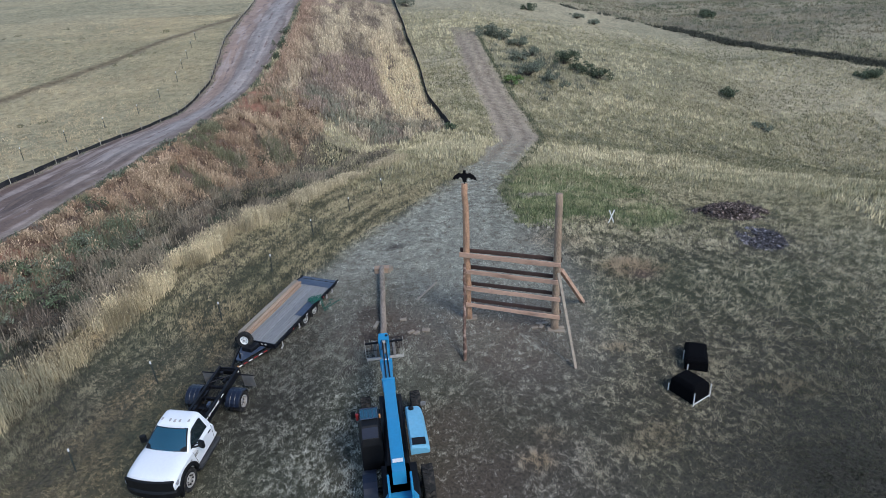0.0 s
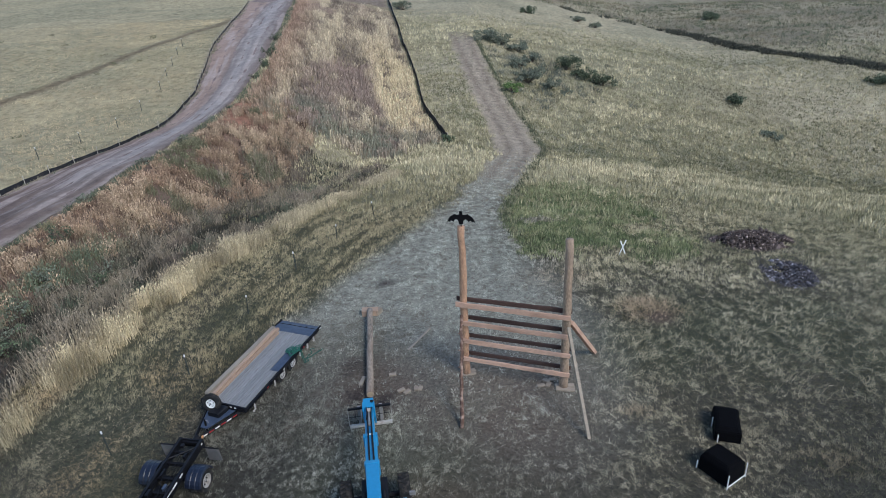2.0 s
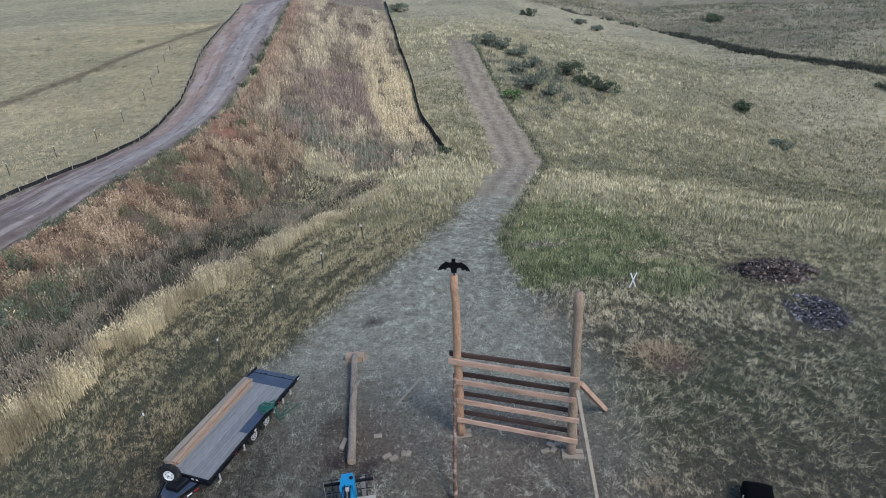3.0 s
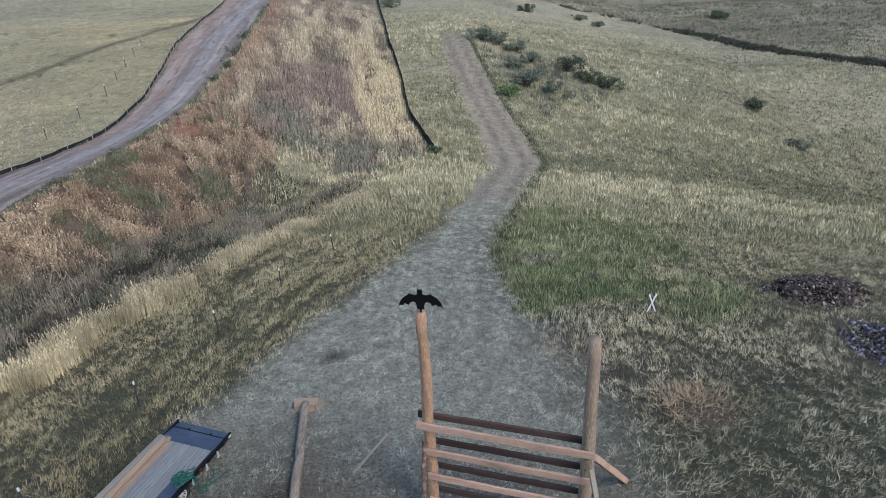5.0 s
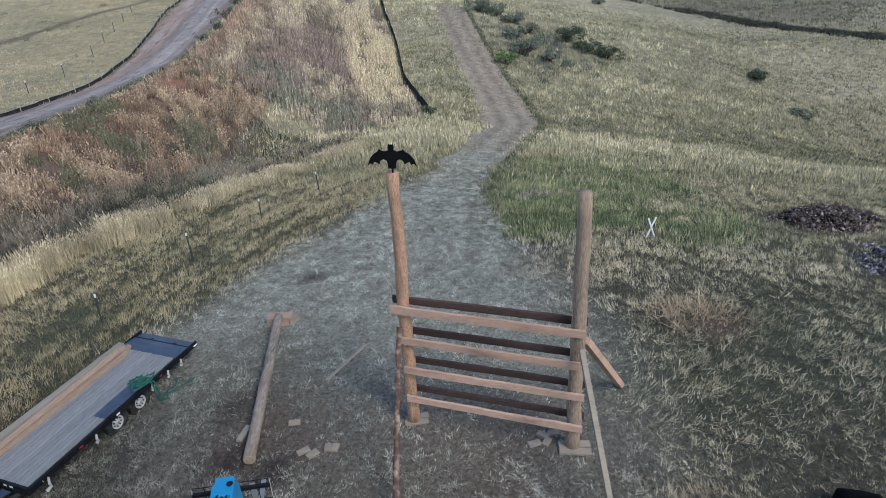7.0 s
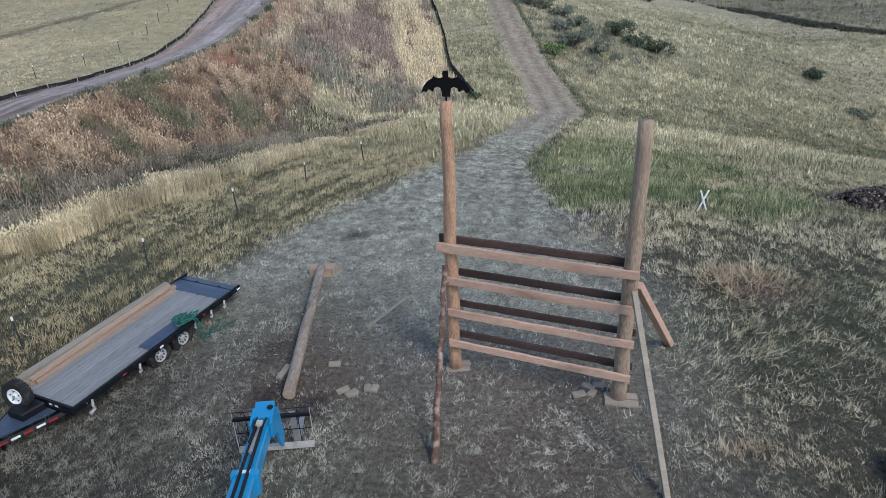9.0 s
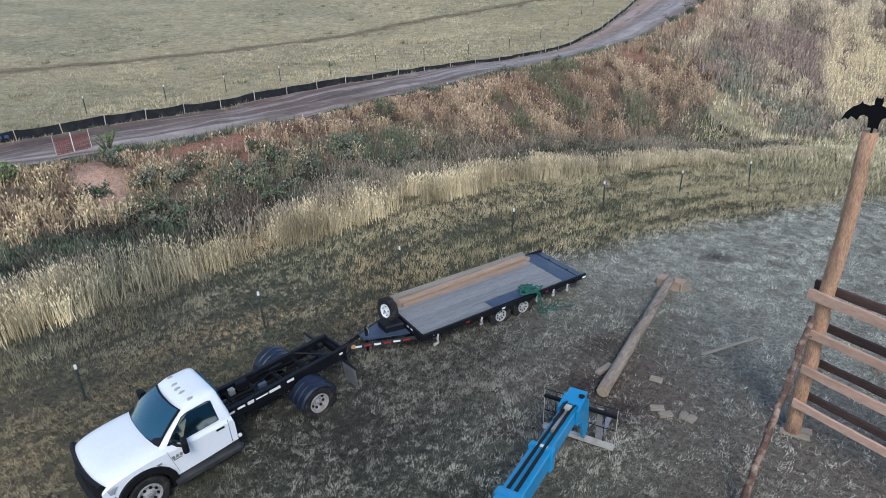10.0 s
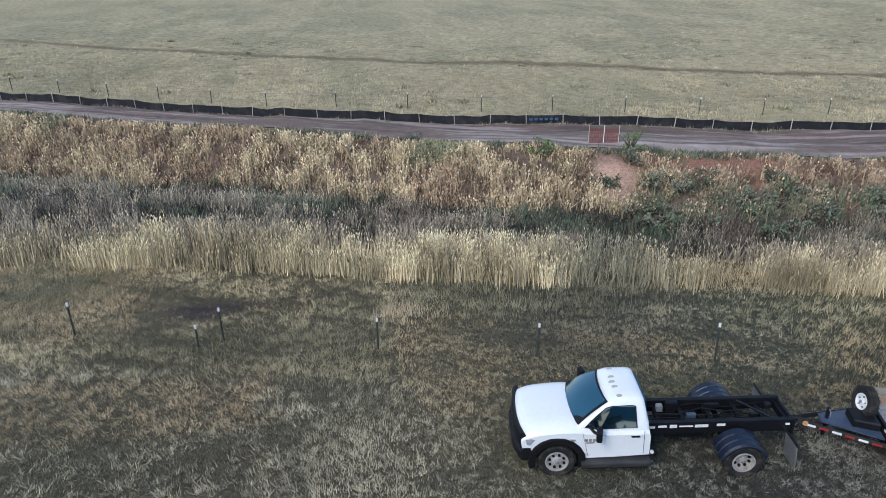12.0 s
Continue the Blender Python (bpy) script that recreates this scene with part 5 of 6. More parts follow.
def creased(ob, angle):
    """Smooth shading, broken only at edges sharper than the angle."""
    ob.data.set_sharp_from_angle(angle=radians(angle))
    return ob


def glass_sheet(bottom, top, n, thick):
    """A curved pane between two rows of points (x, y, z), with a little bulge outwards."""
    rows = []
    for k in range(n + 1):
        t = k / n
        rows.append([Vector(b).lerp(Vector(a), t) + Vector((0.05, 0, 0.045)) * (4 * t * (1 - t) * 0.45) for b, a in zip(bottom, top)])
    own = bmesh.new()
    front = [[own.verts.new(p + Vector((0.56, 0, 0.83)) * thick) for p in r] for r in rows]
    back = [[own.verts.new(p - Vector((0.56, 0, 0.83)) * thick * 0.5) for p in r] for r in rows]
    m = len(bottom)
    for k in range(n):
        for i in range(m - 1):
            own.faces.new((front[k][i], front[k][i + 1], front[k + 1][i + 1], front[k + 1][i]))
            own.faces.new((back[k][i], back[k + 1][i], back[k + 1][i + 1], back[k][i + 1]))
    ring = lambda g: g[0] + [r[-1] for r in g[1:]] + g[-1][-2::-1] + [r[0] for r in g[-2:0:-1]]
    f, b = ring(front), ring(back)
    for i in range(len(f)):
        own.faces.new((f[i], b[i], b[(i + 1) % len(f)], f[(i + 1) % len(f)]))
    bmesh.ops.recalc_face_normals(own, faces=own.faces[:])
    return own


def quad_panel(pts, thick, normal):
    """A thin flat panel through four or more points, raised by thick along normal."""
    own = bmesh.new()
    n = Vector(normal).normalized() * thick
    lo = [own.verts.new(Vector(p) - n * 0.5) for p in pts]
    hi = [own.verts.new(Vector(p) + n) for p in pts]
    own.faces.new(lo[::-1])
    own.faces.new(hi)
    for k in range(len(pts)):
        own.faces.new((lo[k], lo[(k + 1) % len(pts)], hi[(k + 1) % len(pts)], hi[k]))
    bmesh.ops.recalc_face_normals(own, faces=own.faces[:])
    return own


def truck():
    root = thing("truck", pose(-10.72, -6.13, -0.29, 0, 0, -97.1) @ Matrix.Rotation(radians(2.3), 4, "Y"), "white chassis-cab truck with bare black frame and dual rear wheels", "truck")
    creased(part("body", truck_body(), M_WHITE, root, "white bonnet and lower cab", True), 40)
    creased(part("cab_roof", cab_top(), M_WHITE, root, "white cab with rounded roof", True), 32)
    # glass
    span = [-0.80, -0.6, -0.4, -0.2, 0, 0.2, 0.4, 0.6, 0.80]
    low = [(3.90 - 0.16 * abs(y / 0.8) ** 2.4, y, 1.415 - 0.02 * abs(y)) for y in span]
    high = [(3.20 - 0.08 * abs(y / 0.8) ** 2.2, y * 0.76, 1.86 - 0.03 * abs(y)) for y in span]
    creased(part("windscreen", glass_sheet(low, high, 5, 0.03), M_GLASS, root, "large sloping blue-tinted windscreen", True), 40)
    edge_low = [(x + 0.05, y * 1.05, z - 0.03) for x, y, z in low]
    edge_high = [(x - 0.03, y * 1.05, z + 0.012) for x, y, z in high]
    creased(part("windscreen_surround", glass_sheet(edge_low, edge_high, 5, 0.018), M_BLACK, root, "", True), 40)
    for s in (-1, 1):
        win = [(2.46, 0.916 * s, 1.315), (3.30, 0.922 * s, 1.30), (3.62, 0.912 * s, 1.345), (3.42, 0.84 * s, 1.53), (3.14, 0.748 * s, 1.745), (3.0, 0.735 * s, 1.775), (2.54, 0.73 * s, 1.785), (2.48, 0.74 * s, 1.76)]
        part("window_surround", quad_panel([(Vector(p) - Vector((3.0, 0.82 * s, 1.55))) * 1.05 + Vector((3.0, 0.82 * s, 1.55)) for p in win], 0.012, (0, s, 0.41)), M_BLACK, root)
        part("side_window", quad_panel(win, 0.02, (0, s, 0.41)), M_GLASSD, root)
        door = part("door", quad_panel([(2.30, 1.0 * s, 0.62), (3.52, 1.0 * s, 0.6), (3.60, 1.0 * s, 1.0), (3.66, 1.0 * s, 1.16), (2.28, 1.0 * s, 1.16)], 0.003, (0, s, 0)), M_WHITE, root)
        part("door_handle", box(2.38, 2.58, s * 1.0 - 0.03, s * 1.0 + 0.03, 1.1, 1.14, 0.01), M_BLACK, door, "black handle")
        for x0, x1 in ((2.275, 2.275), (3.56, 3.70)):
            part("door_seam", quad_panel([(x0, 1.003 * s, 0.6), (x0 + 0.006, 1.003 * s, 0.6), (x1 + 0.006, 0.995 * s, 1.26), (x1, 0.995 * s, 1.26)], 0.012, (0, s, 0)), M_BLACK, root)
        mir = part("door_mirror", moved(box(-0.07, 0.07, -0.12, 0.12, -0.16, 0.16, 0.045), Matrix.Translation((3.36, s * 1.2, 1.36)) @ Matrix.Rotation(-0.25 * s, 4, "Z")), M_BLACK, root, "black towing mirror")
        part("mirror_arm", tube([(3.52, s * 0.9, 1.33), (3.46, s * 1.02, 1.30), (3.38, s * 1.12, 1.30)], 0.035, 8), M_BLACK, mir)
        part("mirror_arm", tube([(3.52, s * 0.88, 1.42), (3.42, s * 1.1, 1.44)], 0.022, 8), M_BLACK, mir)
        out = arch(4.28, 0.44, 0.68, 12, 195, -15)
        inn = arch(4.28, 0.44, 0.525, 12, -15, 195)
        part("wheel_arch", prism(out + inn, min(s * 0.9, s * 1.06), max(s * 0.9, s * 1.06), 0.02), M_BLACK, root, "black wheel-arch flare")
        part("running_board", box(2.1, 3.72, min(s * 0.86, s * 1.17), max(s * 0.86, s * 1.17), 0.36, 0.49, 0.03), M_STEP, root, "black running board")
        lamp = loft([[(5.13 - 0.10 * q, s * yy, 0.93), (5.16 - 0.10 * q, s * yy, 1.10 - 0.02 * q), (5.06 - 0.12 * q, s * yy, 1.13 - 0.02 * q), (4.86, s * yy, 1.0)] for yy, q in ((0.66, 0.0), (0.80, 0.3), (0.92, 0.8), (0.985, 1.6), (1.0, 2.3))])
        creased(part("headlight", lamp, M_LAMP, root, "clear headlight", True), 35)
        for k, (a, b, z0, z1) in enumerate(((3.86, 3.98, 1.03, 1.075), (3.58, 3.64, 1.0, 1.08), (3.49, 3.55, 1.0, 1.08), (3.40, 3.46, 1.0, 1.08), (3.42, 3.62, 0.955, 0.985))):
            part("door_badge", box(a, b, min(s * 1.0, s * 1.016), max(s * 1.0, s * 1.016), z0, z1, 0.004), M_STEEL, root, "grey lettering bar")
    part("rear_window", quad_panel([(2.17, -0.6, 1.42), (2.17, 0.6, 1.42), (2.21, 0.55, 1.8), (2.21, -0.55, 1.8)], 0.03, (-1, 0, 0.1)), M_GLASS, root)
    part("grille", loft([[(5.25 - 0.14 * abs(y) ** 2, y, 0.72), (5.25 - 0.14 * abs(y) ** 2, y, 1.22), (5.19 - 0.14 * abs(y) ** 2, y, 1.265), (5.0 - 0.14 * abs(y) ** 2, y, 1.0), (5.0, y, 0.72)] for y in (-0.93, -0.6, -0.3, 0, 0.3, 0.6, 0.93)]), M_BLACK, root, "black grille")
    part("bumper", loft([[(5.02 + 0.2 - abs(y) ** 3 * 0.16, y, 0.84), (5.12 + 0.2 - abs(y) ** 3 * 0.2, y, 0.74), (5.10 + 0.2 - abs(y) ** 3 * 0.2, y, 0.5), (4.9 - abs(y) ** 3 * 0.1, y, 0.5), (4.9, y, 0.84)] for y in (-1.0, -0.85, -0.5, 0, 0.5, 0.85, 1.0)]), M_BLACK, root, "black front bumper")
    part("bonnet_scoop_line", quad_panel([(4.9, 0.45, 1.35), (3.98, 0.62, 1.425), (3.98, 0.60, 1.425), (4.9, 0.43, 1.35)], 0.004, (0.05, 0, 1)), M_WHITE, root)
    for y in (-0.54, -0.2, 0.0, 0.2, 0.54):
        part("roof_marker_light", loft([[(2.86 - 0.1 * abs(y) + dx * s, y + dy * s, 1.905 + h + 0.02 * (1 - abs(y))) for dx, dy in ((0.09, 0), (0.05, 0.055), (-0.06, 0.05), (-0.1, 0), (-0.06, -0.05), (0.05, -0.055))] for s, h in ((1, 0), (0.8, 0.03), (0.4, 0.045))]), M_RIM, root, "small clear roof light")
    # chassis
    for s in (-1, 1):
        rail = part("frame_rail", box(-1.35, 3.0, s * 0.43 - 0.04, s * 0.43 + 0.04, 0.72, 0.98, 0.008), M_FRAME, root, "black steel frame rail")
        if s > 0:
            for k, (a, b) in enumerate(((1.88, 2.04), (1.6, 1.8), (1.36, 1.53), (0.98, 1.3), (0.62, 0.93), (0.22, 0.42), (-1.3, -1.2))):
                part("marker_tape", box(a, b, s * 0.472, s * 0.485, 0.9 + 0.02 * (k % 2), 0.955 + 0.02 * (k % 3)), M_REFL, rail, "white reflective tape")
        part("body_mount", box(-1.4, 2.05, s * 0.43 - 0.055, s * 0.43 + 0.055, 0.99, 1.06, 0.01), M_FRAME, root, "black upper rail")
        part("fender", loft([[(r * math.cos(radians(a)), y, 0.42 + r * math.sin(radians(a))) for a, r in [(q, 0.56 + ex) for q in range(15, 166, 15)] + [(q, 0.53 + ex) for q in range(165, 14, -15)]]
                             for y, ex in ((s * 0.62, -0.02), (s * 0.64, 0), (s * 0.8, 0.0), (s * 0.82, 0.015), (s * 0.85, 0.0), (s * 1.0, 0.0), (s * 1.02, 0.015), (s * 1.05, 0), (s * 1.2, 0.0), (s * 1.24, -0.05))]), M_FENDER, root, "ribbed blue-black plastic fender")
        for y in (0.83, 1.1):
            wheel(root, (0, s * y, 0.44), 0.44, 0.24, 0.26, s, M_RIM, 8 if y > 1 else 0, hole=0.13, deep=0.75)
        wheel(root, (4.28, s * 0.9, 0.44), 0.44, 0.26, 0.27, s, M_RIM, 8, hole=0.12)
        part("mud_flap", quad_panel([(-1.2, s * 0.66, 0.2), (-1.2, s * 1.2, 0.2), (-1.16, s * 1.2, 0.86), (-1.16, s * 0.66, 0.86)], 0.02, (1, 0, 0)), M_FLAP, root, "grey rubber mud flap")
        part("flap_bracket", tube([(-1.16, s * 0.45, 0.86), (-1.16, s * 1.22, 0.86)], 0.03, 8), M_FRAME, root)
    for x in (1.7, 1.1, 0.45, -0.25, -0.8, -1.32):
        part("cross_member", box(x - 0.05, x + 0.05, -0.4, 0.4, 0.8, 0.93, 0.01), M_FRAME, root)
    part("cross_brace", tube([(-0.35, -0.4, 1.0), (-1.0, 0.4, 1.0)], 0.03, 8), M_FRAME, root)
    for k, (x, y, w, l, h) in enumerate(((1.3, -0.22, 0.12, 0.3, 0.2), (0.95, 0.2, 0.1, 0.22, 0.16), (0.3, -0.25, 0.08, 0.35, 0.1), (-0.55, 0.18, 0.1, 0.18, 0.12), (-1.05, -0.2, 0.14, 0.14, 0.1))):
        part("frame_bracket", box(x - l / 2, x + l / 2, y - w / 2, y + w / 2, 0.9, 0.93 + h, 0.015), M_DECKP if k == 1 else M_FRAME, root)
    part("exhaust_pipe", tube([(2.0, -0.3, 0.7), (1.2, -0.62, 0.6), (0.7, -0.6, 0.62)], 0.06, 10), M_STEEL, root, "dull steel exhaust pipe")
    for y in (-0.3, 0.12, 0.28):
        part("cable", tube([(2.05, y, 1.0), (1.5, y * 0.6, 0.97), (0.7, y * 1.1, 0.99), (0.0, y * 0.7, 0.95), (-0.9, y, 0.97)], 0.012, 6), M_BLACK, root)
    part("drive_shaft", tube([(2.2, 0, 0.62), (0, 0, 0.45)], 0.06, 10), M_FRAME, root)
    part("rear_axle", tube([(0, -0.8, 0.405), (0, -0.15, 0.405), (0, 0, 0.405), (0, 0.15, 0.405), (0, 0.8, 0.405)], [0.07, 0.08, 0.19, 0.08, 0.07], 12), M_FRAME, root)
    part("front_axle", tube([(4.28, -0.85, 0.4), (4.28, 0.85, 0.4)], 0.06, 8), M_FRAME, root)
    part("fuel_tank", box(0.65, 1.6, -0.36, 0.36, 0.5, 0.74, 0.05), M_FRAME, root)
    part("valve_block", box(1.55, 1.7, -0.2, -0.06, 0.95, 1.12, 0.02), M_STEEL, root, "small bright metal valve block")
    part("air_line", tube([(1.7, 0.05, 1.0), (1.2, 0.1, 1.02), (0.6, -0.12, 1.0), (0.1, 0.05, 1.02), (-0.5, 0.0, 1.0)], 0.014, 6), M_BLACK, root)
    part("rear_plate", box(-1.42, -1.36, -0.48, 0.48, 0.62, 1.0, 0.01), M_FRAME, root)
    part("side_step_bracket", box(1.95, 2.12, 0.5, 0.9, 0.5, 0.72, 0.02), M_FRAME, root)
    part("filler_cap", moved(lathe([(0.045, 0), (0.045, 0.04)], 10), Matrix.Translation((2.06, 0.94, 0.62))), M_REFL, root)
    part("hitch", tube([(-1.4, 0, 0.62), (-1.72, 0, 0.6)], 0.05, 8), M_FRAME, root)
    # dark seats and dashboard behind the glass
    part("seat", box(2.32, 2.75, -0.75, 0.75, 0.95, 1.5, 0.08), M_BLACK, root)
    return root


truck()

# ---- flatbed trailer: x ahead, y to its left ----
T_LEN, T_WID, T_Z = 6.25, 2.12, 0.80


def trailer():
    root = thing("flatbed_trailer", pose(-9.13, 0.41, -0.16, 0, 0, -107.5) @ Matrix.Rotation(radians(0.7), 4, "Y"), "tandem-axle flatbed trailer with grey plank deck and black frame", "trailer")
    h, w = T_LEN / 2, T_WID / 2
    tail = -h + 0.95
    n = 15
    step = (T_WID - 0.1) / n
    for k in range(n):
        y0 = -w + 0.05 + k * step
        part("plank", box(tail, h - 0.03, y0 + 0.009, y0 + step - 0.009, T_Z - 0.045, T_Z + 0.004 * (k % 3 - 1), 0.004), M_PLANK, root)
    part("tail_plate", loft([[(x, -w, z), (x, w, z), (x, w, z - 0.05), (x, -w, z - 0.05)] for x, z in ((tail - 0.005, T_Z), (tail - 0.45, T_Z - 0.03), (-h, T_Z - 0.10))]), M_DECKP, root, "dark blue-black steel tail plate")
    for s in (-1, 1):
        part("fender_plate", box(-0.95, 0.62, min(s * (w - 0.42), s * w), max(s * (w - 0.42), s * w), T_Z + 0.006, T_Z + 0.014, 0.002), M_DECKP, root, "dark steel plate over the wheels")
        rail = part("side_rail", box(-h, h, min(s * w, s * (w + 0.06)), max(s * w, s * (w + 0.06)), T_Z - 0.17, T_Z - 0.005, 0.008), M_FRAME, root, "black side rail")
        for k in range(8):
            x = h - 0.35 - 0.78 * k
            part("stake_pocket", box(x, x + 0.09, min(s * (w + 0.06), s * (w + 0.095)), max(s * (w + 0.06), s * (w + 0.095)), T_Z - 0.15, T_Z - 0.03, 0.005), M_FRAME, rail)
        if s > 0:
            for k, (a, b) in enumerate(((2.75, 2.85), (1.5, 1.62), (0.2, 0.32), (-1.5, -1.4), (-3.1, -2.95))):
                part("side_marker", box(a, b, w + 0.06, w + 0.068, T_Z - 0.13, T_Z - 0.08), M_REFL if k % 2 == 0 else M_RED, rail)
        part("main_beam", box(-h + 0.2, h + 0.1, s * 0.45 - 0.05, s * 0.45 + 0.05, 0.48, T_Z - 0.06, 0.01), M_FRAME, root)
        for x in (0.26, -0.62):
            wheel(root, (x, s * (w - 0.17), 0.365), 0.38, 0.22, 0.19, s, M_WRIM, 8, hole=0.1)
        # hanging straps and tie-down hooks
        for k, (x, drop) in enumerate(((2.62, 0.30), (1.08, 0.22), (-1.05, 0.16), (-1.72, 0.2), (-2.3, 0.2))):
            y = s * (w + 0.09)
            part("tie_down", tube([(x, y, T_Z - 0.1), (x + 0.05, y + s * 0.03, T_Z - 0.1 - drop * 0.5), (x + 0.02, y + s * 0.02, T_Z - 0.12 - drop * 0.8), (x + (0.16 if k == 0 else 0.07), y, T_Z - 0.12 - drop)], [0.03, 0.035, 0.04, 0.045], 8), M_RIM, root, "pale hanging tie-down strap")
        rail2 = part("tongue_rail", tube([(h - 0.1, s * 0.8, 0.58), (h + 1.85, s * 0.07, 0.58)], 0.07, 4), M_FRAME, root, "black tongue rail")
        if s > 0:
            a, b = Vector((h + 0.2, 0.69, 0.58)), Vector((h + 1.75, 0.11, 0.58))
            for k in range(6):
                p = a.lerp(b, (k + 0.3) / 6)
                bm = box(-0.1, 0.1, -0.004, 0.004, -0.03, 0.03)
                q = (b - a).normalized().to_track_quat("X", "Z").to_matrix().to_4x4()
                part("tongue_tape", moved(bm, Matrix.Translation(p + Vector((0.03, 0.075, 0.02))) @ q), M_REFL if k % 2 else M_RED, rail2)
            part("side_lamp", moved(lathe([(0.07, 0), (0.06, 0.03)], 12), Matrix.Translation((h + 1.72, 0.2, 0.62))), M_AMBER, rail2)
    for k in range(7):
        x = -h + 0.3 + k
        part("cross_bearer", box(x - 0.03, x + 0.03, -w, w, T_Z - 0.14, T_Z - 0.055), M_FRAME, root)
    part("head_rail", box(h - 0.02, h + 0.05, -w - 0.06, w + 0.06, T_Z - 0.17, T_Z + 0.06, 0.01), M_FRAME, root, "black headboard rail")
    for y in (0.35, 0.55):
        part("head_marker", box(h + 0.05, h + 0.056, y, y + 0.1, T_Z - 0.06, T_Z), M_REFL, root)
    part("tongue_plate", loft([[(h + 0.12, -0.62, z), (h + 0.12, 0.62, z), (h + 1.35, 0.16, z), (h + 1.35, -0.16, z)] for z in (0.66, 0.70)]), M_DECKP, root, "dark steel plate on the tongue")
    part("tool_box", loft([[(h + 0.15, -0.35 * s, z), (h + 0.15, 0.35 * s, z), (h + 0.7, 0.25 * s, z), (h + 0.7, -0.25 * s, z)] for z, s in ((0.7, 1), (0.86, 1), (0.9, 0.9))]), M_FRAME, root, "black tongue box")
    part("coupler", tube([(h + 1.75, 0, 0.6), (h + 2.0, 0, 0.6), (h + 2.12, 0, 0.58)], [0.09, 0.07, 0.08], 10), M_FRAME, root)
    part("jack", tube([(h + 1.2, 0, 0.2), (h + 1.2, 0, 1.0)], 0.045, 10), M_FRAME, root, "upright screw jack")
    part("jack_crank", tube([(h + 1.2, 0, 0.98), (h + 1.2, 0.15, 0.98), (h + 1.2, 0.17, 0.86)], 0.012, 6), M_STEEL, root)
    part("axle", tube([(0.26, -w + 0.2, 0.365), (0.26, w - 0.2, 0.365)], 0.05, 8), M_FRAME, root)
    part("axle", tube([(-0.62, -w + 0.2, 0.365), (-0.62, w - 0.2, 0.365)], 0.05, 8), M_FRAME, root)
    spare = wheel(root, (0, 0, 0), 0.38, 0.22, 0.2, 1, M_PIPE, 5, name="spare_wheel", hole=0.07)
    spare.matrix_basis = Matrix.Translation((h + 0.32, -0.28, 1.08)) @ Matrix.Rotation(radians(-80), 4, "Z") @ Matrix.Rotation(radians(8), 4, "X")
    part("spare_post", tube([(h + 0.3, -0.35, 0.7), (h + 0.3, -0.35, 1.05)], 0.035, 8), M_FRAME, root)
    return root


trl = trailer()
TM = trl.matrix_world.copy()
for k, (x0, x1, y0, y1, z0, z1, mt, lab) in enumerate((
        (-2.2, 2.98, -0.99, -0.80, 0.0, 0.12, M_BEAMG, "weathered grey-tan timber beam on the trailer deck"),
        (-2.12, 2.95, -1.01, -0.81, 0.122, 0.24, M_BEAMG, "weathered grey-tan timber beam stacked on another"),
        (-2.25, 2.9, -0.78, -0.65, 0.0, 0.12, M_BEAM, "orange-tan sawn timber beam on the trailer deck"),
        (-2.05, 2.84, -0.775, -0.64, 0.122, 0.21, M_BEAM, "orange-tan sawn plank stacked on a beam"),
        (-1.95, 2.78, -0.63, -0.51, 0.0, 0.11, M_BEAM, "orange-tan sawn timber beam on the trailer deck"))):
    bm = box(x0, x1, y0, y1, T_Z + z0 + 0.006, T_Z + z1, 0.008)
    solo("timber_beam", bm, mt, TM @ Matrix.Rotation((0.004, -0.012, 0.006, 0.016, -0.008)[k], 4, "Z"), lab, "timber", "timber on the trailer")


def strap_pile():
    rnd = random.Random(8)
    root = thing("ratchet_straps", TM, "tangled green ratchet straps trailing off the deck to the grass", "strap")
    for k in range(6):
        c = Vector((-0.95 + rnd.uniform(-0.18, 0.18), 0.95 + rnd.uniform(-0.22, 0.1), T_Z + 0.04))
        pts = [c + Vector((math.cos(a) * rnd.uniform(0.12, 0.3), math.sin(a) * rnd.uniform(0.08, 0.22), rnd.uniform(0, 0.1))) for a in np.linspace(0, 7.5, 18)]
        part("strap_coil", tube(pts, 0.022, 5), M_STRAP, root)
    for k in range(2):
        pts = [(-0.95, 0.95, T_Z + 0.06), (-0.98 - 0.08 * k, 1.24, T_Z + 0.02), (-1.0 - 0.1 * k, 1.27, 0.45), (-1.02 - 0.1 * k, 1.32, 0.12)]
        for q in range(8):
            pts.append((-1.1 - 0.13 * q - 0.1 * k, 1.42 + 0.06 * q * (k - 0.5) + rnd.uniform(-0.12, 0.12), 0.22 + rnd.uniform(0, 0.06)))
        part("strap_tail", tube(pts, 0.022, 5), M_STRAP, root)


strap_pile()

# ---- telehandler: y ahead, x to its right ----


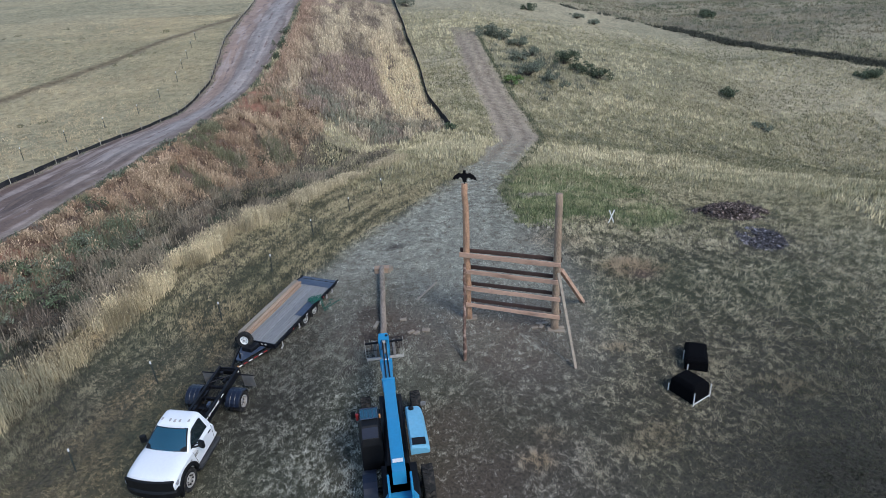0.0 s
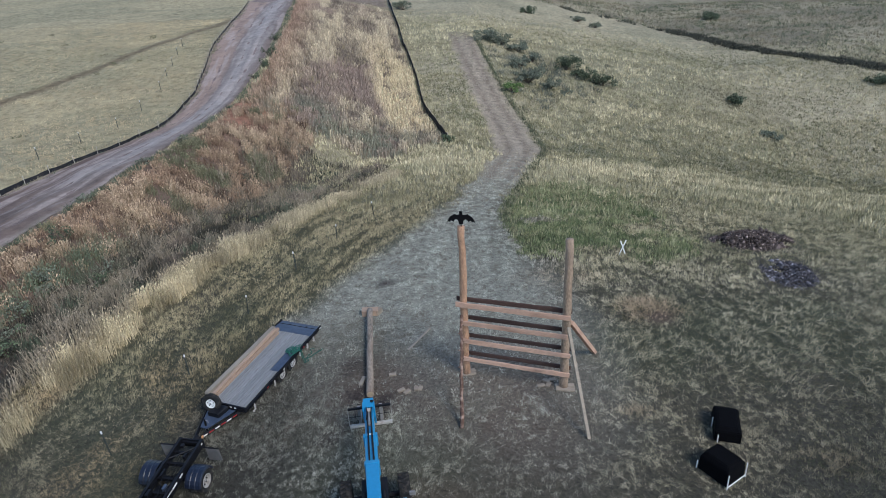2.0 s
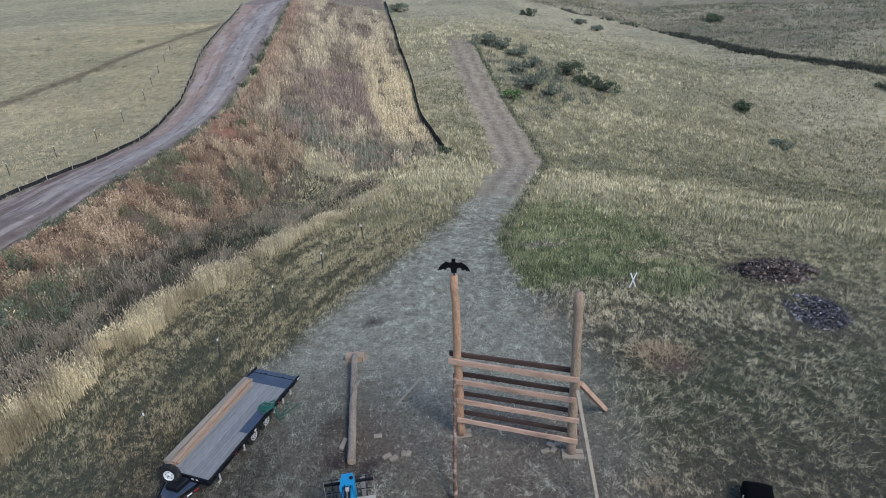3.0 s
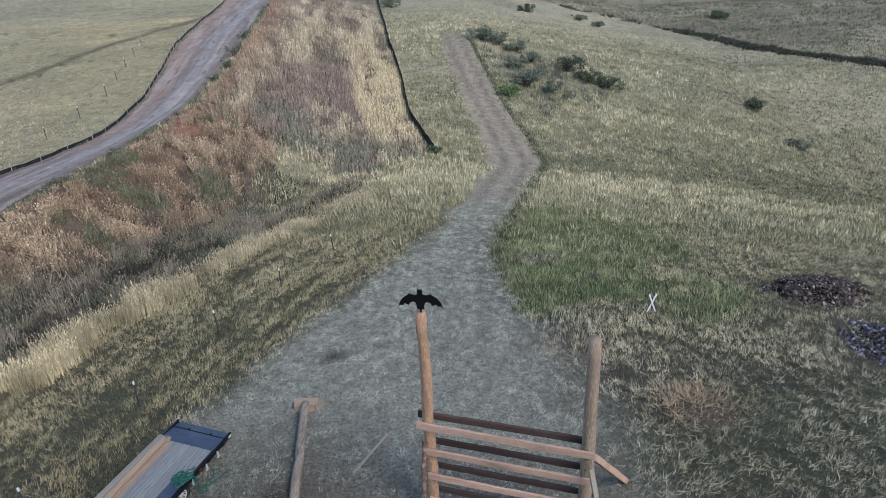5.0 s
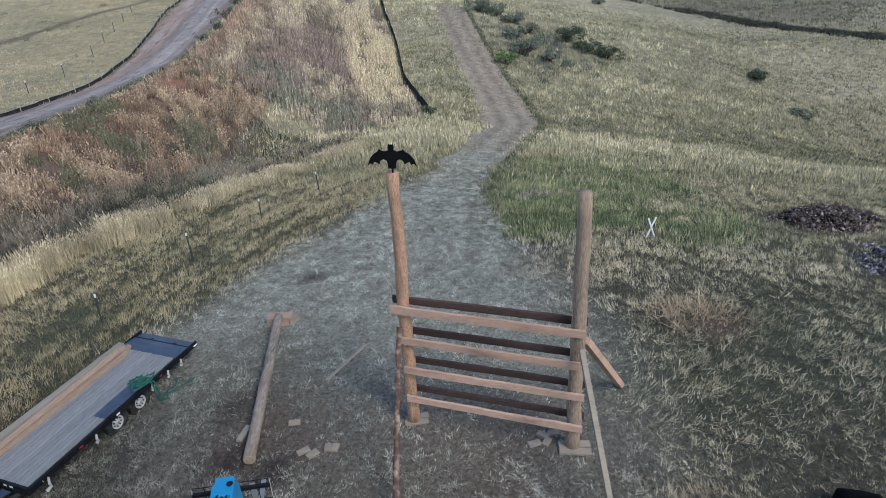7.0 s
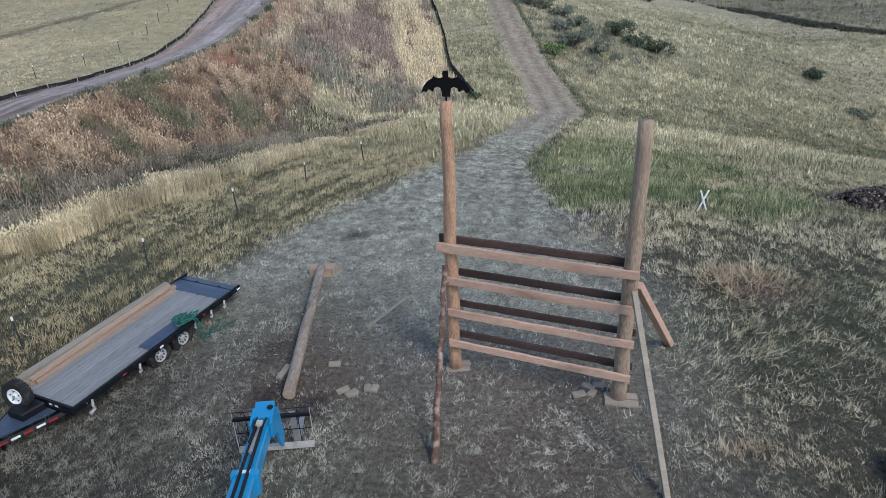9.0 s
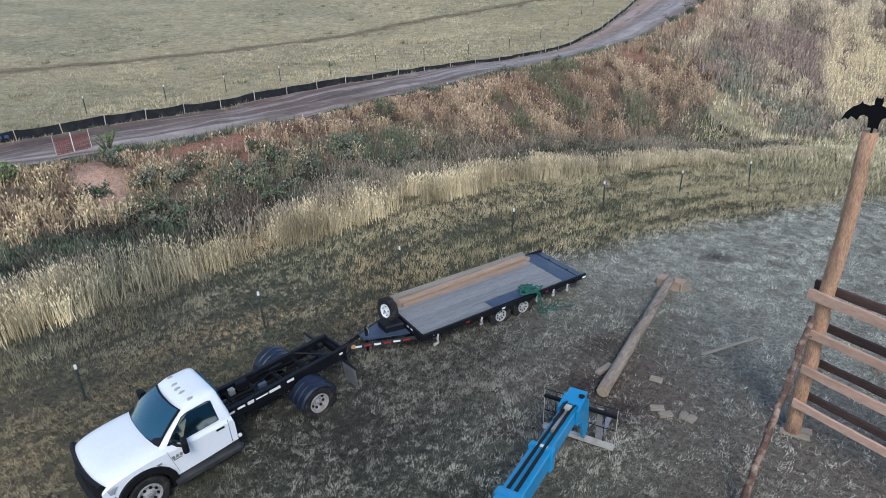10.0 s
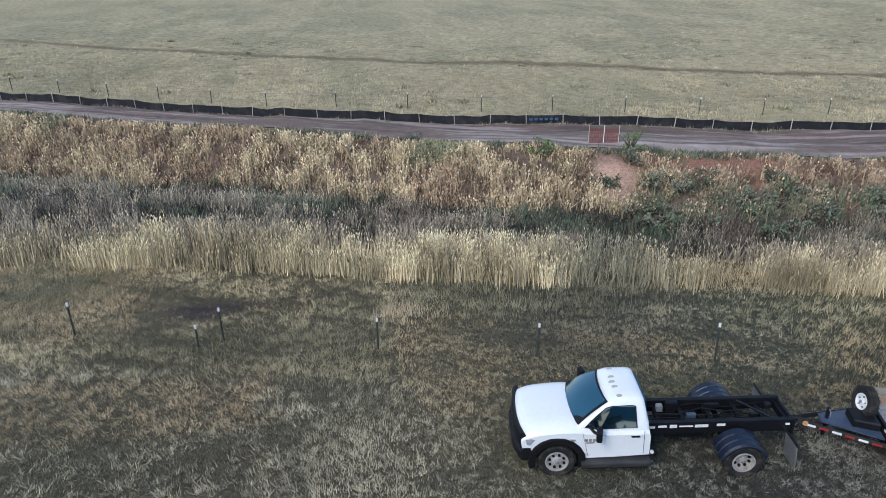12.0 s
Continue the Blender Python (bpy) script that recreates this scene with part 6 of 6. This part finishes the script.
def telehandler():
    root = thing("telehandler", pose(-2.62, -9.62, 0, 0, 0, 10.8), "blue telehandler with boom lowered and a wide fork carriage", "telehandler")
    # boom: from the rear pivot down to the head
    P0, P1 = Vector((0, -3.55, 2.55)), Vector((0, 5.93, 1.35))
    d = (P1 - P0).normalized()
    up = Vector((0, 0, 1)) - d * d.z
    up.normalize()

    def boom(name, a, b, wd, hg, mt, label):
        secs = []
        for t in (a, b):
            p = P0 + d * t
            secs.append([p + Vector((x * wd / 2, 0, 0)) + up * (z * hg / 2) for x, z in ((-1, -0.9), (-0.9, -1), (0.9, -1), (1, -0.9), (1, 0.9), (0.9, 1), (-0.9, 1), (-1, 0.9))])
        return part(name, loft(secs), mt, root, label)

    L = (P1 - P0).length
    boom("boom_base", 0.25, 5.9, 0.44, 0.5, M_BLUE, "blue outer boom box")
    boom("boom_middle", 5.8, 7.5, 0.42, 0.42, M_BLUE, "blue middle boom section")
    boom("boom_tip", 7.4, L - 0.3, 0.34, 0.34, M_BLUE, "worn blue inner boom section")
    boom("boom_collar", 5.8, 5.95, 0.51, 0.56, M_BLUE, "")
    boom("boom_collar", 7.4, 7.55, 0.51, 0.49, M_BLUE, "")
    for s in (-1, 1):
        a, b = P0 + d * 5.95 + up * 0.25 + Vector((0.075 * s, 0, 0)), P0 + d * (L - 0.5) + up * 0.22 + Vector((0.06 * s, 0, 0))
        part("hydraulic_hose", tube([a, a.lerp(b, 0.5) + up * 0.02, b], 0.032, 8), M_BLACK, root, "black hydraulic hose on the boom")
    part("tilt_cylinder", tube([P0 + d * (L - 1.5) + up * 0.24, P0 + d * (L - 0.35) + up * 0.18], [0.05, 0.035], 10), M_STEEL, root, "grey tilt cylinder")
    for k, (a, b, sag) in enumerate(((0.07, 0.12, 0.10), (-0.05, -0.10, 0.14), (-0.12, 0.04, 0.08))):
        p, q = P0 + d * (L - 1.1) + up * 0.2 + Vector((a, 0, 0)), P0 + d * (L - 0.1) + up * 0.16 + Vector((b, 0, 0))
        part("hose_loop", tube([p, p.lerp(q, 0.35) + up * sag, p.lerp(q, 0.7) + up * sag * 0.8, q], 0.02, 6), M_BLACK, root, "black rubber hose loop")
    part("rod_clevis", moved(box(-0.07, 0.07, -0.09, 0.09, 0, 0.1, 0.02), Matrix.Translation(P0 + d * (L - 0.55) + up * 0.19)), M_WORN, root, "pale worn steel clevis")
    part("boom_mark", moved(box(-0.11, 0.11, -0.045, 0.045, 0, 0.004), Matrix.Translation(P0 + d * 7.47 + up * 0.25) @ Matrix.Rotation(-0.126, 4, "X")), M_REFL, root, "white lettering bar")
    # head, tilted down to the carriage
    head = [(5.25, 1.62), (5.75, 1.66), (6.05, 1.42), (6.15, 0.55), (5.95, 0.35), (5.75, 0.6), (5.6, 1.1), (5.25, 1.25)]
    for s in (-1, 1):
        bm = prism(head, -0.03, 0.03, 0.008)
        part("head_plate", moved(bm, Matrix.Translation((0.205 * s, 0, 0)) @ Matrix.Rotation(radians(90), 4, "Z")), M_BLUE, root, "blue boom-head plate")
    part("head_cover", box(-0.205, 0.205, 5.45, 6.0, 1.52, 1.64, 0.03), M_BLUE, root, "blue boom-head cover")
    part("head_pin", moved(lathe([(0.07, 0), (0.07, 0.02)], 12), Matrix.Translation((0.14, 5.75, 1.65)) @ Matrix.Rotation(radians(90), 4, "X")), M_BLACK, root)
    # carriage with back guard and forks
    car = part("fork_carriage", box(-0.84, 0.86, 6.10, 6.22, 0.12, 0.23, 0.015), M_WORN, root, "worn pale lower carriage beam")
    part("carriage_beam", box(-0.86, 0.86, 6.16, 6.24, 0.98, 1.06, 0.01), M_FRAME, car, "black upper carriage beam")
    for x in (-0.86, -0.58, 0.58, 0.86):
        part("guard_post", box(x - 0.008, x + 0.008, 6.2, 6.216, 0.2, 1.2), M_FRAME if abs(x) < 0.8 else M_WORN, car)
    for z in (0.6, 1.2):
        part("guard_bar", box(-0.86, 0.86, 6.2, 6.216, z, z + 0.014), M_FRAME, car)
    for x in (-0.42, 0.45):
        part("fork", prism([(6.26, 1.05), (6.31, 1.05), (6.33, 0.12), (7.4, 0.07), (7.4, 0.05), (6.26, 0.05)], -0.06, 0.06, 0.006), M_STEEL, car, "grey steel fork").matrix_basis = Matrix.Translation((x, 0, 0)) @ Matrix.Rotation(radians(90), 4, "Z")
    for ob in root.children:
        if ob.name.split(".")[0] in ("head_plate", "head_cover", "head_pin", "fork_carriage"):
            ob.matrix_basis = Matrix.Translation((0, 0.18, 0)) @ ob.matrix_basis
    # body
    part("chassis", box(-0.45, 0.45, -3.0, 2.5, 0.6, 1.15, 0.05), M_FRAME, root, "black chassis")
    part("rear_counterweight", loft([[(-0.62 * k, y, 0.7), (0.62 * k, y, 0.7), (0.66 * k, y, 1.5 + zt), (0.5 * k, y, 1.75 + zt), (-0.5 * k, y, 1.75 + zt), (-0.66 * k, y, 1.5 + zt)] for y, k, zt in ((-3.95, 0.78, -0.1), (-3.8, 0.85, 0.0), (-3.2, 0.85, 0.05))]), M_BLUE, root, "blue rear counterweight")
    for s in (-1, 1):
        part("boom_tower", prism([(-3.7, 1.2), (-2.6, 1.2), (-3.0, 2.3), (-3.3, 2.72), (-3.7, 2.72), (-3.82, 2.3)], -0.035, 0.035, 0.01), M_BLUE, root, "blue boom pivot plate").matrix_basis = Matrix.Translation((0.36 * s, 0, 0)) @ Matrix.Rotation(radians(90), 4, "Z")
    part("boom_label", moved(box(-0.17, 0.17, -0.1, 0.1, 0, 0.004), Matrix.Translation(P0 + d * 0.75 + up * 0.283) @ Matrix.Rotation(-0.147, 4, "X")), M_REFL, root, "white label plate")
    part("rear_label", box(-0.25, 0.25, -3.78, -3.6, 1.80, 1.812), M_REFL, root, "white label plate")
    part("slow_sign", moved(loft([[(0, z, 0.2), (-0.17, z, -0.1), (0.17, z, -0.1)] for z in (0, 0.012)]), Matrix.Translation((0, -4.0, 1.62)) @ Matrix.Rotation(radians(20), 4, "X")), M_RED, root, "red triangular sign")
    # engine cowl on the right
    cowl = part("engine_cowl", loft([[(0.50, y, 1.4), (1.13 * k, y, 1.4), (1.15 * k, y, 1.55 + zt), (1.05 * k, y, 1.72 + zt), (0.55, y, 1.76 + zt), (0.50, y, 1.7 + zt)] for y, k, zt in ((-1.24, 1.02, -0.08), (-1.19, 1.03, 0.0), (0.4, 1.0, 0.06), (0.88, 0.96, 0.02), (0.98, 0.9, -0.12))]), M_LBLUE, root, "pale blue engine cowl")
    part("cowl_vent", quad_panel([(0.58, -1.15, 1.767), (1.06, -1.15, 1.737), (1.06, -0.82, 1.749), (0.58, -0.82, 1.781)], 0.012, (0.07, 0, 1)), M_BLACK, cowl, "black vent")
    part("cowl_filter", moved(lathe([(0.1, 0), (0.1, 0.07), (0.06, 0.09)], 14), Matrix.Translation((0.72, 0.72, 1.77)) @ Matrix.Rotation(radians(90), 4, "X")), M_BLACK, cowl, "black filler cap")
    # cab on the left
    cab = part("cab", loft([[(-1.22, y, 0.7), (-0.46, y, 0.7), (-0.46, y, 2.2 + zt), (-0.55, y, 2.38 + zt), (-1.12, y, 2.38 + zt), (-1.22, y, 2.2 + zt)] for y, zt in ((-1.0, -0.55), (-0.94, -0.3), (-0.55, -0.02), (0.32, 0.0), (0.5, -0.15))]), M_BLACK, root, "black operator cab")
    part("roof_guard", box(-1.16, -0.52, -0.25, 0.32, 2.385, 2.41, 0.005), M_GLASS, cab, "glass roof panel")
    for k in range(5):
        part("roof_bar", box(-1.16 + 0.15 * k, -1.145 + 0.15 * k, -0.25, 0.32, 2.41, 2.425), M_DECKP, cab)
    for y in (-0.25, 0.31):
        part("roof_bar", box(-1.17, -0.51, y - 0.015, y + 0.015, 2.41, 2.43), M_DECKP, cab)
    part("rear_window", quad_panel([(-1.12, -0.60, 2.30), (-0.56, -0.60, 2.30), (-0.56, -0.92, 2.10), (-1.12, -0.92, 2.10)], 0.02, (0, -0.45, 0.9)), M_FENDER, cab)
    part("beacon", tube([(-1.26, 0.15, 2.1), (-1.26, 0.15, 2.34)], 0.06, 10), M_RED, cab, "red lamp on the cab corner")
    part("beacon", tube([(-0.46, 0.0, 2.2), (-0.46, 0.0, 2.34)], 0.035, 10), M_AMBER, cab)
    part("mirror", box(-1.5, -1.32, 0.34, 0.40, 2.0, 2.3, 0.02), M_BLACK, cab, "black mirror")
    part("mirror_arm", tube([(-1.2, 0.3, 2.2), (-1.42, 0.37, 2.18)], 0.015, 6), M_BLACK, cab)
    part("mirror", box(1.12, 1.32, 1.2, 1.26, 1.45, 1.62, 0.02), M_STEEL, root, "grey mirror on the front fender")
    for s in (-1, 1):
        for y in (2.15, -1.9):
            wheel(root, (0, 0, 0), 0.62, 0.40, 0.33, 1, M_BLUE, 0, 0.05, 20).matrix_basis = Matrix.Translation((s * 0.99, y, 0.62)) @ Matrix.Rotation(radians(-90 * s), 4, "Z")
        part("axle", tube([(0, 2.15 if s > 0 else -1.9, 0.62), (0.8, 2.15 if s > 0 else -1.9, 0.62), (-0.8, 2.15 if s > 0 else -1.9, 0.62)], 0.1, 10), M_FRAME, root)
        part("lift_cylinder", tube([(0.34 * s, -1.2, 1.1), (0.3 * s, 1.3, 1.75)], 0.06, 10), M_FRAME, root)
    part("rear_fender", loft([[(x, -1.9 + r * math.cos(radians(a)), 0.62 + r * math.sin(radians(a))) for a, r in [(q, 0.72) for q in range(20, 171, 15)] + [(q, 0.68) for q in range(170, 19, -15)]] for x in (-1.24, -0.76)]), M_FENDER, root, "dark blue-black rear fender")
    part("engine_bay", box(-0.6, 0.66, -2.9, -1.3, 0.7, 1.15, 0.05), M_FRAME, root)
    return root


telehandler()

# ---- black cloth crates with white pipe legs ----


def crate(m, w, l, h, peak, legs, pipe, label):
    root = thing("cloth_crate", m, label, "crate", "black crates in the grass")
    secs = []
    for z, k in ((0.03, 1.02), (h * 0.6, 1.0), (h, 0.98), (h + peak, 0.72)):
        secs.append([(-w / 2 * k, -l / 2 * k, z), (w / 2 * k, -l / 2 * k, z), (w / 2 * k, l / 2 * k, z), (0, l / 2 * k * 1.05, z), (-w / 2 * k, l / 2 * k, z)])
    bm = loft(secs)
    bmesh.ops.bevel(bm, geom=bm.edges[:], offset=0.03, segments=2, affect="EDGES")
    part("cover", bm, M_CLOTH, root, "matt black cloth cover")
    for x, y, top in legs:
        part("leg", tube([(x * w / 2 * 1.06, y * l / 2 * 1.06, 0), (x * w / 2 * 1.05, y * l / 2 * 1.05, h * top)], 0.022, 8), M_PIPE, root, "white pipe leg")
    if pipe:
        (x0, y0), (x1, y1) = pipe
        part("cross_pipe", tube([(x0 * w / 2 * 1.06, y0 * l / 2 * 1.06, 0.1), (x1 * w / 2 * 1.06, y1 * l / 2 * 1.06, 0.1)], 0.022, 8), M_PIPE, root, "white cross pipe")


crate(pose(10.1, -3.6, -0.1, 0, 0, -14), 0.95, 1.5, 0.5, 0.1, ((-1, 0.1, 0.9), (-0.7, -1, 0.7)), None, "low black cloth-covered crate on white pipe legs")
crate(pose(9.2, -5.8, -0.1, 0, 0, 36), 0.98, 1.2, 0.66, 0.18, ((-1, -1, 1.0), (1, -1, 1.0), (-1, 1, 0.6)), ((-1, -1), (1, -1)), "wide black cloth-covered crate with a white pipe frame")

# ---- fences ----


def tpost(parent, x, y, h=1.25, lean=0.0):
    z = float(rough_land(x, y))
    bm = box(-0.03, 0.03, -0.008, 0.008, -0.1, h)
    bm = box(-0.008, 0.008, -0.03, 0.03, -0.1, h, 0, bm)
    p = part("post", bm, M_TPOST, parent)
    p.matrix_basis = Matrix.Translation((x, y, z)) @ Matrix.Rotation(lean, 4, "Y")
    bm = box(-0.034, 0.034, -0.012, 0.012, h - 0.12, h + 0.004)
    bm = box(-0.012, 0.012, -0.034, 0.034, h - 0.12, h + 0.006, 0, bm)
    part("post_tip", bm, M_PIPE, p, "white painted tip")
    return Vector((x, y, z))


def site_fence():
    root = thing("wire_fence", Matrix.Identity(4), "row of dark steel fence posts with white tips and slack wire", "fence")
    line = [(-19.1, -29.2), (-18.22, -24.37), (-17.3, -19.48), (-16.19, -14.58), (-15.2, -9.75), (-14.11, -4.62), (-12.75, 0.2), (-11.5, 5.2), (-10.2, 10.3), (-8.7, 15.1), (-7.0, 20.2)]
    tops = [tpost(root, x, y, 1.15 + 0.06 * (k % 3), 0.03 * ((k * 7) % 5 - 2)) for k, (x, y) in enumerate(line)]
    for z in (0.35, 0.7, 1.02):
        pts = []
        for a, b in zip(tops, tops[1:]):
            for k in range(6):
                t = k / 6
                pts.append(a.lerp(b, t) + Vector((0.03, 0, z - 0.12 * math.sin(math.pi * t))))
        part("wire", tube(pts, 0.003, 4), M_WIRE, root)
    tpost(root, -17.0, -20.2, 0.8)


site_fence()


def resample(points, step):
    pts = [Vector((x, y, 0)) for x, y in points]
    out, carry = [], 0.0
    for a, b in zip(pts, pts[1:]):
        n = max(1, int((b - a).length / step))
        out += [a.lerp(b, k / n) for k in range(n)]
    return out + [pts[-1]]


def silt_fence(line, label, seed, hgt=0.62, every=4):
    rnd = random.Random(seed)
    root = thing("silt_fence", Matrix.Identity(4), label, "fence")
    pts = resample(line, 0.6)
    secs = []
    for k, p in enumerate(pts):
        z = float(rough_land(p.x, p.y))
        sag = hgt * (1 - 0.5 * float(sm(p.y, 6, 34)) * (hgt < 0.7)) * (1 - 0.08 * abs(math.sin(math.pi * k / every)) - 0.08 * rnd.random() ** 2)
        off = rnd.uniform(-0.025, 0.025)
        secs.append([(p.x + 0.01 + off, p.y, z - 0.1), (p.x + 0.012 + off * 2, p.y, z + sag), (p.x - 0.012 + off * 2, p.y, z + sag), (p.x - 0.01 + off, p.y, z - 0.1)])
    part("fabric", loft(secs), M_SILT, root, "sagging black fabric")
    bm = box(-0.022, 0.022, -0.022, 0.022, -0.15, hgt + 0.1, 0.004)
    me = mesh_of("stake", bm, M_STAKE)
    for k in range(0, len(pts), every):
        ob = new("stake", me)
        ob.parent = root
        ob.matrix_basis = Matrix.Translation((pts[k].x + 0.055, pts[k].y, float(rough_land(pts[k].x, pts[k].y)))) @ Matrix.Rotation(rnd.uniform(-0.07, 0.07), 4, "X")
    return root


silt_fence(SILT, "sagging black silt fence on wooden stakes beside the road", 4)
silt_fence(KNOLL, "black silt fence climbing the grassy knoll", 6, 0.95, 5)
for k in range(6):
    y = -3.6 + 0.33 * k
    x = float(SILT_X(y)) + 0.12
    solo("lettering_bar", box(-0.008, 0.008, -0.11, 0.11, 0, 0.16), M_PAINTB, pose(x, y, float(rough_land(x, y)) + 0.25, 0, 0, -13), "faded blue painted lettering bar on the fabric", "lettering", "painted bars on the silt fence")


def field_fence():
    root = thing("field_fence", Matrix.Identity(4), "thin wire fence on dark posts at the meadow's edge", "fence")
    pts = resample([(-65, -62), (-57.8, -40.1), (-51, -22.3), (-47, -6.2), (-43.5, 9), (-39.5, 26), (-35.5, 40), (-36, 52), (-41, 72)], 4.3)
    tops = [tpost(root, p.x, p.y, 1.2) for p in pts]
    for z in (0.5, 1.05):
        part("wire", tube([t + Vector((0.03, 0, z)) for t in tops], 0.006, 4), M_WIRE, root)


field_fence()


def netting():
    """Orange barrier mesh between two laths."""
    z = 1.15
    root = thing("barrier_netting", pose(-33.0, -1.75, z, 0, 0, -8), "orange plastic barrier netting on pale stakes by the road", "netting")
    bm = None
    for k in range(17):
        y = -0.8 + 0.1 * k
        bm = box(-0.006, 0.006, y - 0.014, y + 0.014, 0.05, 0.98 - 0.06 * math.sin(math.pi * k / 16), 0, bm)
    for k in range(10):
        bm = box(-0.006, 0.006, -0.8, 0.8, 0.06 + 0.095 * k, 0.086 + 0.095 * k, 0, bm)
    part("mesh_panel", bm, M_NET, root)
    for y in (-0.82, 0.0, 0.82):
        part("stake", box(-0.03, 0.01, y - 0.02, y + 0.02, -0.2, 1.12, 0.003), M_STAKE if y else M_PIPE, root)


netting()


def clods(name, x, y, rx, ry, h, count, colour, label, seed):
    """A low heap of broken clods."""
    rnd = np.random.RandomState(seed)
    a, q = rnd.uniform(0, math.tau, count), np.sqrt(rnd.rand(count))
    px, py = x + np.cos(a) * q * rx, y + np.sin(a) * q * ry
    m = zones(px, py)["pile"] > 0.3 * rnd.rand(count) + 0.1
    px, py, q = px[m], py[m], q[m]
    pz = rough_land(px, py) + h * (1 - q**2) * (0.5 + fnoise(px, py, 0.8, 2)) * rnd.rand(len(px)) ** 0.4
    size = rnd.uniform(0.02, 0.065, len(px)) * (1 + rnd.rand(len(px)) ** 8 * 2.2)
    star = np.array([[1, 0, 0], [-1, 0, 0], [0, 1, 0], [0, -1, 0], [0, 0, 0.8], [0, 0, -0.8]])
    co = (np.stack([px, py, pz], 1)[:, None] + (star + rnd.normal(0, 0.4, (len(px), 6, 3))) * size[:, None, None]).reshape(-1, 3)
    fs = (np.array([[0, 2, 4], [2, 1, 4], [1, 3, 4], [3, 0, 4], [2, 0, 5], [1, 2, 5], [3, 1, 5], [0, 3, 5]])[None] + 6 * np.arange(len(px))[:, None, None]).reshape(-1, 3)
    cs = np.repeat(np.array(colour) * (rnd.uniform(0.5, 1.6, (len(px), 1)) + 2.5 * (rnd.rand(len(px), 1) > 0.9)), 6, 0)
    tagged(raw_mesh(name, co, fs, cs, M_GROUND, False), label, "dirt pile", kind="stuff")


clods("dirt_heap", 17.7, 14.3, 2.5, 1.7, 0.6, 5200, (0.115, 0.09, 0.08), "low heap of dark broken earth clods", 1)
clods("dirt_heap", 17.7, 9.1, 1.4, 1.9, 0.14, 1300, (0.105, 0.10, 0.11), "spread of dark grey earth clods", 2)
